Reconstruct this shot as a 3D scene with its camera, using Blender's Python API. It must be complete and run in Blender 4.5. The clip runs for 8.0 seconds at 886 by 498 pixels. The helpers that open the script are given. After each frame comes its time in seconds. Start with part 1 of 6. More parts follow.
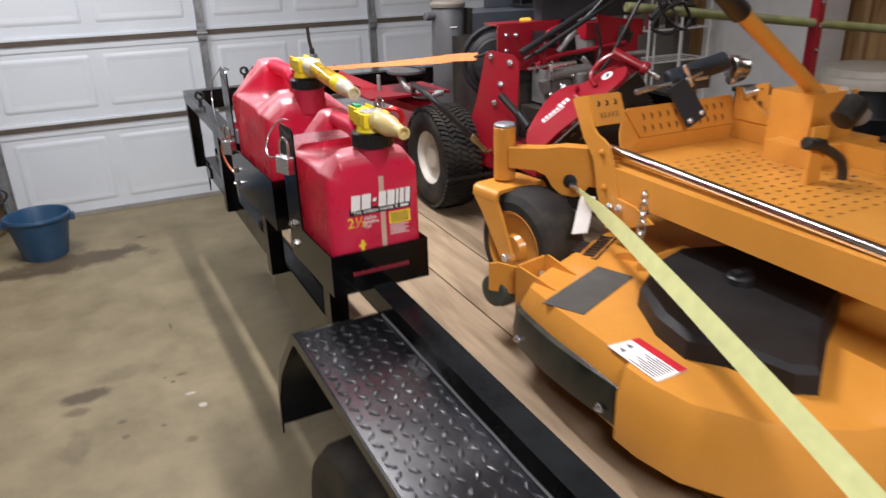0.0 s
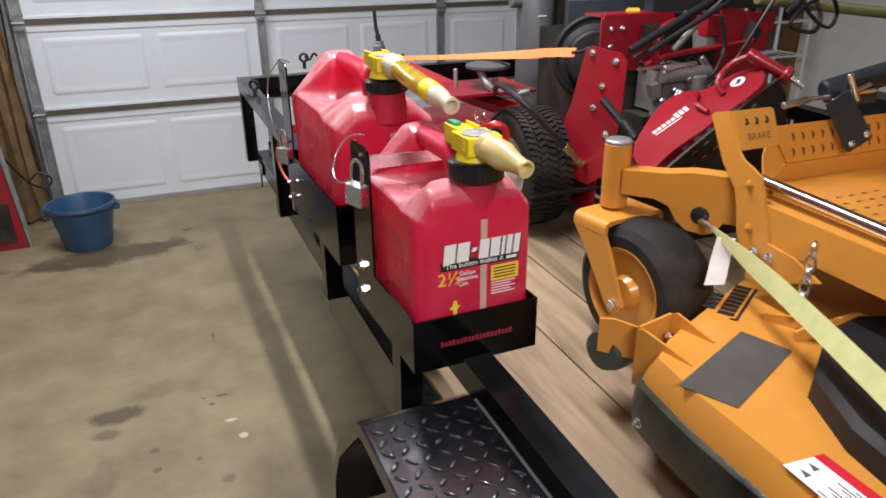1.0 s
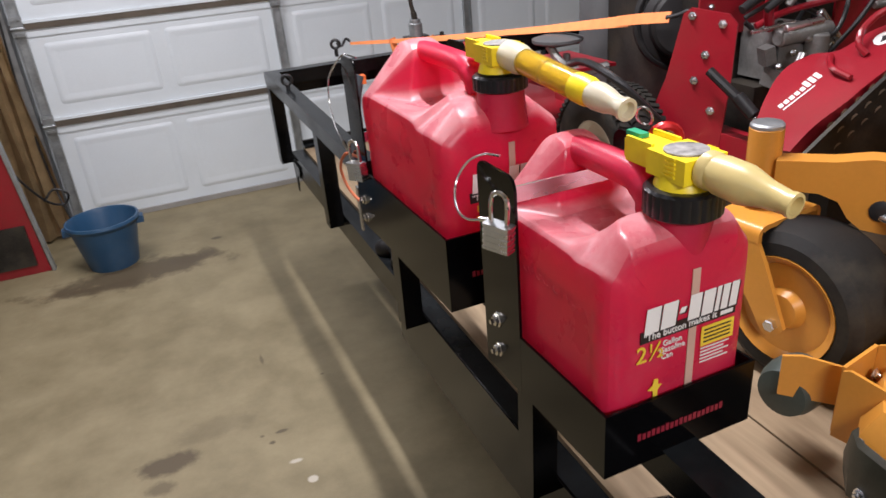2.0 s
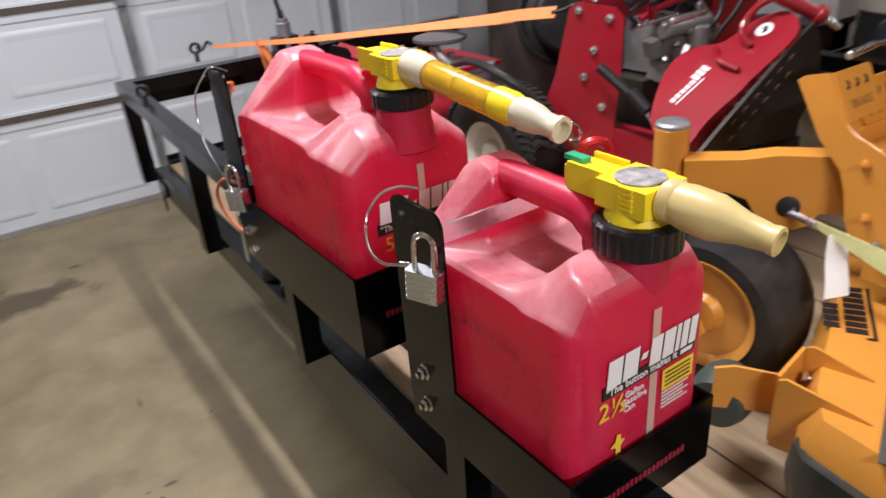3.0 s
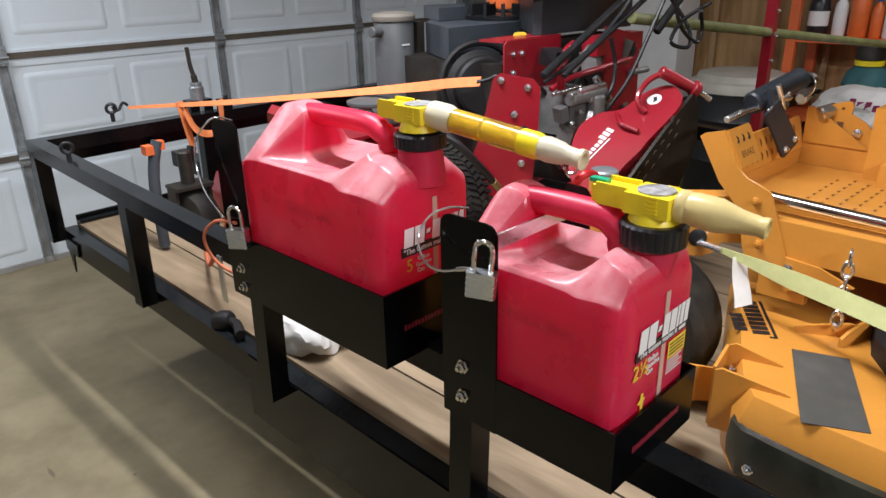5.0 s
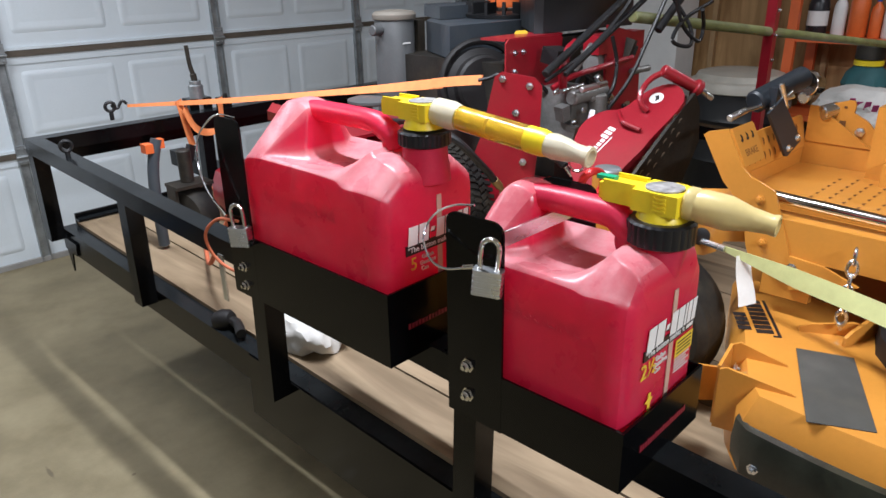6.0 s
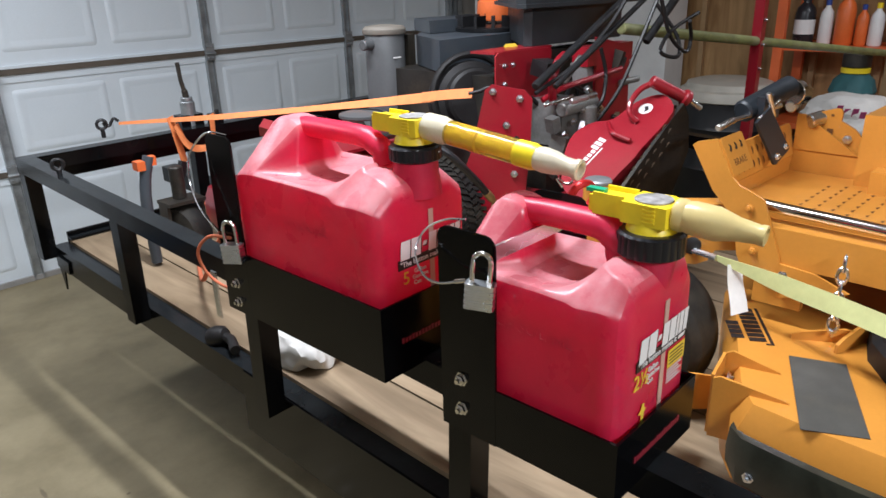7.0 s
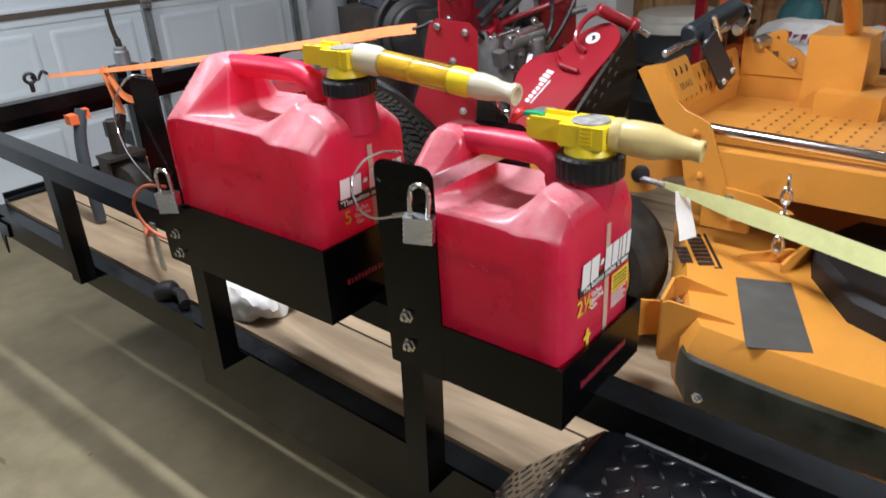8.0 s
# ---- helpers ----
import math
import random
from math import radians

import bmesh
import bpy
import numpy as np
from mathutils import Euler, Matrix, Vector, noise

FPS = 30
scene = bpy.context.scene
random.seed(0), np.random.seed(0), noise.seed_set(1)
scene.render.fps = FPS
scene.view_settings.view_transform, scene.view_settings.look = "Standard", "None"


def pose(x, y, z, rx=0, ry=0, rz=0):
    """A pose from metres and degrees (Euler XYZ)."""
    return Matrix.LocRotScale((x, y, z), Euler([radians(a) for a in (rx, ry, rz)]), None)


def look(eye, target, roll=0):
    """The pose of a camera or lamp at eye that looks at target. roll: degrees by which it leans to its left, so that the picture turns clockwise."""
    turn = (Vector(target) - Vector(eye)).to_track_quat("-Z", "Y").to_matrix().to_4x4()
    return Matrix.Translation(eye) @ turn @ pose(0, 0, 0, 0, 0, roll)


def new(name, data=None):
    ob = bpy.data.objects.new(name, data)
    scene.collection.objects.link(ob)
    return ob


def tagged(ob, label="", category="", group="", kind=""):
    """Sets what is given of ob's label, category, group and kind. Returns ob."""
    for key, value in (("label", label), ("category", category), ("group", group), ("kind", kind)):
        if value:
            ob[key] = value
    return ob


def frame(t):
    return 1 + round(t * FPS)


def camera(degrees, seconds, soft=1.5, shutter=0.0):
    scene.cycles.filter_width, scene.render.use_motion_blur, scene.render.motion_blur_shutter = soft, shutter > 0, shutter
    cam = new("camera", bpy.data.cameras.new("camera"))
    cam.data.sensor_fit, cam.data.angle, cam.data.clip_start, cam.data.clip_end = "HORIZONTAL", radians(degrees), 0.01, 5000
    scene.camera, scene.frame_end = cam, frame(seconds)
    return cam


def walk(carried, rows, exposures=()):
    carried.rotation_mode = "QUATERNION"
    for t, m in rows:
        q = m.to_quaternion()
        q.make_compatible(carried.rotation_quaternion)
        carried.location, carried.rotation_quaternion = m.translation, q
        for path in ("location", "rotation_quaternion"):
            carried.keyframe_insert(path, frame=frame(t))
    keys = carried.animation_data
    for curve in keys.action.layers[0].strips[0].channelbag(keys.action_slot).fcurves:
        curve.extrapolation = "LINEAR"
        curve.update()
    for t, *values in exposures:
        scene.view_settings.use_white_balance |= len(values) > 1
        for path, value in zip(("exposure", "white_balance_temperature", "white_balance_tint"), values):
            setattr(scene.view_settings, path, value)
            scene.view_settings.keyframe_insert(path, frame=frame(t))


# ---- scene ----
cam = camera(64.3, 8.0, shutter=0.4)
PATH = [
    (0, (-0.35, 0.055, 1.559), (0.439, 1.73, 0.803), -1.8),
    (0.5, (-0.274, 0.33, 1.56), (0.423, 2.043, 0.799), -4.5),
    (1, (-0.293, 0.449, 1.543), (0.372, 2.161, 0.751), -0.6),
    (1.5, (-0.344, 0.656, 1.527), (0.226, 2.388, 0.704), -3.4),
    (1.7, (-0.378, 0.734, 1.532), (0.206, 2.457, 0.702), -4.1),
    (2.8, (-0.286, 0.962, 1.528), (0.473, 2.551, 0.58), -6.9),
    (3, (-0.336, 0.979, 1.533), (0.575, 2.511, 0.627), -5.0),
    (3.5, (-0.553, 0.983, 1.519), (0.6, 2.375, 0.663), -2.3),
    (4, (-0.623, 0.976, 1.537), (0.602, 2.332, 0.723), -1.7),
    (4.5, (-0.638, 0.978, 1.549), (0.64, 2.324, 0.802), -1.5),
    (6, (-0.647, 0.995, 1.542), (0.647, 2.326, 0.798), -1.1),
    (6.5, (-0.653, 0.999, 1.548), (0.638, 2.343, 0.821), -1.6),
    (7, (-0.646, 0.991, 1.547), (0.668, 2.318, 0.833), -1.8),
    (7.5, (-0.627, 0.985, 1.538), (0.71, 2.264, 0.781), -2.4),
    (8, (-0.612, 0.978, 1.518), (0.724, 2.196, 0.664), -3.5),
]
EXPOSURES = [(0, 0.03, 6500, 10), (1.6, -0.02, 6500, 10), (3.0, -0.03, 6500, 12), (3.5, -0.07, 6500, 11), (4.0, 0.03, 6320, 7), (4.7, 0.05, 6250, 5), (6.0, 0.12, 6000, 4), (8, 0.1, 6050, 4)]
walk(cam, [(t, look(eye, target, roll)) for t, eye, target, roll in PATH], EXPOSURES)

# ---------------------------------------------------------------- light
world = bpy.data.worlds.new("world")
scene.world = world
world.use_nodes = True
world.node_tree.nodes["Background"].inputs[0].default_value = (0.8, 0.85, 1.0, 1)
world.node_tree.nodes["Background"].inputs[1].default_value = 0.003


def overhead_lamp(name, x, y, z, sx, sy, watts, colour=(1.0, 0.965, 1.02)):
    lamp = bpy.data.lights.new(name, "AREA")
    lamp.shape, lamp.size, lamp.size_y, lamp.energy, lamp.color = "RECTANGLE", sx, sy, watts, colour
    ob = new(name, lamp)
    ob.matrix_world = pose(x, y, z)
    return ob


# unseen tube, placed from the shadow streaks on the floor
overhead_lamp("unseen_overhead_light", 0.26, 2.35, 2.66, 0.05, 1.2, 65)
# unseen fill lamps added to brighten can sides, can fronts, door and right side
overhead_lamp("unseen_overhead_light", -2.1, 0.9, 2.66, 0.5, 1.2, 7)
overhead_lamp("unseen_overhead_light", -0.3, -1.0, 2.66, 1.2, 0.4, 108)
overhead_lamp("unseen_overhead_light", -0.75, 4.15, 2.66, 1.2, 0.2, 36)
overhead_lamp("unseen_overhead_light", 3.3, 1.2, 2.66, 0.12, 1.2, 16)


# ---------------------------------------------------------------- materials
def mat(name, c, rough=0.5, metal=0.0, var=0.15, scale=9.0, bump=0.15, fine=120.0, coat=0.0, dirt=None, dirt_amount=0.35, trans=0.0, rvar=0.12, spec=0.5, island=0.0, sheen=0.0, glow=0.0, dust_sheen=None):
    """A procedural surface: base colour with broad and fine variation, wear, uneven gloss and relief."""
    m = bpy.data.materials.new(name)
    m.use_nodes = True
    nt = m.node_tree
    b = nt.nodes["Principled BSDF"]
    N, K = nt.nodes.new, nt.links.new
    tc = N("ShaderNodeTexCoord")
    n1 = N("ShaderNodeTexNoise"); n1.inputs["Scale"].default_value = scale; n1.inputs["Detail"].default_value = 6
    n2 = N("ShaderNodeTexNoise"); n2.inputs["Scale"].default_value = fine; n2.inputs["Detail"].default_value = 3
    K(tc.outputs["Object"], n1.inputs["Vector"]); K(tc.outputs["Object"], n2.inputs["Vector"])
    mix = N("ShaderNodeMath"); mix.operation = "MULTIPLY_ADD"
    K(n2.outputs["Fac"], mix.inputs[0]); mix.inputs[1].default_value = 0.35; K(n1.outputs["Fac"], mix.inputs[2])
    ramp = N("ShaderNodeValToRGB")
    ramp.color_ramp.elements[0].position, ramp.color_ramp.elements[1].position = 0.42, 0.95
    lo = [max(0, v * (1 - var)) for v in c]; hi = [min(1, v * (1 + var)) for v in c]
    ramp.color_ramp.elements[0].color, ramp.color_ramp.elements[1].color = (*lo, 1), (*hi, 1)
    K(mix.outputs[0], ramp.inputs[0])
    col = ramp.outputs[0]
    if dirt:
        n3 = N("ShaderNodeTexNoise"); n3.inputs["Scale"].default_value = scale * 0.45; n3.inputs["Detail"].default_value = 9; n3.inputs["Roughness"].default_value = 0.68
        K(tc.outputs["Object"], n3.inputs["Vector"])
        r3 = N("ShaderNodeMapRange"); r3.inputs[1].default_value, r3.inputs[2].default_value, r3.inputs[4].default_value = 0.48, 0.75, dirt_amount
        K(n3.outputs["Fac"], r3.inputs[0])
        mx = N("ShaderNodeMix"); mx.data_type = "RGBA"
        K(r3.outputs[0], mx.inputs[0]); K(col, mx.inputs[6]); mx.inputs[7].default_value = (*dirt, 1)
        col = mx.outputs[2]
    if dust_sheen:
        # dust and lamp sheen painted as paler colour on upward faces, broken by noise
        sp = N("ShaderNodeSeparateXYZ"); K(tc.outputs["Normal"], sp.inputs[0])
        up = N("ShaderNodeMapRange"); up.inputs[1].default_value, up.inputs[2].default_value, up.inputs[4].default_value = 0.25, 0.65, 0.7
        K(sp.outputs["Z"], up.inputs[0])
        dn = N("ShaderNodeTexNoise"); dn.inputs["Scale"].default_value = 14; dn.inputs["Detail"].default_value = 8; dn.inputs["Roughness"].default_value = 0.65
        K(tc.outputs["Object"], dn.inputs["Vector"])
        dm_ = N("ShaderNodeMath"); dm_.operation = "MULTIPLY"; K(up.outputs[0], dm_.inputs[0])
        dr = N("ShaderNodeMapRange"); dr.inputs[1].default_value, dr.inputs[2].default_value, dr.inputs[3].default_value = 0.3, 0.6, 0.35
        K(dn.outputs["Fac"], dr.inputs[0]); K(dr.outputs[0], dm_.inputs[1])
        du = N("ShaderNodeMix"); du.data_type = "RGBA"; K(dm_.outputs[0], du.inputs[0]); K(col, du.inputs[6]); du.inputs[7].default_value = (*dust_sheen, 1)
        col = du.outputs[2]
    if island:
        oi = N("ShaderNodeObjectInfo"); hs = N("ShaderNodeHueSaturation")
        rr = N("ShaderNodeMapRange"); rr.inputs[3].default_value, rr.inputs[4].default_value = 1 - island, 1 + island
        K(oi.outputs["Random"], rr.inputs[0]); K(rr.outputs[0], hs.inputs["Value"]); K(col, hs.inputs["Color"])
        col = hs.outputs[0]
    K(col, b.inputs["Base Color"])
    rm = N("ShaderNodeMapRange"); rm.inputs[3].default_value, rm.inputs[4].default_value = max(0.03, rough - rvar), min(1, rough + rvar)
    K(n1.outputs["Fac"], rm.inputs[0]); K(rm.outputs[0], b.inputs["Roughness"])
    b.inputs["Metallic"].default_value = metal
    b.inputs["Specular IOR Level"].default_value = spec
    if coat:
        b.inputs["Coat Weight"].default_value, b.inputs["Coat Roughness"].default_value = coat, 0.12
    if sheen:
        b.inputs["Sheen Weight"].default_value, b.inputs["Sheen Roughness"].default_value = sheen, 0.35
        b.inputs["Sheen Tint"].default_value = (1.0, 0.82, 0.84, 1)
    if glow:
        # thin wall that lets light through into the hollow body
        tl, ms = N("ShaderNodeBsdfTranslucent"), N("ShaderNodeMixShader")
        tl.inputs["Color"].default_value = (0.92, 0.045, 0.15, 1)
        ms.inputs[0].default_value = glow
        K(b.outputs[0], ms.inputs[1]); K(tl.outputs[0], ms.inputs[2]); K(ms.outputs[0], nt.nodes["Material Output"].inputs["Surface"])
    if trans:
        b.inputs["Transmission Weight"].default_value = trans
    if bump:
        bp = N("ShaderNodeBump"); bp.inputs["Strength"].default_value = bump; bp.inputs["Distance"].default_value = 0.002
        K(mix.outputs[0], bp.inputs["Height"]); K(bp.outputs[0], b.inputs["Normal"])
    return m


BLACK = mat("black_powder_coat", (0.0022, 0.0022, 0.0025), 0.13, var=0.3, bump=0.04, fine=260, rvar=0.05, spec=0.22)
# rail tops tinted grey, standing in for dust and sheen
BLACK_PAINT = mat("worn_black_frame_paint", (0.0035, 0.0036, 0.004), 0.2, var=0.4, bump=0.06, dirt=(0.022, 0.022, 0.02), dirt_amount=0.2, spec=0.18, dust_sheen=(0.018, 0.021, 0.023))
TREAD_BLACK = mat("glossy_tread_plate", (0.008, 0.0095, 0.012), 0.23, var=0.4, bump=0.1, fine=90, coat=0.4, dirt=(0.03, 0.03, 0.03), dirt_amount=0.2, spec=0.6)
COVER_BLACK = mat("dull_black_cover", (0.011, 0.01, 0.01), 0.55, var=0.3, bump=0.12, spec=0.3)
ADJ_BLACK = mat("dark_slate_enamel", (0.02, 0.025, 0.031), 0.35, var=0.2, bump=0.05)
FLAP = mat("dusty_flap_rubber", (0.016, 0.018, 0.013), 0.34, var=0.5, scale=14, bump=0.3, dirt=(0.075, 0.078, 0.05), dirt_amount=0.5)
SLOT_BROWN = mat("dark_slot", (0.13, 0.052, 0.012), 0.7, var=0.2, bump=0.0)
RUBBER = mat("black_rubber", (0.010, 0.0098, 0.009), 0.66, var=0.4, bump=0.3, dirt=(0.075, 0.062, 0.042), dirt_amount=0.75, spec=0.35)
WORN_SLOT = mat("worn_slot_edge", (0.2, 0.17, 0.13), 0.5, var=0.3, bump=0.1)
DISC = mat("scuffed_grey_disc", (0.3, 0.29, 0.28), 0.5, var=0.5, scale=60, bump=0.2, dirt=(0.04, 0.04, 0.04), dirt_amount=0.8)
CAP_BLACK = mat("black_plastic", (0.011, 0.011, 0.012), 0.42, var=0.3, bump=0.1)
# upward facets tinted pale pink for dust and the ceiling's reflection
CAN_RED = mat("red_polyethylene", (0.68, 0.027, 0.088), 0.3, var=0.12, scale=14, bump=0.14, fine=180, dirt=(0.8, 0.32, 0.36), dirt_amount=0.34, rvar=0.12, sheen=0.05, glow=0.42, dust_sheen=(0.86, 0.55, 0.56))
# handle plastic, a near match to the can red without the pale upward tint
HANDLE_RED = mat("handle_red_polyethylene", (0.66, 0.03, 0.088), 0.36, var=0.2, scale=14, bump=0.12, fine=180, dirt=(0.7, 0.2, 0.24), dirt_amount=0.35, glow=0.42)
COLLAR_BLACK = mat("ribbed_black_cap", (0.006, 0.0065, 0.009), 0.3, var=0.3, bump=0.08)
YELLOW = mat("yellow_plastic", (0.88, 0.68, 0.02), 0.36, var=0.1, bump=0.08, dirt=(0.45, 0.28, 0.03), dirt_amount=0.25)
AMBER = mat("amber_tube", (0.95, 0.72, 0.14), 0.1, var=0.06, bump=0.02, trans=0.85, rvar=0.03)
LID = mat("pale_beige_lid", (0.5, 0.47, 0.4), 0.5, var=0.12, bump=0.1)
MILK = mat("milky_nozzle", (0.82, 0.76, 0.58), 0.3, var=0.1, bump=0.06, trans=0.35, dirt=(0.6, 0.45, 0.2), dirt_amount=0.3)
CREAM = mat("cream_plastic", (0.76, 0.62, 0.27), 0.3, var=0.1, bump=0.08, trans=0.25, dirt=(0.62, 0.44, 0.1), dirt_amount=0.4)
STEEL = mat("zinc_steel", (0.74, 0.77, 0.8), 0.27, metal=1.0, var=0.15, bump=0.1)
CHROME = mat("polished_steel", (0.72, 0.7, 0.67), 0.14, metal=1.0, var=0.1, bump=0.03)
GALV = mat("galvanised_steel", (0.36, 0.38, 0.39), 0.45, metal=0.75, var=0.25, bump=0.15, scale=20)
ORANGE = mat("orange_enamel", (0.62, 0.27, 0.042), 0.34, var=0.08, scale=5, bump=0.07, coat=0.25, dirt=(0.36, 0.15, 0.03), dirt_amount=0.35)
RED = mat("red_enamel", (0.27, 0.008, 0.018), 0.32, var=0.15, scale=5, bump=0.08, coat=0.2, dirt=(0.17, 0.055, 0.04), dirt_amount=0.5)
DARK_METAL = mat("greasy_dark_metal", (0.035, 0.032, 0.028), 0.5, metal=0.5, var=0.5, bump=0.4, dirt=(0.14, 0.11, 0.07), dirt_amount=0.5)
ALLOY = mat("cast_alloy", (0.32, 0.32, 0.31), 0.45, metal=0.55, var=0.3, bump=0.4, dirt=(0.09, 0.08, 0.06), dirt_amount=0.5)
GREY_PLASTIC = mat("grey_plastic", (0.085, 0.088, 0.09), 0.5, var=0.12, bump=0.15)
SLATE = mat("slate_engine_cover", (0.05, 0.06, 0.072), 0.42, var=0.15, bump=0.1, dirt=(0.16, 0.15, 0.13), dirt_amount=0.3)
TAN = mat("taupe_plastic", (0.2, 0.18, 0.15), 0.55, var=0.12, bump=0.1)
BLUE = mat("blue_bucket_plastic", (0.022, 0.075, 0.155), 0.4, var=0.15, bump=0.1, dirt=(0.11, 0.14, 0.17), dirt_amount=0.35)
WHITE_DOOR = mat("white_door_enamel", (0.69, 0.75, 0.79), 0.42, var=0.05, scale=2.5, bump=0.1, dirt=(0.5, 0.5, 0.47), dirt_amount=0.25)
SEAL = mat("brown_weather_strip", (0.1, 0.08, 0.06), 0.7, var=0.25, bump=0.2)
WHITE = mat("white_paint", (0.75, 0.75, 0.73), 0.45, var=0.06, bump=0.05)
PAPER = mat("white_paper_tag", (0.68, 0.66, 0.62), 0.7, var=0.1, bump=0.15)
STRAP_ORANGE = mat("orange_webbing", (0.78, 0.25, 0.08), 0.75, var=0.12, scale=40, bump=0.5, fine=600)
STRAP_YELLOW = mat("yellow_green_webbing", (0.56, 0.58, 0.25), 0.7, var=0.1, scale=40, bump=0.5, fine=600)
DARK_PAD = mat("grey_grip_tape", (0.062, 0.06, 0.052), 0.8, var=0.35, scale=12, bump=0.5, fine=900, dirt=(0.12, 0.105, 0.07), dirt_amount=0.5)
PRINT_BLACK = mat("black_print", (0.015, 0.013, 0.014), 0.45, var=0.1, bump=0.0)
PRINT_WHITE = mat("white_print", (0.78, 0.77, 0.75), 0.45, var=0.05, bump=0.0)
PRINT_RED = mat("red_print", (0.55, 0.015, 0.03), 0.45, var=0.1, bump=0.0)
PRINT_PINK = mat("magenta_print", (0.36, 0.03, 0.14), 0.5, var=0.1, bump=0.0)
BRASS = mat("dull_brass", (0.42, 0.31, 0.14), 0.4, metal=0.8, var=0.25, bump=0.15)
PRINT_YELLOW = mat("yellow_print", (0.8, 0.56, 0.05), 0.45, var=0.1, bump=0.0)
PRINT_MAROON = mat("maroon_print", (0.23, 0.015, 0.03), 0.45, var=0.15, bump=0.0)
STRIPE = mat("clear_level_stripe", (0.56, 0.36, 0.29), 0.35, var=0.12, bump=0.05)
CORD = mat("orange_cord", (0.55, 0.14, 0.06), 0.75, var=0.2, bump=0.4)
LIME = mat("mossy_pipe_paint", (0.22, 0.24, 0.09), 0.5, var=0.4, bump=0.2, dirt=(0.4, 0.38, 0.26), dirt_amount=0.6)
TEAL = mat("teal_fabric", (0.03, 0.11, 0.12), 0.7, var=0.2, bump=0.3)
STUD = mat("raw_stud_pine", (0.36, 0.23, 0.11), 0.7, var=0.2, scale=6, bump=0.3)
SHELF_ORANGE = mat("orange_shelf_steel", (0.68, 0.13, 0.03), 0.45, var=0.1, bump=0.08)
WALL_PAINT = mat("painted_drywall", (0.28, 0.265, 0.24), 0.8, var=0.06, scale=2, bump=0.15)
CEIL_PAINT = mat("ceiling_paint", (0.5, 0.49, 0.47), 0.9, var=0.05, scale=2, bump=0.15)


def wood(name, dark, light, along="Y", scale=1.0, rough=0.7, island=0.16):
    m = bpy.data.materials.new(name)
    m.use_nodes = True
    nt = m.node_tree; b = nt.nodes["Principled BSDF"]; N, K = nt.nodes.new, nt.links.new
    tc, mp = N("ShaderNodeTexCoord"), N("ShaderNodeMapping")
    s = {"X": (0.9, 6, 6), "Y": (6, 0.9, 6), "Z": (6, 6, 0.9)}[along]
    mp.inputs["Scale"].default_value = [v * scale for v in s]
    oi = N("ShaderNodeObjectInfo"); cb = N("ShaderNodeCombineXYZ"); ml = N("ShaderNodeMath"); ml.operation = "MULTIPLY"; ml.inputs[1].default_value = 37
    K(oi.outputs["Random"], ml.inputs[0])
    for i in range(3): K(ml.outputs[0], cb.inputs[i])
    K(cb.outputs[0], mp.inputs["Location"]); K(tc.outputs["Object"], mp.inputs["Vector"])
    n = N("ShaderNodeTexNoise"); n.inputs["Scale"].default_value = 2.2; n.inputs["Detail"].default_value = 8; n.inputs["Distortion"].default_value = 0.6
    n2 = N("ShaderNodeTexNoise"); n2.inputs["Scale"].default_value = 1.4; n2.inputs["Detail"].default_value = 5
    K(mp.outputs[0], n.inputs["Vector"]); K(tc.outputs["Object"], n2.inputs["Vector"])
    r = N("ShaderNodeValToRGB"); r.color_ramp.elements[0].position, r.color_ramp.elements[1].position = 0.34, 0.68
    r.color_ramp.elements[0].color, r.color_ramp.elements[1].color = (*dark, 1), (*light, 1)
    K(n.outputs["Fac"], r.inputs[0])
    hs = N("ShaderNodeHueSaturation"); rr = N("ShaderNodeMapRange"); rr.inputs[3].default_value, rr.inputs[4].default_value = 1 - island, 1 + island
    K(oi.outputs["Random"], rr.inputs[0]); K(rr.outputs[0], hs.inputs["Value"]); K(r.outputs[0], hs.inputs["Color"])
    mx = N("ShaderNodeMix"); mx.data_type = "RGBA"; r2 = N("ShaderNodeMapRange"); r2.inputs[1].default_value, r2.inputs[2].default_value, r2.inputs[4].default_value = 0.5, 0.8, 0.5
    K(n2.outputs["Fac"], r2.inputs[0]); K(r2.outputs[0], mx.inputs[0]); K(hs.outputs[0], mx.inputs[6]); mx.inputs[7].default_value = (*[v * 0.55 for v in dark], 1)
    K(mx.outputs[2], b.inputs["Base Color"]); b.inputs["Roughness"].default_value = rough
    bp = N("ShaderNodeBump"); bp.inputs["Strength"].default_value = 0.4; bp.inputs["Distance"].default_value = 0.002
    K(n.outputs["Fac"], bp.inputs["Height"]); K(bp.outputs[0], b.inputs["Normal"])
    return m


BOARD = wood("weathered_deck_board", (0.17, 0.118, 0.066), (0.37, 0.275, 0.17))
PLYWOOD = wood("stained_plywood", (0.26, 0.14, 0.05), (0.52, 0.32, 0.14), along="Z", island=0.05)


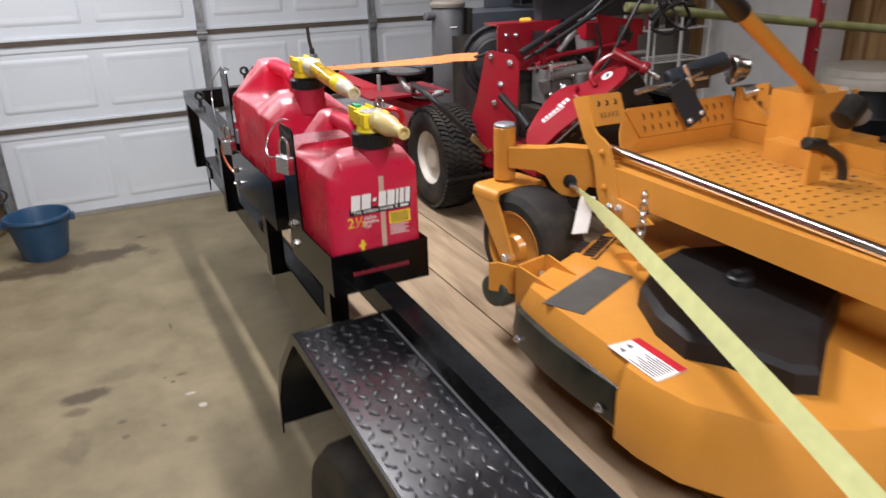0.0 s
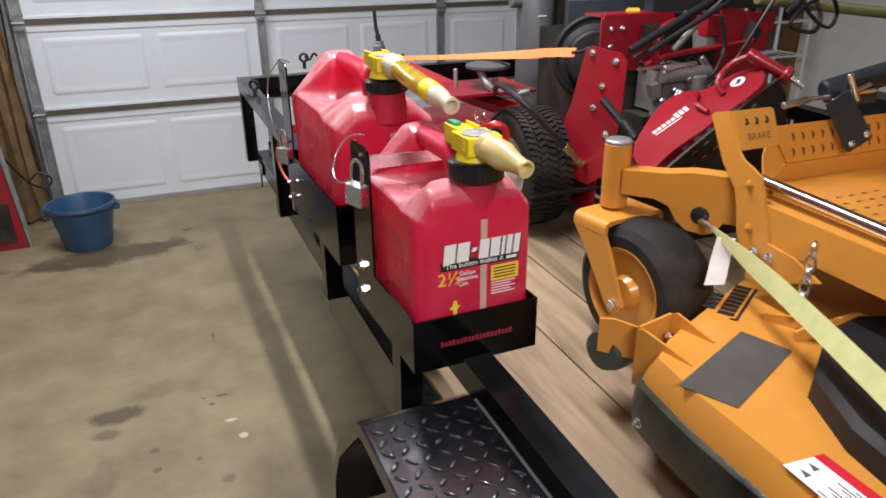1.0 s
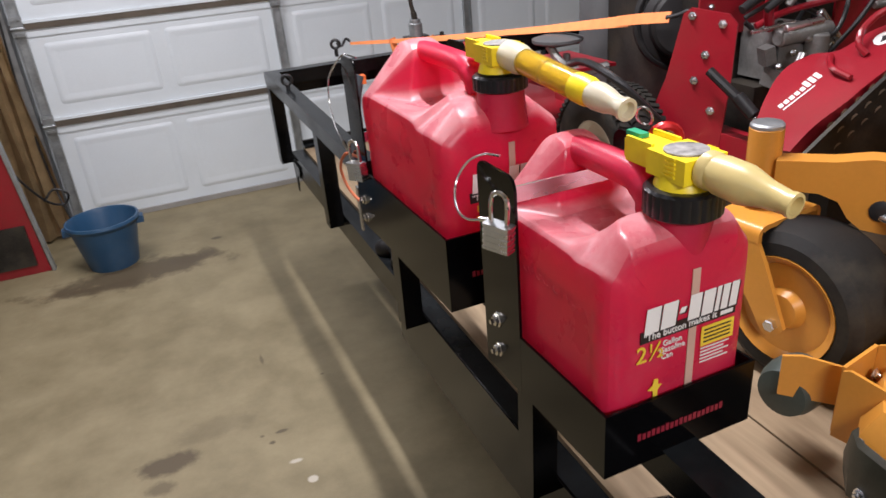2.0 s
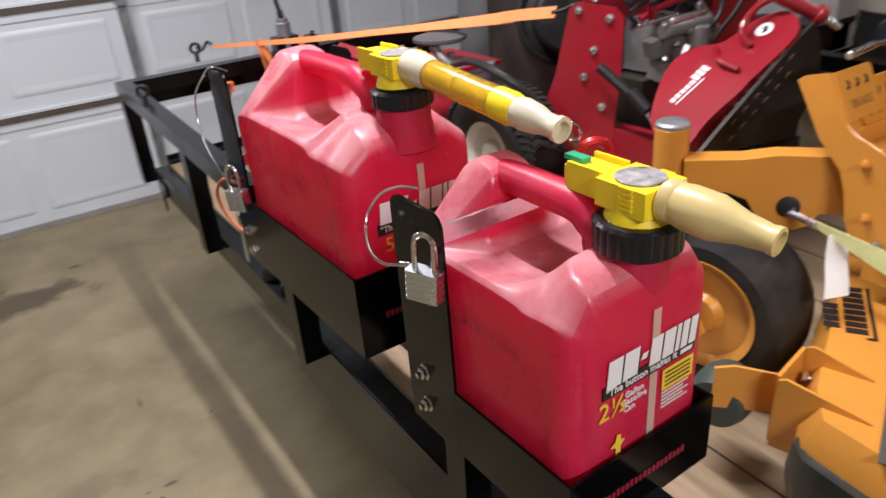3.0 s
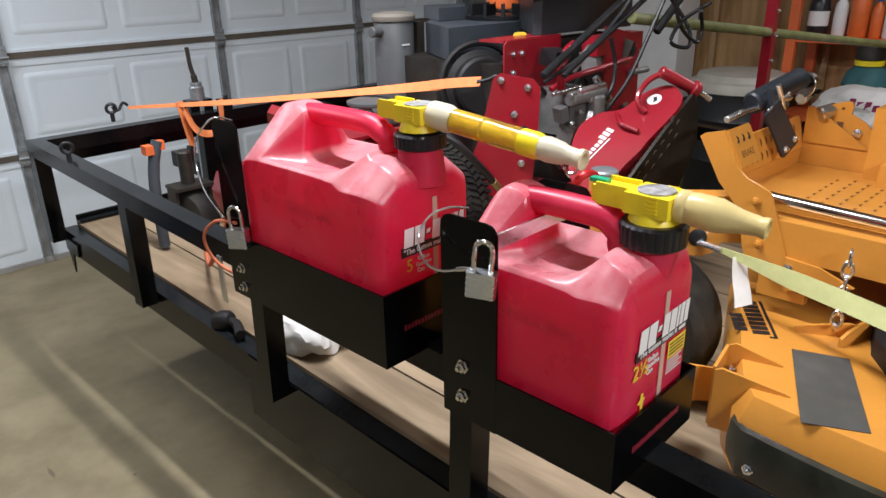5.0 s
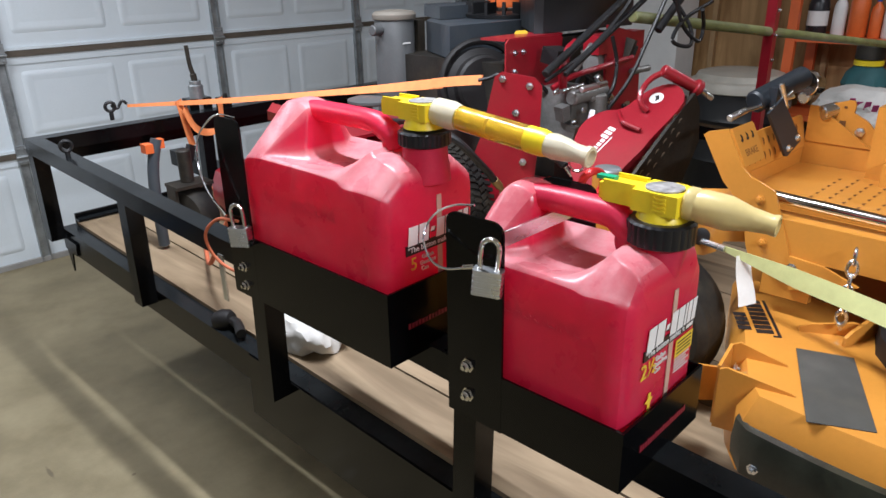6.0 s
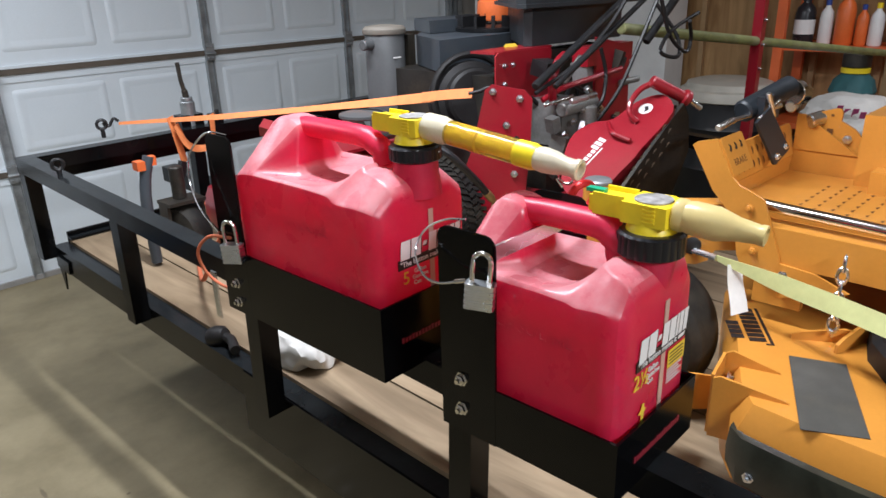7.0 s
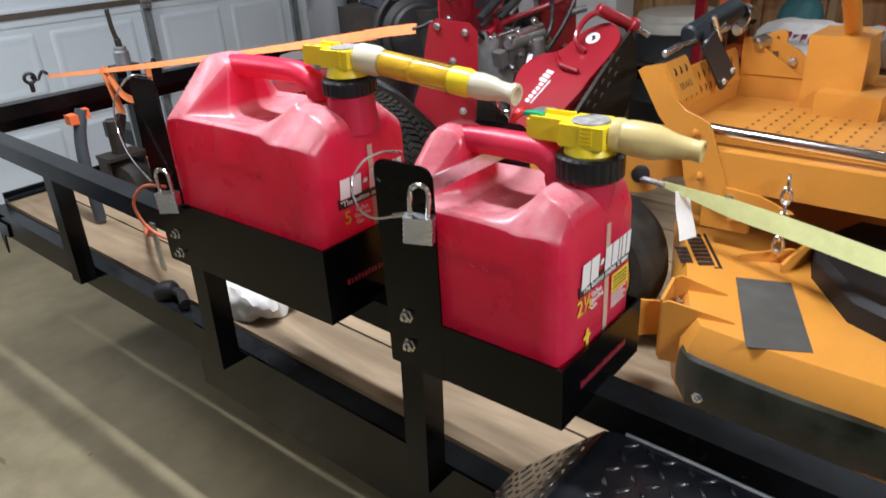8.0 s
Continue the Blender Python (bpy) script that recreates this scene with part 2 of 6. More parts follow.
def concrete():
    m = bpy.data.materials.new("stained_concrete")
    m.use_nodes = True
    nt = m.node_tree; b = nt.nodes["Principled BSDF"]; N, K = nt.nodes.new, nt.links.new
    tc = N("ShaderNodeTexCoord")
    def noise_at(scale, detail, rough=0.55):
        n = N("ShaderNodeTexNoise"); n.inputs["Scale"].default_value = scale; n.inputs["Detail"].default_value = detail; n.inputs["Roughness"].default_value = rough
        K(tc.outputs["Object"], n.inputs["Vector"]); return n.outputs["Fac"]
    big, mid, grain = noise_at(0.9, 5), noise_at(5, 9, 0.65), noise_at(160, 3)
    r = N("ShaderNodeValToRGB"); e = r.color_ramp.elements
    e[0].position, e[1].position = 0.34, 0.66
    e[0].color, e[1].color = (0.155, 0.124, 0.064, 1), (0.30, 0.252, 0.15, 1)
    sm = N("ShaderNodeMath"); sm.operation = "MULTIPLY_ADD"; K(mid, sm.inputs[0]); sm.inputs[1].default_value = 0.55
    s2 = N("ShaderNodeMath"); s2.operation = "MULTIPLY"; K(big, s2.inputs[0]); s2.inputs[1].default_value = 0.45
    K(s2.outputs[0], sm.inputs[2]); K(sm.outputs[0], r.inputs[0])
    col = r.outputs[0]
    # spilled oil, damp patches and pale scraped spots, ragged by noise
    for x, y, rx, ry, deep in ((-0.64, 2.82, 0.11, 0.07, 0.75), (-0.66, 2.72, 0.07, 0.05, 0.5), (-0.74, 4.43, 0.55, 0.2, 0.75), (-0.31, 2.772, 0.022, 0.016, 0.75), (-0.274, 2.817, 0.026, 0.01, 0.7), (-0.335, 2.82, 0.012, 0.01, 0.6), (-0.373, 2.475, 0.014, 0.014, 0.6), (-0.511, 2.572, 0.018, 0.014, 0.55), (-0.505, 2.467, 0.018, 0.015, 0.6), (-0.29, 2.341, 0.035, 0.03, 0.5), (-0.263, 3.29, 0.009, 0.05, 0.55), (-0.9, 4.32, 0.26, 0.05, 0.5), (-0.42, 4.45, 0.16, 0.09, 0.5), (-0.3, 4.65, 0.03, 0.02, 0.7), (-0.667, 2.5, 0.06, 0.14, 0.28), (-0.48, 2.95, 0.16, 0.07, 0.16), (-0.069, 3.078, 0.014, 0.01, 0.6), (-0.254, 2.65, 0.035, 0.016, -0.7), (-0.224, 2.545, 0.018, 0.018, -0.8)):
        mp = N("ShaderNodeMapping"); mp.inputs["Location"].default_value = (-x / rx, -y / ry, 0); mp.inputs["Scale"].default_value = (1 / rx, 1 / ry, 0)
        K(tc.outputs["Object"], mp.inputs["Vector"])
        ln = N("ShaderNodeVectorMath"); ln.operation = "LENGTH"; K(mp.outputs[0], ln.inputs[0])
        ad = N("ShaderNodeMath"); ad.operation = "MULTIPLY_ADD"; K(mid, ad.inputs[0]); ad.inputs[1].default_value = 2.2; K(ln.outputs["Value"], ad.inputs[2])
        mr = N("ShaderNodeMapRange"); mr.inputs[1].default_value, mr.inputs[2].default_value, mr.inputs[3].default_value, mr.inputs[4].default_value = 1.6, 2.0, min(0.92, abs(deep) * 1.2), 0
        K(ad.outputs[0], mr.inputs[0])
        mx = N("ShaderNodeMix"); mx.data_type = "RGBA"; K(mr.outputs[0], mx.inputs[0]); K(col, mx.inputs[6]); mx.inputs[7].default_value = (0.082, 0.06, 0.034, 1) if deep > 0 else (0.5, 0.46, 0.38, 1)
        col = mx.outputs[2]
    K(col, b.inputs["Base Color"])
    rm = N("ShaderNodeMapRange"); rm.inputs[3].default_value, rm.inputs[4].default_value = 0.45, 0.75
    K(mid, rm.inputs[0]); K(rm.outputs[0], b.inputs["Roughness"])
    bp = N("ShaderNodeBump"); bp.inputs["Strength"].default_value = 0.25; bp.inputs["Distance"].default_value = 0.002
    K(grain, bp.inputs["Height"]); K(bp.outputs[0], b.inputs["Normal"])
    return m


CONCRETE = concrete()


# ---------------------------------------------------------------- builders
def thing(name, x, y, z, label, category, group="", kind=""):
    ob = new(name)
    ob.empty_display_size = 0.1
    ob.location = (x, y, z)
    tagged(ob, label, category, group, kind)
    return ob


def origin_of(ob):
    v = Vector((0, 0, 0))
    while ob:
        v += ob.location
        ob = ob.parent
    return v


def soften(bm, width, seg=2, angle=0.5):
    edges = [e for e in bm.edges if len(e.link_faces) == 2 and e.calc_face_angle(0) > angle]
    if edges:
        bmesh.ops.bevel(bm, geom=edges, offset=width, segments=seg, profile=0.5, affect="EDGES", clamp_overlap=True)


def part(name, bm, material, parent, label="", bevel=0.0, smooth=True, sub=0):
    """Links a bmesh, given in the world's metres, as one mesh under a thing or a part."""
    if bevel:
        soften(bm, bevel)
    bmesh.ops.recalc_face_normals(bm, faces=bm.faces)
    o = origin_of(parent) if parent else Vector((0, 0, 0))
    bm.transform(Matrix.Translation(-o))
    me = bpy.data.meshes.new(name)
    bm.to_mesh(me)
    bm.free()
    me.materials.append(material)
    if smooth:
        for p in me.polygons:
            p.use_smooth = True
        me.set_sharp_from_angle(angle=0.6)
    ob = new(name, me)
    ob.parent = parent
    if sub:
        md = ob.modifiers.new("round", "SUBSURF")
        md.levels = md.render_levels = sub
    if label:
        ob["label"] = label
    return ob


def piece(name, me, m, parent):
    """One object on shared mesh data, placed by m in the world, under parent."""
    ob = new(name, me)
    ob.parent = parent
    ob.matrix_basis = Matrix.Translation(-origin_of(parent)) @ m
    return ob


def shared(name, bm, material):
    bmesh.ops.recalc_face_normals(bm, faces=bm.faces)
    me = bpy.data.meshes.new(name)
    bm.to_mesh(me)
    bm.free()
    me.materials.append(material)
    for p in me.polygons:
        p.use_smooth = True
    me.set_sharp_from_angle(angle=0.6)
    return me


I4 = Matrix.Identity(4)


def B(*parts):
    """A bmesh with the given shapes: each is (function, arguments...)."""
    bm = bmesh.new()
    for f, *a in parts:
        f(bm, *a)
    return bm


def box(bm, x0, x1, y0, y1, z0, z1, m=I4):
    v = [bm.verts.new(m @ Vector((x, y, z))) for x in (x0, x1) for y in (y0, y1) for z in (z0, z1)]
    for a in ((0, 1, 3, 2), (4, 6, 7, 5), (0, 4, 5, 1), (2, 3, 7, 6), (0, 2, 6, 4), (1, 5, 7, 3)):
        bm.faces.new([v[i] for i in a])


def frame_at(p0, p1):
    p0, p1 = Vector(p0), Vector(p1)
    q = (p1 - p0).to_track_quat("Z", "Y").to_matrix().to_4x4()
    return Matrix.Translation(p0) @ q


def lathe(bm, profile, m=I4, seg=24, closed=False):
    """Turns (radius, height) pairs about the z axis of m."""
    rings = []
    for r, z in profile:
        rings.append([bm.verts.new(m @ Vector((r * math.cos(6.28318531 * i / seg), r * math.sin(6.28318531 * i / seg), z))) for i in range(seg)])
    for a, b in zip(rings, rings[1:]):
        for i in range(seg):
            bm.faces.new((a[i], a[(i + 1) % seg], b[(i + 1) % seg], b[i]))
    if closed:
        a, b = rings[-1], rings[0]
        for i in range(seg):
            bm.faces.new((a[i], a[(i + 1) % seg], b[(i + 1) % seg], b[i]))
    else:
        bm.faces.new(rings[0][::-1])
        bm.faces.new(rings[-1])


def rod(bm, p0, p1, r0, r1=None, seg=14):
    r1 = r0 if r1 is None else r1
    n = (Vector(p1) - Vector(p0)).length
    e = min(r0, r1, n / 2) * 0.18
    lathe(bm, [(r0 - e, 0), (r0, e), (r1, n - e), (r1 - e, n)], frame_at(p0, p1), seg)


def curve_points(pts, n=6):
    """A smooth line through the points."""
    p = [Vector(v) for v in pts]
    p = [p[0] * 2 - p[1]] + p + [p[-1] * 2 - p[-2]]
    out = []
    for i in range(1, len(p) - 2):
        for k in range(n):
            t = k / n
            a, b, c, d = p[i - 1:i + 3]
            out.append(0.5 * ((2 * b) + (c - a) * t + (2 * a - 5 * b + 4 * c - d) * t * t + (3 * b - a - 3 * c + d) * t ** 3))
    return out + [p[-2]]


def tube(bm, pts, r, seg=8, n=6, flat=1.0):
    """A round (or flattened) bar swept along a smooth line."""
    p = curve_points(pts, n) if n else [Vector(v) for v in pts]
    rings, up = [], Vector((0.13, 0.21, 0.97))
    for i, c in enumerate(p):
        d = (p[min(i + 1, len(p) - 1)] - p[max(i - 1, 0)]).normalized()
        s = d.cross(up)
        s = s.normalized() if s.length > 1e-4 else d.orthogonal().normalized()
        u = s.cross(d).normalized()
        rings.append([bm.verts.new(c + s * (r * math.cos(6.28318531 * k / seg)) + u * (r * flat * math.sin(6.28318531 * k / seg))) for k in range(seg)])
    for a, b in zip(rings, rings[1:]):
        for i in range(seg):
            bm.faces.new((a[i], a[(i + 1) % seg], b[(i + 1) % seg], b[i]))
    bm.faces.new(rings[0][::-1]); bm.faces.new(rings[-1])


def ribbon(bm, pts, width, thick, side, n=8, taper=1.0, until=0.25):
    """A flat strap along a smooth line; side gives the direction across it at each point."""
    p = curve_points(pts, n)
    sides = [Vector(s).normalized() for s in side]
    rings = []
    for i, c in enumerate(p):
        f = i / (len(p) - 1) * (len(sides) - 1)
        k = min(int(f), len(sides) - 2)
        s = sides[k].lerp(sides[k + 1], f - k).normalized()
        d = (p[min(i + 1, len(p) - 1)] - p[max(i - 1, 0)]).normalized()
        u = s.cross(d).normalized()
        wd = width * (taper + (1 - taper) * min(1, i / (len(p) - 1) / until))
        rings.append([bm.verts.new(c + s * a * wd / 2 + u * b * thick / 2) for a, b in ((-1, -1), (1, -1), (1, 1), (-1, 1))])
    for a, b in zip(rings, rings[1:]):
        for i in range(4):
            bm.faces.new((a[i], a[(i + 1) % 4], b[(i + 1) % 4], b[i]))
    bm.faces.new(rings[0][::-1]); bm.faces.new(rings[-1])


def plate(bm, outline, thick, m=I4):
    """A flat outline in the xy plane of m, made thick along its z."""
    a = [bm.verts.new(m @ Vector((x, y, 0))) for x, y in outline]
    b = [bm.verts.new(m @ Vector((x, y, thick))) for x, y in outline]
    bm.faces.new(a[::-1]); bm.faces.new(b)
    for i in range(len(a)):
        j = (i + 1) % len(a)
        bm.faces.new((a[i], a[j], b[j], b[i]))


def rounded(x0, x1, y0, y1, r, n=4):
    out = []
    for cx, cy, a0 in ((x1 - r, y0 + r, -90), (x1 - r, y1 - r, 0), (x0 + r, y1 - r, 90), (x0 + r, y0 + r, 180)):
        for k in range(n + 1):
            a = radians(a0 + 90 * k / n)
            out.append((cx + r * math.cos(a), cy + r * math.sin(a)))
    return out


def plane_at(o, xdir, ydir):
    x = Vector(xdir).normalized(); z = x.cross(Vector(ydir)).normalized(); y = z.cross(x)
    m = Matrix((x, y, z)).transposed().to_4x4()
    m.translation = o
    return m


def ring(bm, c, axis, r, wire, seg=20, n=8):
    m = frame_at(c, Vector(c) + Vector(axis))
    rings = []
    for i in range(seg):
        a = 6.28318531 * i / seg
        o = Vector((math.cos(a), math.sin(a), 0))
        rings.append([bm.verts.new(m @ (o * (r + wire * math.cos(6.28318531 * k / n)) + Vector((0, 0, wire * math.sin(6.28318531 * k / n))))) for k in range(n)])
    for i in range(seg):
        a, b = rings[i], rings[(i + 1) % seg]
        for k in range(n):
            bm.faces.new((a[k], a[(k + 1) % n], b[(k + 1) % n], b[k]))


def bolt(bm, p, axis, r=0.008, h=0.006):
    m = frame_at(p, Vector(p) + Vector(axis))
    lathe(bm, [(r * 1.35, 0), (r * 1.35, 0.0015), (r, 0.0016), (r, h), (r * 0.8, h + 0.001)], m, 6)
    lathe(bm, [(r * 0.45, h), (r * 0.45, h + 0.006)], m, 8)


def words(name, text, size, m, material, parent, thick=0.0006):
    """Raised lettering in the built-in font, in the xy plane of m."""
    cu = bpy.data.curves.new(name, "FONT")
    cu.body, cu.size, cu.extrude, cu.align_x, cu.align_y = text, size, thick, "CENTER", "CENTER"
    tmp = bpy.data.objects.new(name, cu)
    scene.collection.objects.link(tmp)
    me = bpy.data.meshes.new_from_object(tmp.evaluated_get(bpy.context.evaluated_depsgraph_get()))
    bpy.data.objects.remove(tmp)
    me.transform(Matrix.Translation(-origin_of(parent)) @ m)
    me.materials.clear(); me.materials.append(material)
    ob = new(name, me)
    ob.parent = parent
    return ob


# ---------------------------------------------------------------- the room
DY = 5.32          # inner face of the garage door
XL, XR, YB, ZC = -2.7, 4.78, -3.2, 2.75

floor = part("floor", B((box, XL - 0.15, XR + 0.15, YB - 0.15, DY + 0.3, -0.12, 0.0)), CONCRETE, None, smooth=False)
tagged(floor, "stained tan concrete garage floor with oil spots", "floor", kind="structure")
ceiling = part("ceiling", B((box, XL - 0.15, XR + 0.15, YB - 0.15, DY + 0.3, ZC, ZC + 0.12)), CEIL_PAINT, None, smooth=False)
tagged(ceiling, "plain off-white garage ceiling", "ceiling", kind="structure")
wall_w = part("wall_west", B((box, XL - 0.12, XL, YB, DY + 0.3, 0, ZC)), WALL_PAINT, None, smooth=False)
tagged(wall_w, "plain painted garage side wall", "wall", kind="structure")
wall_s = part("wall_south", B((box, XL, XR, YB - 0.12, YB, 0, ZC)), WALL_PAINT, None, smooth=False)
tagged(wall_s, "plain painted garage back wall", "wall", kind="structure")
DX0, DX1, DZ1 = -1.06, 3.82, 2.3
wall_n = part("wall_north", B((box, XL, DX0 - 0.02, DY - 0.02, DY + 0.2, 0, ZC), (box, DX1 + 0.02, XR, DY - 0.02, DY + 0.2, 0, ZC), (box, DX0 - 0.02, DX1 + 0.02, DY - 0.02, DY + 0.2, DZ1, ZC)), WALL_PAINT, None, smooth=False)
tagged(wall_n, "front garage wall round the overhead door", "wall", kind="structure")

wall_e = thing("wall_east", XR, 2, 0, "bare stud wall with brown plywood sheathing", "wall", kind="structure")
part("sheathing", B((box, XR, XR + 0.1, YB, DY, 0, ZC)), PLYWOOD, wall_e, smooth=False)
bm = bmesh.new(); box(bm, -0.045, 0.0, -0.019, 0.019, 0, ZC); soften(bm, 0.003, 1)
stud_me = shared("stud", bm, STUD)
for i in range(16):
    piece("stud", stud_me, pose(XR, -2.2 + i * 0.41, 0), wall_e)

# overhead door of four sections
door = thing("door_1", (DX0 + DX1) / 2, DY, 0, "closed white panelled overhead garage door with steel stiles", "garage door", kind="structure")
JOINTS = (0.0, 0.634, 1.166, 1.70, DZ1)
STILES = (-1.02, 0.348, 1.589, 2.70, 3.78)
for z0, z1 in zip(JOINTS, JOINTS[1:]):
    part("section", B((box, DX0, DX1, DY, DY + 0.045, z0 + 0.008, z1 - 0.012), (box, DX0, DX1, DY - 0.014, DY, z0 + 0.006, z0 + 0.02)), WHITE_DOOR, door, bevel=0.004)
    part("weather_strip", B((box, DX0, DX1, DY - 0.016, DY + 0.03, z1 - 0.026, z1 + 0.004)), SEAL if z1 < DZ1 else GALV, door, bevel=0.003)
for z1 in JOINTS[1:4]:
    part("joint_flange", B((box, DX0 + 0.05, DX1 - 0.05, DY - 0.007, DY, z1 - 0.066, z1 - 0.027)), WHITE_DOOR, door, bevel=0.002)
part("bottom_seal", B((box, DX0, DX1, DY - 0.02, DY + 0.045, 0.001, 0.03)), mat("dusty_bottom_seal", (0.3, 0.29, 0.27), 0.7), door, bevel=0.006)


def door_panel(w, h):
    """An embossed rectangle: a rim that rises from the sheet and falls to a flat field."""
    bm = bmesh.new()
    loops = []
    for inset, up in ((0, -0.001), (0.014, 0.006), (0.03, 0.007), (0.052, 0.002), (0.058, 0.002)):
        loops.append([bm.verts.new((x, -up, z)) for x, z in rounded(-w / 2 + inset, w / 2 - inset, -h / 2 + inset, h / 2 - inset, max(0.004, 0.02 - inset * 0.2), 3)])
    for a, b in zip(loops, loops[1:]):
        for i in range(len(a)):
            j = (i + 1) % len(a)
            bm.faces.new((a[i], a[j], b[j], b[i]))
    bm.faces.new(loops[-1])
    return bm


pan = {}
for s0, s1 in zip(STILES, STILES[1:]):
    w = (s1 - s0 - 0.05) / 2 - 0.1
    key = round(w, 2)
    for z0, z1 in zip(JOINTS, JOINTS[1:]):
        h = z1 - z0 - 0.19
        k = (key, round(h, 2))
        if k not in pan:
            pan[k] = shared("panel", door_panel(w, h), WHITE_DOOR)
        for f in (0.27, 0.73):
            piece("panel", pan[k], pose(s0 + (s1 - s0) * f, DY, (z0 + z1) / 2 - 0.008), door)
for s in STILES:
    for z0, z1 in zip(JOINTS, JOINTS[1:]):
        st = part("stile", B((box, s - 0.026, s + 0.026, DY - 0.012, DY + 0.002, z0 + 0.012, z1 - 0.03), (box, s - 0.026, s - 0.02, DY - 0.03, DY - 0.012, z0 + 0.012, z1 - 0.03), (box, s + 0.02, s + 0.026, DY - 0.03, DY - 0.012, z0 + 0.012, z1 - 0.03)), GALV, door, bevel=0.002)
    for z in JOINTS[1:4]:
        bm = B((box, s - 0.03, s + 0.03, DY - 0.04, DY - 0.02, z - 0.055, z + 0.045), (rod, (s - 0.035, DY - 0.042, z - 0.014), (s + 0.035, DY - 0.042, z - 0.014), 0.009))
        for dz in (-0.04, 0.03):
            bolt(bm, (s - 0.015, DY - 0.04, z + dz), (0, -1, 0), 0.006)
            bolt(bm, (s + 0.015, DY - 0.04, z + dz), (0, -1, 0), 0.006)
        part("hinge", bm, GALV, door, bevel=0.0015)
for name_, x in (("track", DX0 - 0.03), ("track", DX1 + 0.03)):
    tr = part(name_, B((box, x - 0.03, x + 0.03, DY - 0.075, DY - 0.07, 0.05, 2.4), (box, x - 0.03, x - 0.026, DY - 0.075, DY - 0.022, 0.05, 2.4), (box, x + 0.026, x + 0.03, DY - 0.075, DY - 0.022, 0.05, 2.4)), GALV, door, bevel=0.001)

# ---------------------------------------------------------------- trailer
T = pose(0.016, 3.795, 1.004) @ pose(0, 0, 0, 0, 0, 1.83) @ pose(0, 0, 0, 2.0, 0, 0)
DECK, TW, TL = -0.335, 1.96, 4.6
trailer = thing("utility_trailer", *(T @ Vector((TW / 2, -TL / 2, -1.0))), "black steel utility trailer with weathered plank deck", "trailer")
trailer.location.z = 0


def tpart(name, bm, material, bevel=0.003, label="", parent=None, **k):
    bm.transform(T)
    return part(name, bm, material, parent or trailer, label, bevel=bevel, **k)


RW = 0.052
tpart("front_rail", B((box, 0.0, TW, -RW, 0.0, -RW, 0.0), (box, RW, TW - RW, -0.012, -0.006, -0.1, -RW)), BLACK_PAINT, 0.006)
tpart("side_rail", B((box, 0.0, RW, -TL, -RW - 0.001, -RW, 0.0)), BLACK_PAINT, 0.006)
tpart("side_rail", B((box, TW - RW, TW, -TL, -RW - 0.001, -RW, 0.0)), BLACK_PAINT, 0.006)
for y in (-0.03, -0.765, -1.463, -2.10, -3.5, -4.55):
    for x in (0.001, TW - 0.051):
        tpart("post", B((box, x, x + 0.05, y - 0.0255, y + 0.0255, DECK - 0.046, -RW - 0.001)), BLACK_PAINT, 0.004)
for x in (0.65, 1.3):
    tpart("post", B((box, x, x + 0.05, -0.05, -0.044, DECK + 0.02, -RW - 0.001), (box, x, x + 0.006, -0.043, -0.005, DECK + 0.02, -RW - 0.001)), BLACK_PAINT, 0.002)
# side channels: web, flanges, and the deeper skirt plate ahead of each fender
FT = DECK - 0.01
for side in (0, 1):
    mx = (lambda a, b: (a, b)) if side == 0 else (lambda a, b: (TW - b, TW - a))
    tpart("side_frame", B((box, *mx(0.0535, 0.061), -TL, -0.02, FT - 0.085, FT), (box, *mx(0.061, 0.104), -TL, -0.02, FT - 0.008, FT), (box, *mx(0.061, 0.104), -TL, -0.02, FT - 0.085, FT - 0.078)), BLACK_PAINT, 0.003)
    tpart("skirt_plate", B((box, *mx(0.0495, 0.053), -2.62, -1.30, FT - 0.185, FT - 0.003)), BLACK, 0.001, "glossy black steel skirt plate")
tpart("front_frame", B((box, 0.106, TW - 0.106, -0.028, -0.02, DECK - 0.09, DECK + 0.03), (box, 0.106, TW - 0.106, -0.06, -0.028, DECK + 0.005, DECK + 0.012)), BLACK_PAINT, 0.002)
for i in range(8):
    y = -0.3 - i * 0.58
    tpart("cross_member", B((box, 0.062, TW - 0.062, y - 0.03, y + 0.03, DECK - 0.09, DECK - 0.04)), BLACK_PAINT, 0.003)
tpart("broken_bracket", B((plate, [(0, 0), (0.11, 0), (0.1, -0.05), (0.055, -0.05), (0.035, -0.13), (0.015, -0.06)], 0.006, plane_at((0.052, -0.05, DECK - 0.04), (0, -1, 0), (0, 0, 1)))), BLACK_PAINT, 0.001)

tpart("front_stake", B((box, 0.755, 0.805, -0.045, 0.0, 0.001, 0.042)), BLACK_PAINT, 0.004)
tpart("stake_nut", B((rod, (0.79, -0.02, 0.042), (0.79, -0.02, 0.056), 0.01, None, 6)), DARK_METAL, 0.0)

# tongue at the front
tpart("tongue", B((box, TW / 2 - 0.04, TW / 2 + 0.04, -0.1, 0.9, DECK - 0.14, DECK - 0.06)), BLACK_PAINT, 0.005)

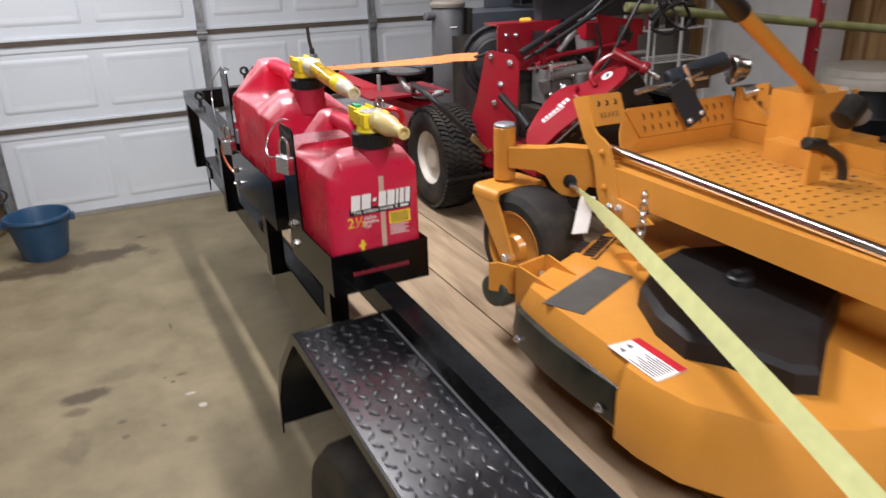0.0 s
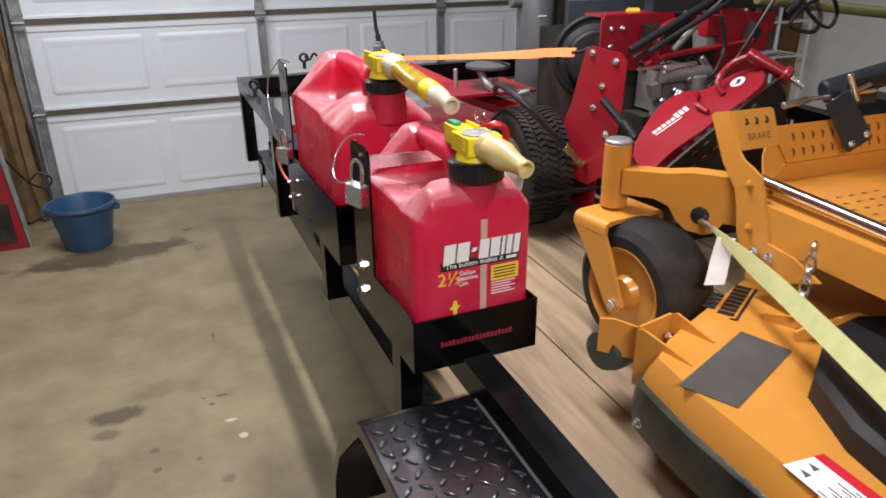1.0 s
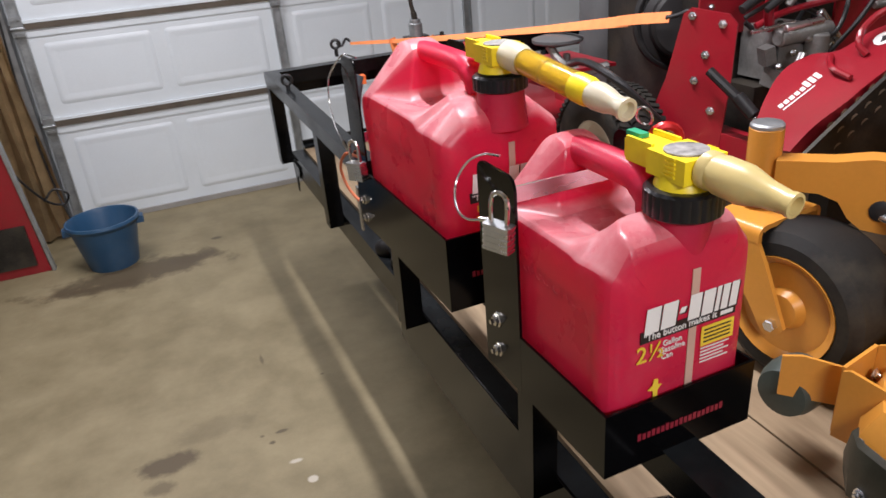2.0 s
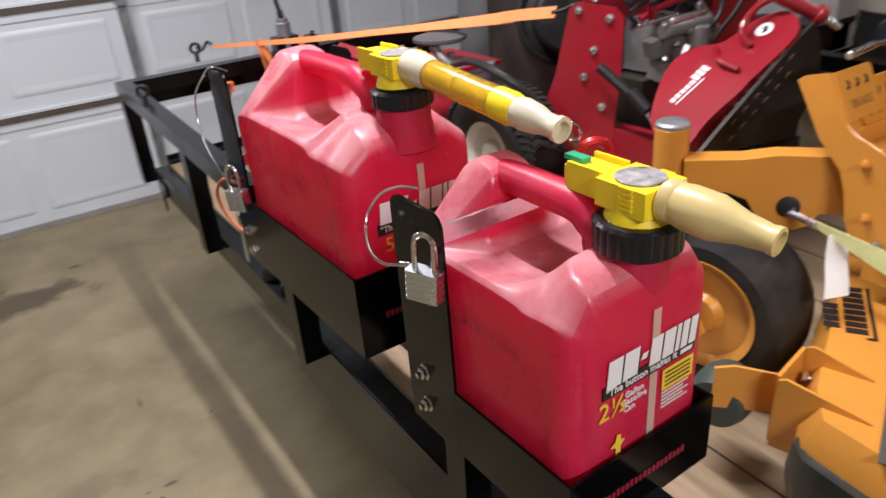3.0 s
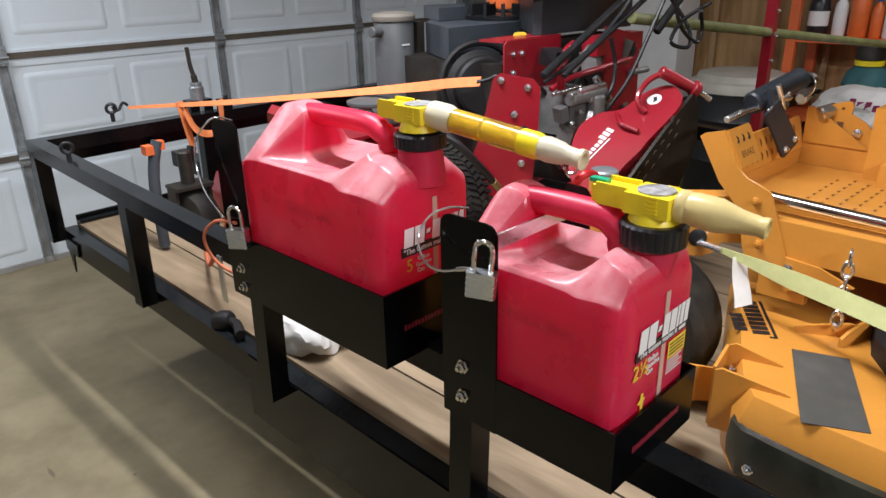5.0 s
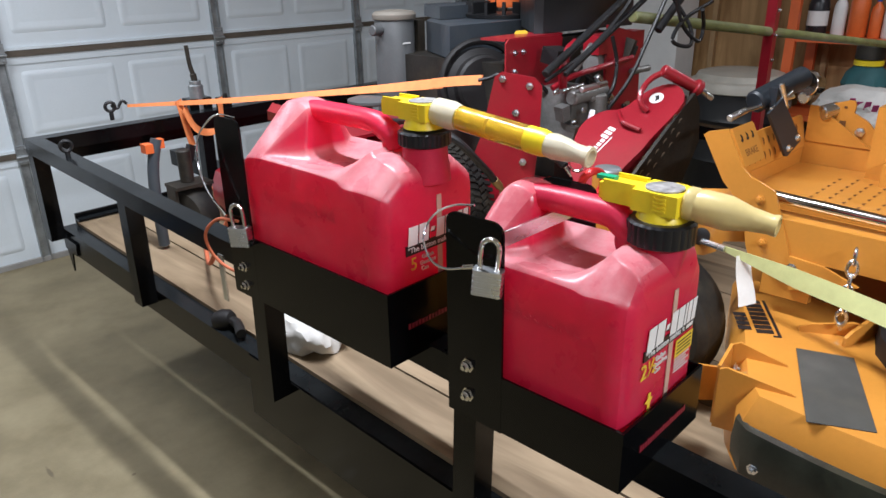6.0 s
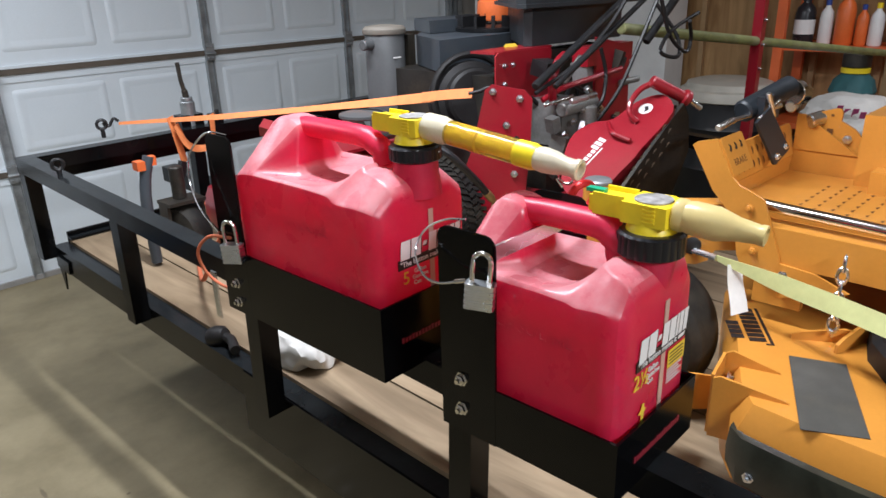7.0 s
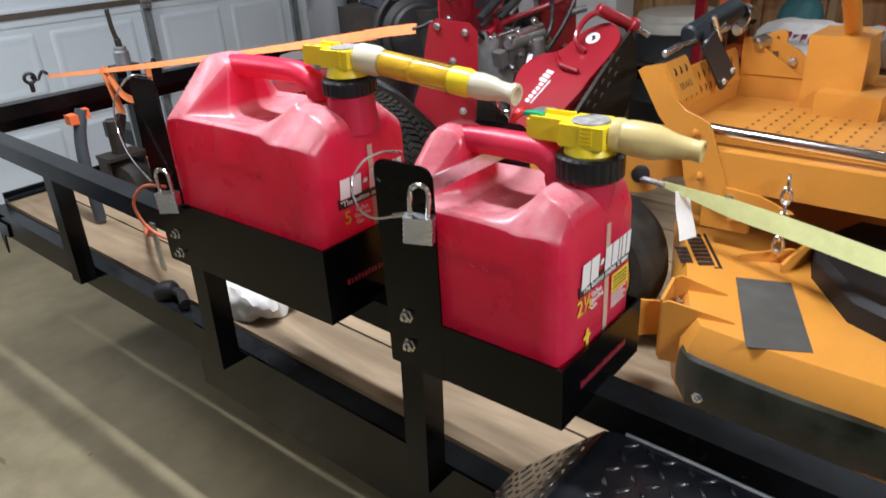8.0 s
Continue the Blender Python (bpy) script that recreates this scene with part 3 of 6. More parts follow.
# fenders with tread plate, and the wheels under them
FY0, FY1, FTOP = -2.47, -3.21, -0.045
for side in (0, 1):
    sx = (lambda x: x) if side == 0 else (lambda x: TW - x)
    xs = sorted((sx(-0.186), sx(-0.002)))
    # folded plate: flat top, 45 degree bends, steeper ends
    fold = [(FY0 + 0.215, FTOP - 0.37), (FY0 + 0.2, FTOP - 0.255), (FY0 + 0.155, FTOP - 0.165), (FY0 + 0.012, FTOP - 0.008), (FY0 - 0.01, FTOP), (FY1 + 0.01, FTOP), (FY1 - 0.012, FTOP - 0.008), (FY1 - 0.155, FTOP - 0.165), (FY1 - 0.2, FTOP - 0.255), (FY1 - 0.215, FTOP - 0.37)]
    bm = bmesh.new()
    top_ = [[bm.verts.new((x, y, z)) for x in xs] for y, z in fold]
    low_ = [[bm.verts.new((x, y, z - 0.005)) for x in xs] for y, z in fold]
    for a, b, c, d in zip(top_, top_[1:], low_, low_[1:]):
        bm.faces.new((a[0], a[1], b[1], b[0])); bm.faces.new((c[0], d[0], d[1], c[1]))
        bm.faces.new((a[0], b[0], d[0], c[0])); bm.faces.new((a[1], c[1], d[1], b[1]))
    bm.faces.new((top_[0][0], low_[0][0], low_[0][1], top_[0][1])); bm.faces.new((top_[-1][0], top_[-1][1], low_[-1][1], low_[-1][0]))
    fender = tpart("fender", bm, TREAD_BLACK, 0.0, "black tread-plate fender")
    xo = sx(-0.1865) - (0.0 if side else 0.004)
    lip = fold + [(y * 0.985 + (FY0 + FY1) / 2 * 0.015, z - 0.024) for y, z in fold[::-1]]
    tpart("fender_lip", B((plate, lip, 0.004, plane_at((xo, 0, 0), (0, 1, 0), (0, 0, 1)))), BLACK_PAINT, 0.001, "", fender)
    tpart("fender_back", B((plate, fold[1:-1], 0.004, plane_at((sx(-0.006), 0, -0.006), (0, 1, 0), (0, 0, 1)))), BLACK_PAINT, 0.0, "", fender)
    bm = bmesh.new()
    prof = [(0.0115, 0), (0.006, 0.0036), (-0.006, 0.0036), (-0.0115, 0), (-0.006, -0.0036), (0.006, -0.0036)]
    for (y0, z0), (y1, z1) in (fold[2:4], fold[4:6], fold[6:8]):
        ln_ = math.hypot(y1 - y0, z1 - z0)
        face_ = plane_at((0, y1, z1), (1, 0, 0), (0, y0 - y1, z0 - z1))
        hi_ = 1.5 if z0 == z1 else 0.75
        for i in range(7):
            for j in range(int(ln_ / 0.0262)):
                m_ = face_ @ Matrix.Translation((xs[0] + 0.014 + i * 0.0262, 0.014 + j * 0.0262, 0.0)) @ pose(0, 0, 0, 0, 0, 45 if (i + j) % 2 else -45)
                lv = [[bm.verts.new(m_ @ Vector((x * a, y * b, z))) for x, y in prof] for a, b, z in ((1, 1, 0.0), (0.9, 0.8, 0.0011 * hi_), (0.62, 0.4, 0.0018 * hi_))]
                for v, t in zip(lv, lv[1:]):
                    for q in range(6):
                        bm.faces.new((v[q], v[(q + 1) % 6], t[(q + 1) % 6], t[q]))
                bm.faces.new(lv[-1])
    tread = tpart("tread_pattern", bm, TREAD_BLACK, 0.0, "", fender)
    tread["kind"] = "stuff"
    tpart("weld_bead", B((tube, [(sx(0.0), FY0 - 0.02 - 0.09 * k, FTOP + 0.001 + 0.0012 * (k % 2)) for k in range(9)], 0.0035, 6, 3)), GALV, 0.0, "bare grey weld bead", fender)
    wm = T @ Matrix.Translation((sx(-0.09), (FY0 + FY1) / 2 + 0.09, -1.004 + 0.345 + 0.115)) @ pose(0, 0, 0, 0, 90, 0)
    bm = B((lathe, [(0.2, -0.08), (0.26, -0.098), (0.315, -0.09), (0.335, -0.06), (0.338, 0), (0.335, 0.06), (0.315, 0.09), (0.26, 0.098), (0.2, 0.08)], wm, 40, True))
    wheel = part("wheel", bm, RUBBER, trailer, "black trailer tyre")
    part("rim", B((lathe, [(0.03, -0.085), (0.06, -0.09), (0.08, -0.06), (0.17, -0.06), (0.195, -0.083), (0.2, -0.085), (0.2, 0.085), (0.19, 0.085)], wm, 28)), WHITE, wheel)

# ---------------------------------------------------------------- can racks


def rack(name, m, x1, y0, y1, zb, zt, plate_y, plate_top, bolts, label):
    """A tray with a tall outer lock plate, an inner lock plate and a flat bar over the can. m: yaw about the bolt line."""
    o = m.translation
    ob = thing(name, o.x, o.y, zb, label, "fuel can rack", "can racks on the rail")
    t = 0.004

    def rp(nm, bm, material=BLACK, lab="", bevel=0.0012, parent=None):
        bm.transform(m)
        return part(nm, bm, material, parent or ob, lab, bevel=bevel)
    rp("tray_floor", B((box, t, x1 - t, y0 + t, y1 - t, zb, zb + t)))
    rp("tray_side", B((box, 0, t, y0, plate_y[0] - 0.0005, zb, zt)))
    rp("tray_side", B((box, x1 - t, x1, y0, y1, zb, zt)))
    rp("tray_end", B((box, t, x1 - t, y0, y0 + t, zb, zt)))
    rp("tray_end", B((box, t, x1 - t, y1 - t, y1, zb, zt)))
    out = [(plate_y[0], zb - 0.002), (plate_y[1], zb - 0.002)] + [p for p in rounded(plate_y[0], plate_y[1], zb, plate_top, 0.018, 4)[5:15]]
    face = plane_at((0, 0, 0), (0, 1, 0), (0, 0, 1))
    lp = rp("lock_plate", B((plate, out, t, face)))
    out2 = [(plate_y[0], zt - 0.02), (plate_y[1], zt - 0.02)] + [p for p in rounded(plate_y[0], plate_y[1], zb, plate_top, 0.018, 4)[5:15]]
    rp("inner_lock_plate", B((plate, out2, t, Matrix.Translation((x1 + 0.0005, 0, 0)) @ face)))
    for y, z in bolts:
        bm = bmesh.new()
        bolt(bm, (0, y, z), (-1, 0, 0), 0.0085, 0.007)
        rp("bolt", bm, CHROME, "shiny zinc bolt", 0.0, lp)
    # spacer tubes that hold the plate off the trailer post
    for y, z in bolts:
        rp("standoff", B((rod, (t, y, z), (0.075, y, z), 0.009)), BLACK_PAINT, "", 0.0)
    return ob


R_S = pose(0.0, 1.6125, 0, 0, 0, 2.0)
R_B = pose(-0.022, 2.212, 0, 0, 0, 2.0)
rack("fuel_can_rack", R_S, 0.222, -0.255, 0.04, 0.912, 1.003, (-0.062, 0.04), 1.232, ((0, 1.0), (0, 0.95)), "small glossy black steel rack clamped to the trailer rail")
rack("fuel_can_rack", R_B, 0.236, -0.43, 0.045, 0.925, 1.058, (-0.042, 0.045), 1.288, ((0, 0.988), (0, 0.947)), "large glossy black steel rack clamped to the trailer rail")
for m, x1, y0, zm, w in ((R_S, 0.222, -0.255, 0.955, 0.13), (R_B, 0.236, -0.43, 0.985, 0.15)):
    pm = m @ plane_at((x1 / 2, y0 - 0.0006, zm), (1, 0, 0.0), (0, 0, 1))
    bm = bmesh.new()
    for k in range(19):
        a, b, hi = -0.5 + k / 19, -0.5 + (k + 0.72) / 19, 0.0056 if k in (0, 9) else 0.0042 + 0.0012 * (k * 7 % 3 == 0)
        plate(bm, [(a * w, -0.0045), (b * w, -0.0045), (b * w, hi), (a * w, hi)], 0.0006, pm)
    target = [o for o in bpy.data.objects if o.name.startswith("fuel_can_rack")][0 if m is R_S else 1]
    part("printed_name", bm, PRINT_MAROON, target, "thin dark red printed bars", smooth=False)

# ---------------------------------------------------------------- fuel cans


def gas_can(m, L, W, H, handle, long_spout, big_number, label):
    """m: the middle of the bottom of the front face; the can lies along +y. H: height of the neck's foot."""
    o = m.translation
    ob = thing("fuel_can", o.x, o.y, o.z, label, "fuel can", "fuel cans in the racks")
    h = W / 2
    # stations along the can: place, inset, side height, top height, top width, slant of the station
    hz = handle / H
    fs, ft, fw = (0.835, 0.94, 0.58) if long_spout else (0.86, 0.975, 0.7)
    S = ((0.0, 0.030, fs - 0.08, fs - 0.03, fw, 0), (0.008, 0.016, fs - 0.045, fs + 0.02, fw, 0), (0.03, 0.005, fs - 0.015, ft - 0.035, fw, 0), (0.07, 0.0, fs, ft - 0.01, fw, 0), (0.115, 0.0, fs, ft, fw * 0.97, 0), (0.13, 0, fs, ft, fw * 0.95, 0), (0.185, 0, fs * 0.75 + 0.206, ft + 0.008, fw * 0.78, 0.03), (0.205, 0, fs * 0.7 + 0.247, ft + 0.006, 0.5, 0.042), (0.22, 0, 0.86, 0.975, 0.44, 0.058), (0.23, 0, 0.862, 0.96, 0.45, 0.062), (0.318, 0, 0.866, 0.855, 0.45, 0.096), (0.328, 0, 0.866, 0.84, 0.45, 0.1), (0.34, 0, 0.866, 0.834, 0.45, 0.1),
         (0.45, 0, 0.866, 0.828, 0.45, 0.1), (0.665, 0, 0.864, 0.832, 0.45, 0.125), (0.678, 0, 0.864, 0.875, 0.42, 0.125), (0.69, 0, 0.864, hz * 0.93, 0.29, 0.12), (0.70, 0, 0.864, hz * 0.975, 0.26, 0.112), (0.76, 0, 0.862, hz * 0.995, 0.25, 0.09), (0.835, 0, 0.856, hz, 0.25, 0.06), (0.875, 0, 0.85, hz * 0.985, 0.27, 0.04), (0.925, 0.001, 0.84, hz * 0.91, 0.34, 0.02), (0.965, 0.004, 0.81, 0.93, 0.42, 0.005), (0.985, 0.01, 0.78, 0.86, 0.46, 0), (0.996, 0.02, 0.74, 0.81, 0.48, 0), (1.0, 0.034, 0.70, 0.77, 0.48, 0))
    bm = bmesh.new()
    rings = []
    for u, ins, zs, zt, wt, sk in S:
        w = h - ins
        d = 0.0028 if 0.12 < u < 0.97 else 0.0
        zs, zt, wt, r, z0 = zs * H, zt * H, wt * h, 0.02, ins * 0.35
        half = [(0, z0, 0), (w * 0.5, z0, 0), (w - r, z0, 0), (w - r * 0.3, z0 + r * 0.3, 0), (w, z0 + r, 0), (w, z0 + 0.034, 0), (w - d, z0 + 0.04, 0.1), (w - d, zs * 0.5, 0.4), (w - d, zs * 0.79, 0.75), (w, zs * 0.815, 0.8), (w, zs - r * 0.75, 0.95), (w - r * 0.08, zs - r * 0.25, 1)]
        sx, sz = w - r * 0.35, zs
        half += [(sx + (wt - sx) * f, sz + (zt - sz) * f, 1 - f) for f in (0.0, 0.08, 0.4, 0.8, 0.95, 1.0)]
        half += [(wt * 0.55, zt + 0.0015, 0), (0, zt + 0.002, 0)]
        full = half + [(-x, z, g) for x, z, g in half[-2:0:-1]]
        rings.append([bm.verts.new(m @ Vector((x, (u + sk * g) * L, z))) for x, z, g in full])
    n = len(rings[0])
    for a, b in zip(rings, rings[1:]):
        for i in range(n):
            bm.faces.new((a[i], a[(i + 1) % n], b[(i + 1) % n], b[i]))
    bm.faces.new(rings[0][::-1]); bm.faces.new(rings[-1])
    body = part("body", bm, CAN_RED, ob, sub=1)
    body.data.polygons.foreach_set("use_smooth", [True] * len(body.data.polygons))
    hr = 0.0215
    pts = [(0, 0.215 * L, H * 0.95), (0, 0.235 * L, H * 1.02), (0, 0.265 * L, handle - hr * 1.35), (0, 0.33 * L, handle - hr * 0.9), (0, 0.50 * L, handle - hr * 0.82), (0, 0.68 * L, handle - hr * 0.85), (0, 0.78 * L, handle - hr), (0, 0.86 * L, handle - hr * 1.5)]
    bm = bmesh.new(); tube(bm, pts, hr, 18, 6, 0.88); bm.transform(m)
    part("handle", bm, HANDLE_RED, ob)
    ny = 0.029
    nz = H * 0.985
    cm = m @ Matrix.Translation((0.012, ny, 0))
    bm = bmesh.new(); lathe(bm, [(0.043, nz - 0.055), (0.039, nz - 0.02), (0.0375, nz), (0.036, nz + 0.02)] if long_spout else [(0.028, nz - 0.04), (0.034, nz - 0.006), (0.036, nz + 0.02)], cm, 28)
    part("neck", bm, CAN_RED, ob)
    cz = nz + 0.004
    bm = bmesh.new()
    seg = 96
    ch = 0.025 if long_spout else 0.032
    prof = [(0.041, cz), (0.0435, cz + 0.002), (0.0435, cz + ch - 0.004), (0.040, cz + ch - 0.001), (0.03, cz + ch)]
    loops = [[bm.verts.new(cm @ Vector(((r - (0.0013 if i % 4 == 0 and 0 < k < 3 else 0)) * math.cos(6.28318531 * i / seg), (r - (0.0013 if i % 4 == 0 and 0 < k < 3 else 0)) * math.sin(6.28318531 * i / seg), z))) for i in range(seg)] for k, (r, z) in enumerate(prof)]
    for a, b in zip(loops, loops[1:]):
        for i in range(seg):
            bm.faces.new((a[i], a[(i + 1) % seg], b[(i + 1) % seg], b[i]))
    bm.faces.new(loops[-1]); bm.faces.new(loops[0][::-1])
    part("collar", bm, COLLAR_BLACK, ob, "ribbed black screw collar")
    # spout valve
    vz = cz + 0.032
    bm = B((lathe, [(0.034, vz - 0.004), (0.031, vz + 0.006), (0.0285, vz + 0.010), (0.0285, vz + 0.03), (0.025, vz + 0.034)], cm, 24), (box, -0.028, 0.028, -0.03, 0.03, vz + 0.01, vz + 0.037, cm))
    for k in range(5):
        box(bm, -0.0298, -0.028, -0.016, 0.0, vz + 0.015 + k * 0.005, vz + 0.0175 + k * 0.005, cm)
        box(bm, 0.028, 0.0298, -0.016, 0.0, vz + 0.015 + k * 0.005, vz + 0.0175 + k * 0.005, cm)
    spout = part("spout_valve", bm, YELLOW, ob, "yellow push-button spout", bevel=0.0015)
    part("button", B((box, -0.0165, 0.0165, 0.0305, 0.083, vz + 0.012, vz + 0.034, cm), (box, -0.021, -0.017, 0.031, 0.075, vz + 0.011, vz + 0.04, cm), (box, 0.017, 0.021, 0.031, 0.075, vz + 0.011, vz + 0.04, cm)), YELLOW, spout, bevel=0.0025)
    part("lid_disc", B((lathe, [(0.024, vz + 0.0372), (0.024, vz + 0.039), (0.022, vz + 0.0395)], cm, 24)), DISC, spout, "scuffed grey printed disc")
    if not long_spout:
        part("green_clip", B((box, -0.006, 0.006, 0.068, 0.094, vz + 0.0343, vz + 0.0395, cm)), mat("green_plastic", (0.02, 0.33, 0.17), 0.4), spout, bevel=0.0015)
    tip = Vector((0.012, -0.16, vz + 0.014)) if not long_spout else Vector((0.006, -0.335, vz - 0.008))
    nm = cm @ frame_at((0, -0.028, vz + 0.025), tip) @ Matrix.Diagonal((1, 1, 0.86 if long_spout else 0.74, 1))
    if long_spout:
        n1 = part("nozzle_collar", B((lathe, [(0.016, 0), (0.0215, 0.004), (0.0225, 0.04), (0.0195, 0.055), (0.0185, 0.06)], nm, 24)), MILK, spout, "cream nozzle collar")
        n2 = part("nozzle_tube", B((lathe, [(0.019, 0.058), (0.0188, 0.22), (0.0175, 0.235)], nm, 24)), AMBER, spout, "clear amber extension tube")
        part("inner_pipe", B((lathe, [(0.015, 0.06), (0.015, 0.125), (0.009, 0.128), (0.008, 0.22)], nm, 16)), YELLOW, n2)
        part("tip_collar", B((lathe, [(0.0195, 0.21), (0.0198, 0.238), (0.0175, 0.25)], nm, 24)), YELLOW, spout)
        part("nozzle_tip", B((lathe, [(0.017, 0.25), (0.0185, 0.262), (0.0165, 0.285), (0.013, 0.3), (0.0125, 0.318), (0.0145, 0.322), (0.0145, 0.33), (0.01, 0.331), (0.009, 0.318)], nm, 24)), MILK, spout, "milky cream nozzle tip")
    else:
        part("nozzle_tip", B((lathe, [(0.018, 0), (0.0205, 0.004), (0.021, 0.016), (0.0195, 0.02), (0.0212, 0.032), (0.0212, 0.07), (0.0185, 0.084), (0.0145, 0.104), (0.0118, 0.135), (0.0128, 0.139), (0.0128, 0.146), (0.0095, 0.147), (0.0085, 0.13)], nm, 24)), CREAM, spout, "yellowed cream nozzle")
    # front label, level stripe and moulded side panel
    fm = m @ plane_at((0, -0.0006, -0.012 if long_spout else 0.0), (1, 0, 0), (0, 0, 1))
    part("level_stripe", B((plate, [(0.006, 0.04), (0.017, 0.04), (0.017, 0.8 * H), (0.006, 0.8 * H)], 0.0012, fm)), STRIPE, ob, "pale see-through level stripe", smooth=False)
    k = W / 0.21
    lb = part("front_label", B((plate, [(-0.064 * k, 0.545 * H), (0.076 * k, 0.545 * H), (0.076 * k, 0.595 * H), (-0.064 * k, 0.595 * H)], 0.0016, fm)), PRINT_BLACK, ob, "black label band", smooth=False)
    f2 = fm @ Matrix.Translation((0, 0, 0.0018))
    zc = 0.64 * H
    for a, b in ((-0.06, -0.040), (-0.037, -0.016), (-0.011, -0.003), (0.002, 0.019), (0.022, 0.039), (0.042, 0.048), (0.051, 0.061), (0.064, 0.075)):
        lo, hi = (zc - 0.0165, zc + 0.0155) if b - a > 0.009 or a > 0.04 else (zc - 0.003, zc + 0.004)
        part("mark_shadow", B((plate, [(a * k + 0.0018, lo - 0.0022), (b * k + 0.0022, lo - 0.0022), (b * k + 0.005, hi - 0.0015), (a * k + 0.0045, hi - 0.0015)], 0.0003, f2)), PRINT_BLACK, lb, smooth=False)
        part("mark_block", B((plate, [(a * k, lo), (b * k, lo), (b * k + 0.003, hi), (a * k + 0.003, hi)], 0.0006, f2)), PRINT_WHITE, lb, smooth=False)
    bm = bmesh.new()
    plate(bm, [(0.052 * k, 0.556 * H), (0.071 * k, 0.556 * H), (0.072 * k, 0.573 * H), (0.053 * k, 0.573 * H)], 0.0004, f2)
    for a in range(5):
        plate(bm, [(0.026 * k, (0.425 - 0.016 * a) * H), ((0.07 - 0.008 * (a % 2)) * k, (0.425 - 0.016 * a) * H), ((0.07 - 0.008 * (a % 2)) * k, (0.431 - 0.016 * a) * H), (0.026 * k, (0.431 - 0.016 * a) * H)], 0.0004, f2)
    part("small_print", bm, PRINT_WHITE, lb, "unreadable small print bars", smooth=False)["kind"] = "stuff"
    bm = bmesh.new()
    plate(bm, [(0.025 * k, 0.44 * H), (0.075 * k, 0.44 * H), (0.075 * k, 0.53 * H), (0.025 * k, 0.53 * H)], 0.0006, f2)
    part("warning_block", bm, PRINT_YELLOW, lb, "yellow warning block", smooth=False)
    bm = bmesh.new()
    plate(bm, [(-0.043 * k, 0.26 * H), (-0.036 * k, 0.26 * H), (-0.036 * k, 0.31 * H), (-0.03 * k, 0.33 * H), (-0.036 * k, 0.335 * H), (-0.036 * k, 0.36 * H), (-0.042 * k, 0.365 * H), (-0.044 * k, 0.335 * H), (-0.051 * k, 0.32 * H), (-0.043 * k, 0.31 * H)], 0.0006, f2)
    part("pictogram", bm, PRINT_YELLOW, lb, "small yellow pictogram", smooth=False)
    bm = bmesh.new()
    for a in range(4):
        plate(bm, [(0.029 * k, (0.455 + 0.018 * a) * H), (0.07 * k, (0.455 + 0.018 * a) * H), (0.07 * k, (0.462 + 0.018 * a) * H), (0.029 * k, (0.462 + 0.018 * a) * H)], 0.0004, f2 @ Matrix.Translation((0, 0, 0.0006)))
    part("warning_print", bm, PRINT_BLACK, lb, smooth=False)["kind"] = "stuff"
    words("capacity_number", big_number, 0.031, f2 @ Matrix.Translation((-0.049 * k, 0.495 * H, 0.0004)), PRINT_YELLOW, lb)
    words("slogan", "\"The button makes it", 0.0125 * k, f2 @ Matrix.Translation((-0.007 * k, 0.568 * H, 0.0002)), PRINT_WHITE, lb)
    for a, text in enumerate(("Gallon", "Gasoline", "Can")):
        words("capacity_words", text, 0.0105, f2 @ Matrix.Translation(((-0.018 if a != 2 else -0.025) * k, (0.517 - 0.03 * a) * H, 0.0002)), PRINT_WHITE, lb)
    # word moulded into both flanks
    for s in (-1, 1):
        sm_ = m @ plane_at((s * (h - 0.0027), 0.46 * L, 0.65 * H), (0, s, 0), (0, 0, 1))
        words("moulded_word", "GASOLINE", 0.027, sm_, CAN_RED, ob, 0.0007)
    return ob


gas_can(R_S @ Matrix.Translation((0.1135, -0.245, 0.917)), 0.285, 0.205, 0.297, 0.341, False, "2½", "red plastic fuel can with stubby cream nozzle, in the small rack")
gas_can(R_B @ Matrix.Translation((0.120, -0.42, 0.930)), 0.41, 0.222, 0.345, 0.388, True, "5", "larger red plastic fuel can with long amber nozzle")

# ---------------------------------------------------------------- padlocks, cables, cross bars


def padlock(m, label):
    """m: the lock hangs along -z from the shackle's top at the origin; its face looks to -x."""
    o = m.translation
    ob = thing("padlock", o.x, o.y, o.z, label, "padlock", "padlocks on the can racks")
    bm = B((plate, rounded(-0.0095, 0.0095, -0.0195, 0.0195, 0.003, 2), 0.037, m @ Matrix.Translation((0, 0, -0.0819))))
    body = part("lock_body", bm, STEEL, ob, "laminated steel lock body", bevel=0.0006)
    for k in range(9):
        w = 0.0215 if k % 2 == 0 else 0.0207
        d = 0.0108 if k % 2 == 0 else 0.0102
        bm = B((plate, [(y, x) for x, y in rounded(-w, w, -d, d, 0.004, 2)], 0.0038, m @ Matrix.Translation((0, 0, -0.082 + k * 0.0042))))
        part("lamination", bm, STEEL, body, bevel=0.0005)
    bm = bmesh.new()
    for x, y in ((-0.006, -0.016), (-0.006, 0.016), (0.006, -0.016), (0.006, 0.016)):
        lathe(bm, [(0.003, -0.0835), (0.003, -0.082)], m @ Matrix.Translation((x, y, 0)), 8)
    part("rivet", bm, CHROME, body)
    bm = bmesh.new()
    pts = [(0, -0.0125, -0.045), (0, -0.0125, -0.015), (0, -0.009, -0.004), (0, 0, 0.0), (0, 0.009, -0.004), (0, 0.0125, -0.015), (0, 0.0125, -0.045)]
    tube(bm, pts, 0.0036, 10, 5); bm.transform(m)
    part("shackle", bm, CHROME, ob, "bright steel shackle")
    return ob


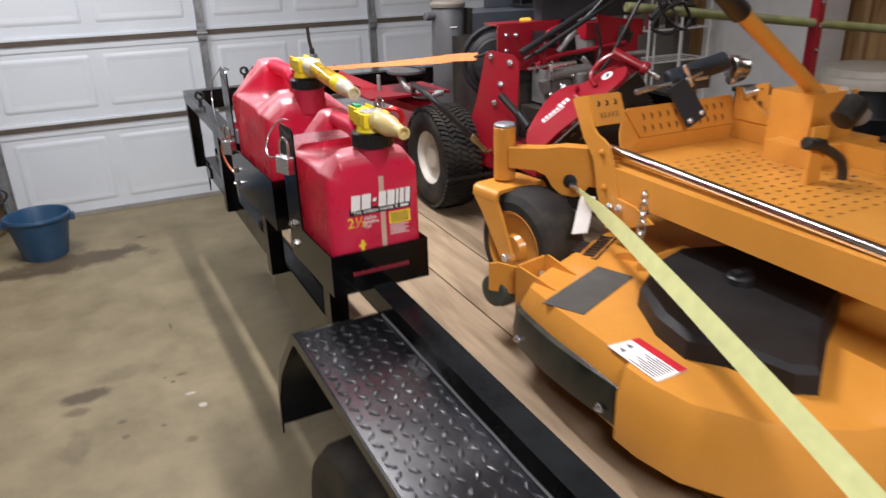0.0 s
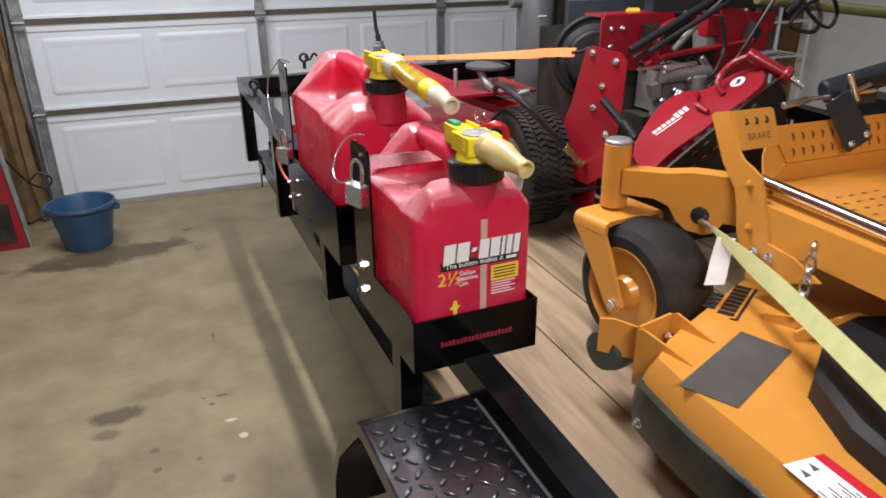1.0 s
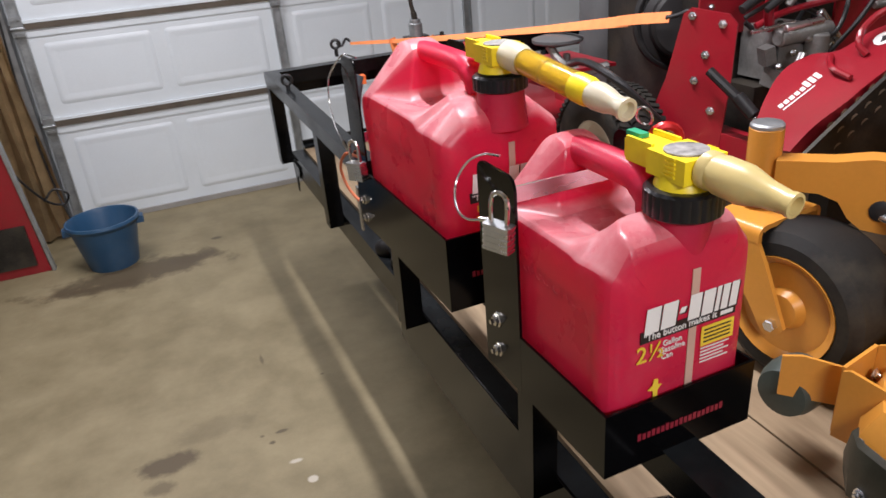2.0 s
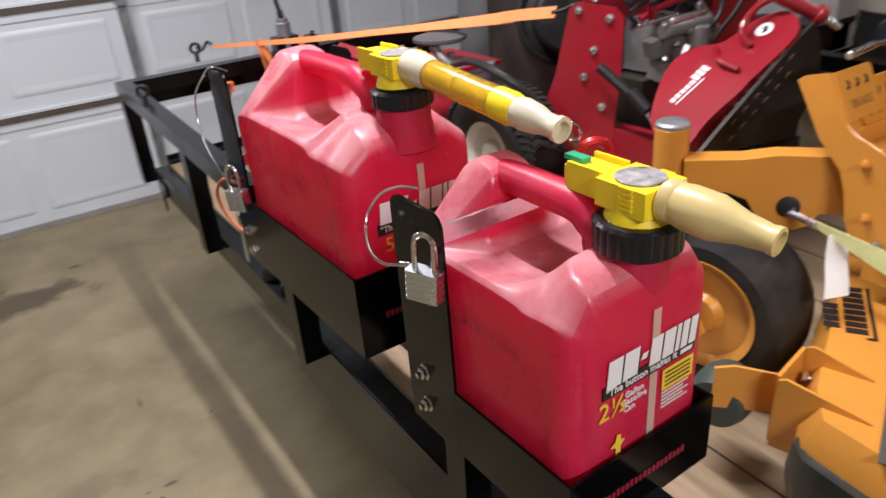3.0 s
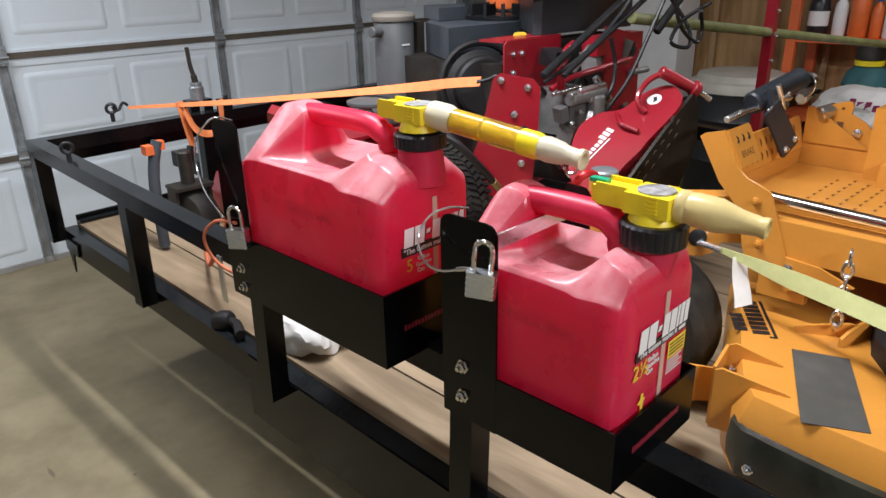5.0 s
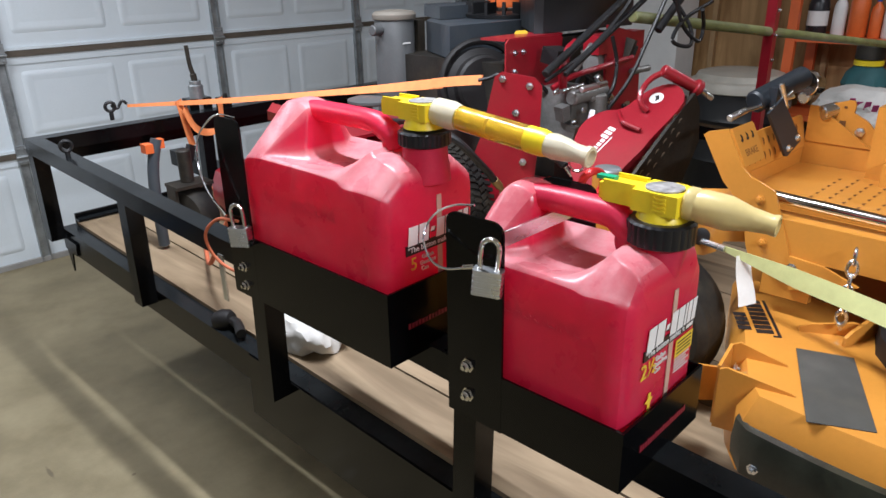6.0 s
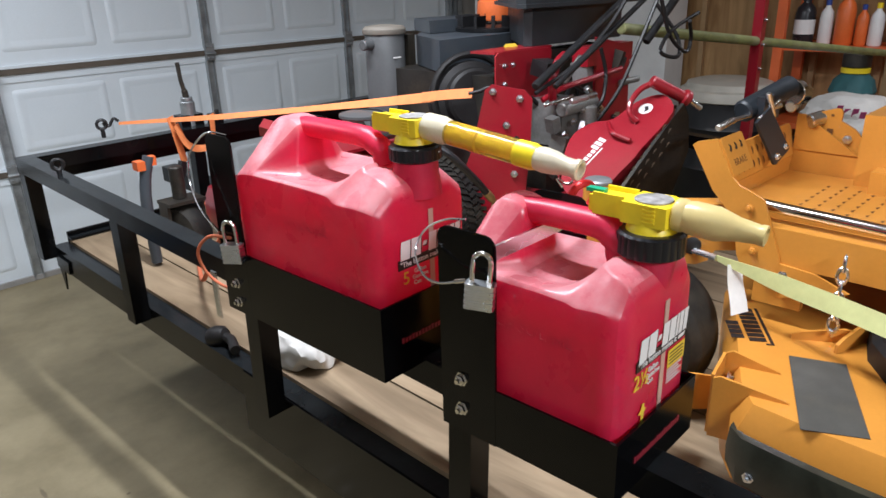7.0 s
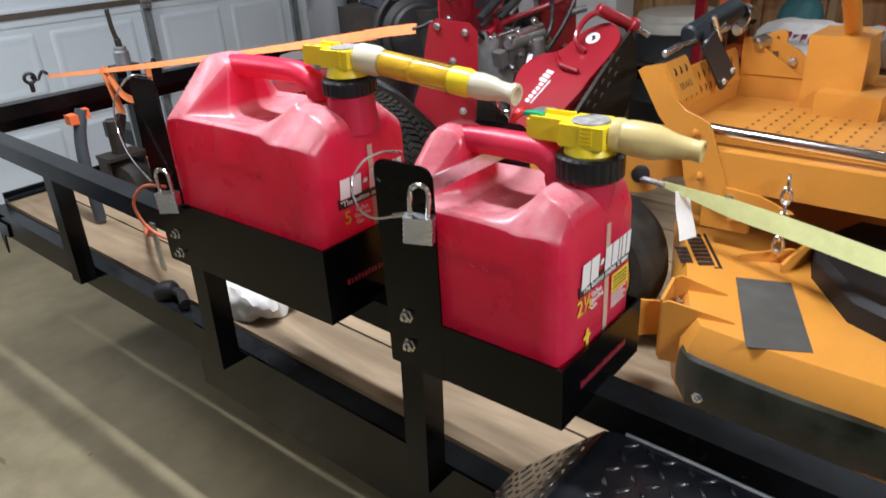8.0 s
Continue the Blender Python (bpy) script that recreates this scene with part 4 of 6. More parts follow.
padlock(R_S @ pose(-0.017, -0.056, 1.216, 4, 0, 27) @ Matrix.Scale(0.95, 4), "laminated steel padlock on the small rack plate")
padlock(R_B @ pose(-0.02, -0.031, 1.13, -3, 0, 27) @ Matrix.Scale(1.0, 4), "laminated steel padlock on the large rack plate")

for m, y, z, x1, yl in ((R_S, -0.0575, 1.2095, 0.222, -0.02), (R_B, 0.02, 1.118, 0.25, 0.01)):
    o = m @ Vector((0.1, y, z))
    ob = thing("locking_bar", o.x, o.y, o.z, "flat bare steel bar locked across the fuel can", "locking bar", "locking bars")
    bm = B((box, 0.0045, x1, y - 0.002, y + 0.002, z - 0.0105, z + 0.0105))
    bm.transform(m @ Matrix.Translation((0, 0, 0)))
    part("bar", bm, STEEL, ob, bevel=0.001)
    bm = bmesh.new(); ring(bm, m @ Vector((x1 + 0.006, yl, z + 0.05)), (1, 0.3, 0.2), 0.013, 0.0022)
    part("ring", bm, CHROME, ob)

# wire lanyards
for m, pts in ((R_S, ((-0.02, -0.03, 1.172), (-0.033, 0.01, 1.162), (-0.034, 0.04, 1.17), (-0.022, 0.062, 1.195), (-0.006, 0.056, 1.222), (0.006, 0.03, 1.238), (0.015, 0.0, 1.242))),
               (R_B, ((-0.02, 0.01, 1.1), (-0.028, 0.05, 1.14), (-0.028, 0.075, 1.19), (-0.02, 0.08, 1.24), (0.0, 0.065, 1.275), (0.005, 0.03, 1.29), (0.02, 0.0, 1.285)))):
    o = m @ Vector(pts[0])
    ob = thing("wire_lanyard", o.x, o.y, o.z, "thin braided steel wire lanyard looped through the lock", "cable", "lanyards")
    bm = bmesh.new(); tube(bm, pts, 0.0017, 6, 6); bm.transform(m)
    part("wire", bm, STEEL, ob)
    bm = B((rod, m @ Vector(pts[0]), m @ Vector(pts[0]).lerp(Vector(pts[1]), 0.4), 0.0036))
    part("crimp", bm, CHROME, ob)

# ---------------------------------------------------------------- orange mower
mower = thing("orange_mower", 1.2, 0.9, 0.6, "orange commercial riding mower strapped to the trailer deck", "lawn mower")


def op(name, bm, material=ORANGE, label="", bevel=0.003, parent=None, **k):
    return part(name, bm, material, parent or mower, label, bevel=bevel, **k)


def shell(bm, outline, levels):
    """A pressed shell: the outline at several heights, pushed inwards by an inset."""
    c = Vector((sum(p[0] for p in outline) / len(outline), sum(p[1] for p in outline) / len(outline)))
    rings = []
    for z, inset in levels:
        r = []
        for x, y in outline:
            d = Vector((x, y)) - c
            q = c + d * (1 - inset / d.length)
            r.append(bm.verts.new((q.x, q.y, z)))
        rings.append(r)
    for a, b in zip(rings, rings[1:]):
        for i in range(len(a)):
            j = (i + 1) % len(a)
            bm.faces.new((a[i], a[j], b[j], b[i]))
    bm.faces.new(rings[-1])
    bm.faces.new(rings[0][::-1])


deck_line = [(0.445, 0.968), (0.468, 0.982), (0.470, 1.25), (0.482, 1.385), (0.545, 1.435), (0.61, 1.468), (0.764, 1.54), (0.90, 1.60), (1.03, 1.655), (1.40, 1.66), (1.72, 1.5), (1.80, 1.2), (1.80, 0.7), (1.6, 0.52), (1.0, 0.55), (0.76, 0.585), (0.67, 0.61), (0.60, 0.65), (0.53, 0.715), (0.468, 0.81), (0.447, 0.9)]
bm = bmesh.new(); shell(bm, deck_line, ((0.66, 0.0), (0.770, 0.0), (0.818, 0.024)))
cut = op("cutting_deck", bm, ORANGE, "orange pressed-steel cutting deck", 0.004)
bm = bmesh.new(); plate(bm, [(0.478, 1.282), (0.526, 1.188), (0.754, 1.293), (0.717, 1.388)], 0.0015, Matrix.Translation((0, 0, 0.8183)))
op("step_pad", bm, DARK_PAD, "dark grey rough step pad", 0.001, cut)
lab = op("warning_label", B((plate, [(0.482, 0.902), (0.561, 0.906), (0.562, 1.046), (0.485, 1.051)], 0.0012, Matrix.Translation((0, 0, 0.8192)))), PRINT_WHITE, "white and red warning label", 0, cut, smooth=False)
bm = B((plate, [(0.541, 0.906), (0.561, 0.906), (0.562, 1.046), (0.543, 1.047)], 0.0006, Matrix.Translation((0, 0, 0.8205))))
op("label_header", bm, PRINT_RED, "", 0, cut, smooth=False)
bm = bmesh.new()
for i in range(8):
    y1 = 0.99 - 0.012 * (i * 5 % 3)
    plate(bm, [(0.488 + i * 0.0065, 0.915), (0.4902 + i * 0.0065, 0.915), (0.4902 + i * 0.0065, y1), (0.488 + i * 0.0065, y1)], 0.0005, Matrix.Translation((0, 0, 0.8205)))
for cx, cy in ((0.5, 1.025), (0.522, 1.03)):
    plate(bm, [(cx - 0.006, cy - 0.008), (cx + 0.006, cy - 0.008), (cx + 0.002, cy + 0.009)], 0.0005, Matrix.Translation((0, 0, 0.8205)))
op("label_print", bm, GREY_PLASTIC, "unreadable printed lines", 0, cut, smooth=False)

bm = bmesh.new()
ys = [1.40 - 0.414 * i / 14 for i in range(15)]
prof = [(y, 0.462 - 0.014 * math.sin((1.40 - y) / 0.42 * 3.14) + (0.02 if y > 1.38 else 0)) for y in ys]
rr = []
for y, x in prof:
    f = (1.40 - y) / 0.42
    top = 0.766 - 0.006 * f
    bot = 0.674 + (0.02 if f < 0.05 else 0.0)
    rr.append([bm.verts.new(v) for v in ((x, y, bot), (x - 0.006, y, (bot + top) / 2), (x + 0.004, y, top), (x + 0.018, y, top + 0.002), (x + 0.014, y, bot))])
for a, b in zip(rr, rr[1:]):
    for i in range(5):
        bm.faces.new((a[i], a[(i + 1) % 5], b[(i + 1) % 5], b[i]))
bm.faces.new(rr[0]); bm.faces.new(rr[-1][::-1])
op("rubber_flap", bm, FLAP, "scuffed black rubber discharge flap", 0.002, cut)
for x, y in ((0.452, 1.345), (0.449, 1.02)):
    bm = bmesh.new(); bolt(bm, (x, y, 0.70), (-1, 0, 0), 0.008)
    op("flap_bolt", bm, STEEL, "", 0, cut)

# anti-scalp roller bracket at the deck's corner
# a folded pocket: two tapering walls on a floor, rounded where they meet, and the arm to the roller
P1, P2, P3, P4 = Vector((0.612, 1.47, 0)), Vector((0.515, 1.452, 0)), Vector((0.545, 1.325, 0)), Vector((0.64, 1.375, 0))
for a, b, top in ((P1, P4, 0.848), (P2, P3, 0.842)):
    n_ = (b - a).length
    op("pocket_wall", B((plate, [(0, 0.71), (n_, 0.71), (n_, 0.821), (n_ - 0.01, 0.824), (0.012, top), (0, top - 0.006)], 0.006, plane_at(a, b - a, (0, 0, 1)))), ORANGE, "", 0.002, cut)
n_ = (P2 - P1).length
op("pocket_wall", B((plate, [(0.004, 0.71), (n_ - 0.004, 0.71), (n_ - 0.004, 0.838), (0.004, 0.842)], 0.006, plane_at(P1, P2 - P1, (0, 0, 1)))), ORANGE, "", 0.003, cut)
op("pocket_floor", B((plate, [(P1.x, P1.y), (P2.x, P2.y), (P3.x - 0.02, P3.y), (P4.x, P4.y)], 0.006, Matrix.Translation((0, 0, 0.742)))), ORANGE, "", 0.001, cut)
bm = bmesh.new(); bolt(bm, (0.592, 1.456, 0.8), (0.2, -1, 0), 0.008, 0.005)
op("pocket_bolt", bm, STEEL, "", 0, cut)
op("roller_bracket", B((plate, [(0, 0.735), (0.115, 0.745), (0.115, 0.822), (0.085, 0.826), (0, 0.808)], 0.006, plane_at((0.566, 1.462, 0), (-0.75, 0.66, 0), (0, 0, 1)))), ORANGE, "orange steel roller arm", 0.002, cut)
# lugs that stand on the deck, with a blue-marked bolt
op("deck_lug", B((plate, [(0, 0), (0.125, 0), (0.122, 0.028), (0.1, 0.032), (0.02, 0.02), (0, 0.012)], 0.007, plane_at((0.80, 1.415, 0.817), (0.5, -0.86, 0), (0, 0, 1)))), ORANGE, "", 0.002, cut)
op("deck_lug", B((plate, [(0, 0), (0.14, 0), (0.14, 0.05), (0.12, 0.058), (0.02, 0.03), (0, 0.02)], 0.007, plane_at((0.79, 1.327, 0.817), (0.95, -0.3, 0), (0, 0, 1)))), ORANGE, "", 0.002, cut)
bm = bmesh.new(); bolt(bm, (0.84, 1.352, 0.835), (-0.86, -0.5, 0), 0.009, 0.008)
op("lug_bolt", bm, STEEL, "", 0, cut)
op("bolt_mark", B((rod, (0.846, 1.338, 0.829), (0.86, 1.318, 0.829), 0.006)), mat("blue_thread_paint", (0.03, 0.06, 0.35), 0.4), "blue paint mark", 0, cut)
bm = B((lathe, [(0.02, -0.045), (0.043, -0.04), (0.05, -0.02), (0.052, 0), (0.05, 0.02), (0.043, 0.04), (0.02, 0.045)], Matrix.Translation((0.535, 1.555, 0.735)) @ pose(0, 0, 0, 0, 90, 15), 26))
op("anti_scalp_roller", bm, mat("grey_green_roller", (0.05, 0.066, 0.058), 0.5, var=0.2), "grey-green plastic roller", 0, cut)

# block decal on the deck's front corner, underlined
dm = plane_at((0.888, 1.522, 0.8186), (-0.83, -0.55, 0), (0.55, -0.83, 0))
for i in range(8):
    op("decal_block", B((plate, [(0.002 + i * 0.0205, -0.046), (0.018 + i * 0.0205, -0.046), (0.018 + i * 0.0205, -0.012), (0.002 + i * 0.0205, -0.012)], 0.0008, dm)), PRINT_BLACK, "", 0, cut, smooth=False)
for i in range(4):
    op("decal_block", B((plate, [(0.07 + i * 0.021, -0.08), (0.087 + i * 0.021, -0.08), (0.087 + i * 0.021, -0.054), (0.07 + i * 0.021, -0.054)], 0.0008, dm)), PRINT_BLACK, "", 0, cut, smooth=False)
op("decal_line", B((plate, [(0.0, -0.006), (0.17, -0.006), (0.17, -0.016), (0.176, -0.016), (0.176, 0.0), (0.0, 0.0)], 0.0008, dm)), PRINT_BLACK, "", 0, cut, smooth=False)

# belt cover
cov = [(0.66, 1.17), (0.60, 1.04), (0.585, 0.94), (0.635, 0.876), (0.668, 0.756), (0.705, 0.732), (0.874, 0.845), (1.027, 0.931), (1.035, 1.25), (0.905, 1.30), (0.80, 1.27)]
bm = bmesh.new(); shell(bm, cov, ((0.8, 0.0), (0.858, 0.004), (0.870, 0.02)))
cv = op("belt_cover", bm, COVER_BLACK, "black plastic belt cover", 0.006)
op("cover_knob", B((lathe, [(0.03, 0.866), (0.03, 0.884), (0.024, 0.89)], Matrix.Translation((0.864, 1.069, 0)), 18), (box, 0.839, 0.889, 1.059, 1.079, 0.888, 0.9)), CAP_BLACK, "", 0.002, cv)

# caster: pivot, fork, wheel
PX, PY = 0.71, 1.848
op("pivot_tube", B((lathe, [(0.030, 0.94), (0.033, 0.943), (0.033, 1.098), (0.031, 1.1)], Matrix.Translation((PX, PY, 0)), 28)), ORANGE, "", 0)
op("pivot_cap", B((lathe, [(0.0325, 1.1005), (0.0325, 1.106), (0.029, 1.11)], Matrix.Translation((PX, PY, 0)), 28)), GALV, "grey metal pivot cap", 0)
FA = pose(PX + 0.004, PY, 0, 0, 0, 9)
bm = bmesh.new()
# strap of plate bent down at both sides, round at the bends
bend = [(s * (0.077 + 0.02 * math.sin(a)), 0.914 + 0.02 * math.cos(a)) for s, k in ((-1, 1), (1, -1)) for a in [1.5708 * (i if k < 0 else 5 - i) / 5 for i in range(6)]]
under = [(x * 0.89, z - 0.011 if abs(x) < 0.09 else z) for x, z in bend[::-1]]
plate(bm, [(-0.097, 0.9), *bend, (0.097, 0.9), (0.0863, 0.9), *under, (-0.0863, 0.9)], 0.112, FA @ plane_at((0, 0.038, 0), (1, 0, 0), (0, 0, 1)))
fork = op("caster_fork", bm, ORANGE, "orange steel caster fork", 0.0015)
for s in (-1, 1):
    leg = [(-0.074, 0.8995), (0.036, 0.8995), (-0.004, 0.855), (-0.105, 0.715), (-0.13, 0.715), (-0.15, 0.74), (-0.095, 0.86)]
    op("fork_leg", B((plate, leg, 0.01, FA @ plane_at((s * 0.0915 - 0.005, 0, 0), (0, 1, 0), (0, 0, 1)))), ORANGE, "", 0.002, fork)
wm = FA @ Matrix.Translation((0, -0.125, 0.766)) @ pose(0, 0, 0, 0, 90, 0)
bm = B((lathe, [(0.108, -0.064), (0.116, -0.076), (0.14, -0.075), (0.16, -0.06), (0.171, -0.025), (0.173, 0), (0.171, 0.025), (0.16, 0.06), (0.14, 0.075), (0.116, 0.076), (0.108, 0.064)], wm, 40, True))
cw = op("caster_wheel", bm, RUBBER, "dusty smooth black caster tyre", 0)
op("caster_hub", B((lathe, [(0.02, -0.078), (0.035, -0.078), (0.045, -0.06), (0.095, -0.062), (0.106, -0.074), (0.113, -0.0775), (0.114, 0.0), (0.113, 0.0775), (0.106, 0.074), (0.095, 0.062), (0.045, 0.06), (0.035, 0.078), (0.02, 0.078)], wm, 30)), ORANGE, "orange steel hub", 0, cw)
bm = bmesh.new(); rod(bm, FA @ Vector((-0.11, -0.125, 0.742)), FA @ Vector((0.11, -0.125, 0.742)), 0.013, None, 6)
op("axle_bolt", bm, STEEL, "", 0, fork)

# front arm and frame
arm = bmesh.new()
a0, a1 = Vector((0.735, 1.835, 0)), Vector((0.93, 1.60, 0))
am = plane_at((a0.x, a0.y, 0), (a1 - a0), (0, 0, 1))
n_ = (a1 - a0).length
plate(arm, [(0, 0.985), (0.08, 0.985), (0.115, 0.972), (0.135, 0.94), (0.16, 0.92), (0.2, 0.915), (0.225, 0.925), (0.24, 0.95), (n_, 0.95), (n_ + 0.02, 1.06), (0.16, 1.06), (0.1, 1.05), (0.04, 1.047), (0, 1.045)], 0.05, am)
af = op("front_arm", arm, ORANGE, "", 0.006)
bm = bmesh.new(); lathe(bm, [(0.0205, 0.0), (0.0205, 0.004), (0.012, 0.007)], am @ Matrix.Translation((0.188, 0.962, 0.0495)), 20)
op("tie_down_grommet", bm, CAP_BLACK, "", 0, af)
op("frame_tube", B((box, 0.842, 0.905, 0.2, 1.56, 0.955, 1.035)), ORANGE, "", 0.012)
op("frame_tube", B((box, 1.60, 1.66, 0.2, 1.6, 0.955, 1.035)), ORANGE, "", 0.012)
op("front_cross_tube", B((box, 0.91, 1.60, 1.50, 1.56, 0.94, 0.995)), ORANGE, "", 0.008)
op("grab_rod", B((rod, (0.876, 1.56, 1.071), (0.868, 0.55, 1.04), 0.0125)), CHROME, "polished steel rod along the footplate", 0)
g = B((plate, [(1.47, 0.96), (1.40, 0.955), (1.33, 0.93), (1.40, 0.90), (1.46, 0.885)], 0.007, plane_at((0.834, 0, 0), (0, 1, 0), (0, 0, 1))))
gs = op("gusset", g, ORANGE, "", 0.002)
for y, z in ((1.46, 0.935), (1.50, 0.93)):
    bm = bmesh.new(); bolt(bm, (0.834, y, z), (-1, 0, 0), 0.009, 0.006)
    op("gusset_bolt", bm, STEEL, "", 0, gs)
bm = bmesh.new()
plate(bm, [(0.845, 0), (0.865, 0.0), (0.865, 0.1), (0.84, 0.1)], 0.05, Matrix.Translation((0, 1.42, 0.86)))
op("hanger", bm, ORANGE, "", 0.003)

# tall side plate of the footplate, folded at its top into the brake pedal
sdm = plane_at((0.838, 0, 0), (0, 1, 0), (0, 0, 1))
spl = op("footplate_side", B((plate, [(1.69, 1.188), (1.68, 1.196), (1.637, 1.207), (1.598, 1.132), (1.575, 1.112), (1.55, 1.104), (1.52, 1.09), (1.475, 0.975), (1.455, 0.90), (1.55, 0.925), (1.565, 0.96), (1.575, 1.01), (1.588, 1.045), (1.635, 1.094)], 0.007, sdm)), ORANGE, "", 0.0025)
for y, z in ((1.548, 1.068), (1.53, 0.975)):
    bm = bmesh.new(); bolt(bm, (0.8375, y, z), (-1, 0, 0), 0.008, 0.005)
    op("side_bolt", bm, ORANGE, "", 0, spl)
fA, fB = Vector((0.846, 1.6375, 1.206)), Vector((0.846, 1.597, 1.127))
pm = plane_at(fB, (1, 0.03, 0.0), fA - fB)
bp_ = op("brake_pedal", B((plate, [(0, 0), (0.104, 0.0), (0.109, 0.006), (0.112, 0.08), (0.106, 0.087), (0, 0.088)], 0.006, pm)), ORANGE, "orange pedal plate folded from the side plate", 0.002)
for i in range(3):
    op("pedal_slot", B((plate, [(0, 0), (0.006, -0.003), (0.012, 0.0), (0.013, 0.01), (0.004, 0.015), (0.007, 0.006)], 0.0008, pm @ Matrix.Translation((0.02 + i * 0.029, 0.055, 0.0062)))), PRINT_BLACK, "", 0, bp_, smooth=False)
words("pedal_word", "BRAKE", 0.022, pm @ Matrix.Translation((0.056, 0.026, 0.0061)), SLOT_BROWN, bp_, 0.0002)

# footplate with raised louvres and the kick plate


def louvres(bm, m, nx, ny, dx, dy, r, skew=0.0, turn=0.0):
    """Rows of crescent slots; turn: degrees by which each crescent is turned in its plate."""
    for i in range(nx):
        for j in range(ny):
            x, y = i * dx + (j % 2) * dx * 0.5 + j * skew, j * dy
            n = 6
            v = [[bm.verts.new(m @ pose(x, y, 0.0005, 0, 0, turn) @ Vector((r * math.cos(3.14159 * k / n), r * h * math.sin(3.14159 * k / n), 0))) for k in range(n + 1)] for h in (0.9, 0.25)]
            for k in range(n):
                bm.faces.new((v[0][k], v[0][k + 1], v[1][k + 1], v[1][k]))


fp = op("footplate", B((box, 0.915, 1.462, 0.75, 1.69, 0.995, 1.003)), ORANGE, "", 0.002)
bm = bmesh.new(); louvres(bm, Matrix.Translation((0.985, 1.02, 1.0035)), 10, 15, 0.04, 0.037, 0.0095)
op("louvre_slot", bm, SLOT_BROWN, "", 0, fp, smooth=False)["kind"] = "stuff"
kb = plane_at((0.92, 1.692, 1.003), (1, 0, 0), (0, -0.008, 0.09))
op("kick_band", B((plate, [(0.1, 0), (0.541, 0), (0.541, 0.045), (0.16, 0.045)], 0.005, kb)), ORANGE, "", 0.0015, fp)
km = plane_at((1.03, 1.688, 1.048), (1, 0, 0), (0, 0.022, 0.088))
kp = op("kick_plate", B((plate, [(0.055, 0), (0.445, 0), (0.44, 0.08), (0.43, 0.09), (0.02, 0.092), (0.008, 0.084)], 0.006, km)), ORANGE, "slotted orange kick plate", 0.002)
bm = bmesh.new(); louvres(bm, km @ Matrix.Translation((0.068, 0.024, 0.0065)), 11, 2, 0.0315, 0.036, 0.0115, -0.016, -75)
op("louvre_slot", bm, SLOT_BROWN, "", 0, kp, smooth=False)["kind"] = "stuff"
bm = bmesh.new()
lo_, hi_ = ([bm.verts.new(Vector(p) + Vector((0, d, 0))) for p in ((1.0, 1.66, 1.004), (1.09, 1.688, 1.045), (1.043, 1.712, 1.134), (1.012, 1.69, 1.07))] for d in (0.0, 0.005))
bm.faces.new(lo_); bm.faces.new(hi_[::-1])
for k in range(4):
    bm.faces.new((lo_[k - 1], hi_[k - 1], hi_[k], lo_[k]))
op("kick_wing", bm, ORANGE, "", 0.0, fp)
op("platform_side", B((box, 0.91, 0.917, 0.75, 1.6, 1.003, 1.05)), ORANGE, "", 0.002, fp)
op("platform_side", B((box, 1.464, 1.471, 0.75, 1.69, 0.99, 1.065)), ORANGE, "", 0.002, fp)

# height adjuster with its black bracket and clear cup
abm = plane_at((1.243, 1.655, 1.066), (0.86, -0.11, 0.48), (-0.055, 0.037, 0.105))
ab = op("adjuster_bracket", B((plate, [(0, 0), (0.066, 0), (0.07, 0.006), (0.066, 0.135), (0.0, 0.135), (-0.004, 0.006)], 0.008, abm)), ADJ_BLACK, "dark steel bracket", 0.002)
for x in (0.014, 0.058):
    bm = bmesh.new(); bolt(bm, abm @ Vector((x, 0.016, 0.0085)), abm.to_3x3() @ Vector((0, 0, 1)), 0.007, 0.005)
    op("bracket_bolt", bm, STEEL, "", 0, ab)
adj = op("adjuster_cylinder", B((rod, (1.235, 1.75, 1.196), (1.42, 1.70, 1.247), 0.03), (box, 1.25, 1.36, 1.70, 1.72, 1.17, 1.235)), ADJ_BLACK, "dark slate metal cylinder", 0.003)
op("adjuster_ring", B((rod, (1.44, 1.70, 1.225), (1.462, 1.696, 1.225), 0.036), (rod, (1.464, 1.695, 1.222), (1.495, 1.69, 1.217), 0.03)), CHROME, "ribbed bright rings", 0, adj)
for a, b, r in (((1.12, 1.76, 1.17), (1.19, 1.75, 1.182), 0.009), ((1.18, 1.75, 1.182), (1.34, 1.69, 1.205), 0.006), ((1.24, 1.69, 1.25), (1.27, 1.68, 1.185), 0.007), ((1.2, 1.69, 1.19), (1.31, 1.685, 1.222), 0.005), ((1.44, 1.7, 1.185), (1.5, 1.7, 1.195), 0.016)):
    op("adjuster_pin", B((rod, a, b, r)), STEEL, "", 0, adj)

# hinge plate and pin on the far side
sp = op("side_plate", B((plate, [(1.66, 1.06), (1.69, 1.138), (1.686, 1.155), (1.592, 1.187), (1.578, 1.186), (1.573, 1.176), (1.574, 1.154), (1.537, 1.135), (1.484, 1.079), (1.44, 1.05), (1.20, 1.045), (1.20, 0.98), (1.64, 0.98)], 0.008, plane_at((1.475, 0, 0), (0, 1, 0), (0, 0, 1)))), ORANGE, "", 0.002)
op("hinge_pin", B((rod, (1.455, 1.65, 1.148), (1.495, 1.622, 1.158), 0.021)), STEEL, "", 0, sp)
bm = bmesh.new(); bolt(bm, (1.4745, 1.552, 1.106), (-1, 0, 0), 0.01)
op("plate_bolt", bm, STEEL, "", 0, sp)
op("square_hole", B((box, 1.4735, 1.4745, 1.591, 1.607, 1.115, 1.131), (box, 1.4735, 1.4745, 1.594, 1.601, 1.165, 1.171)), SLOT_BROWN, "", 0, sp, smooth=False)
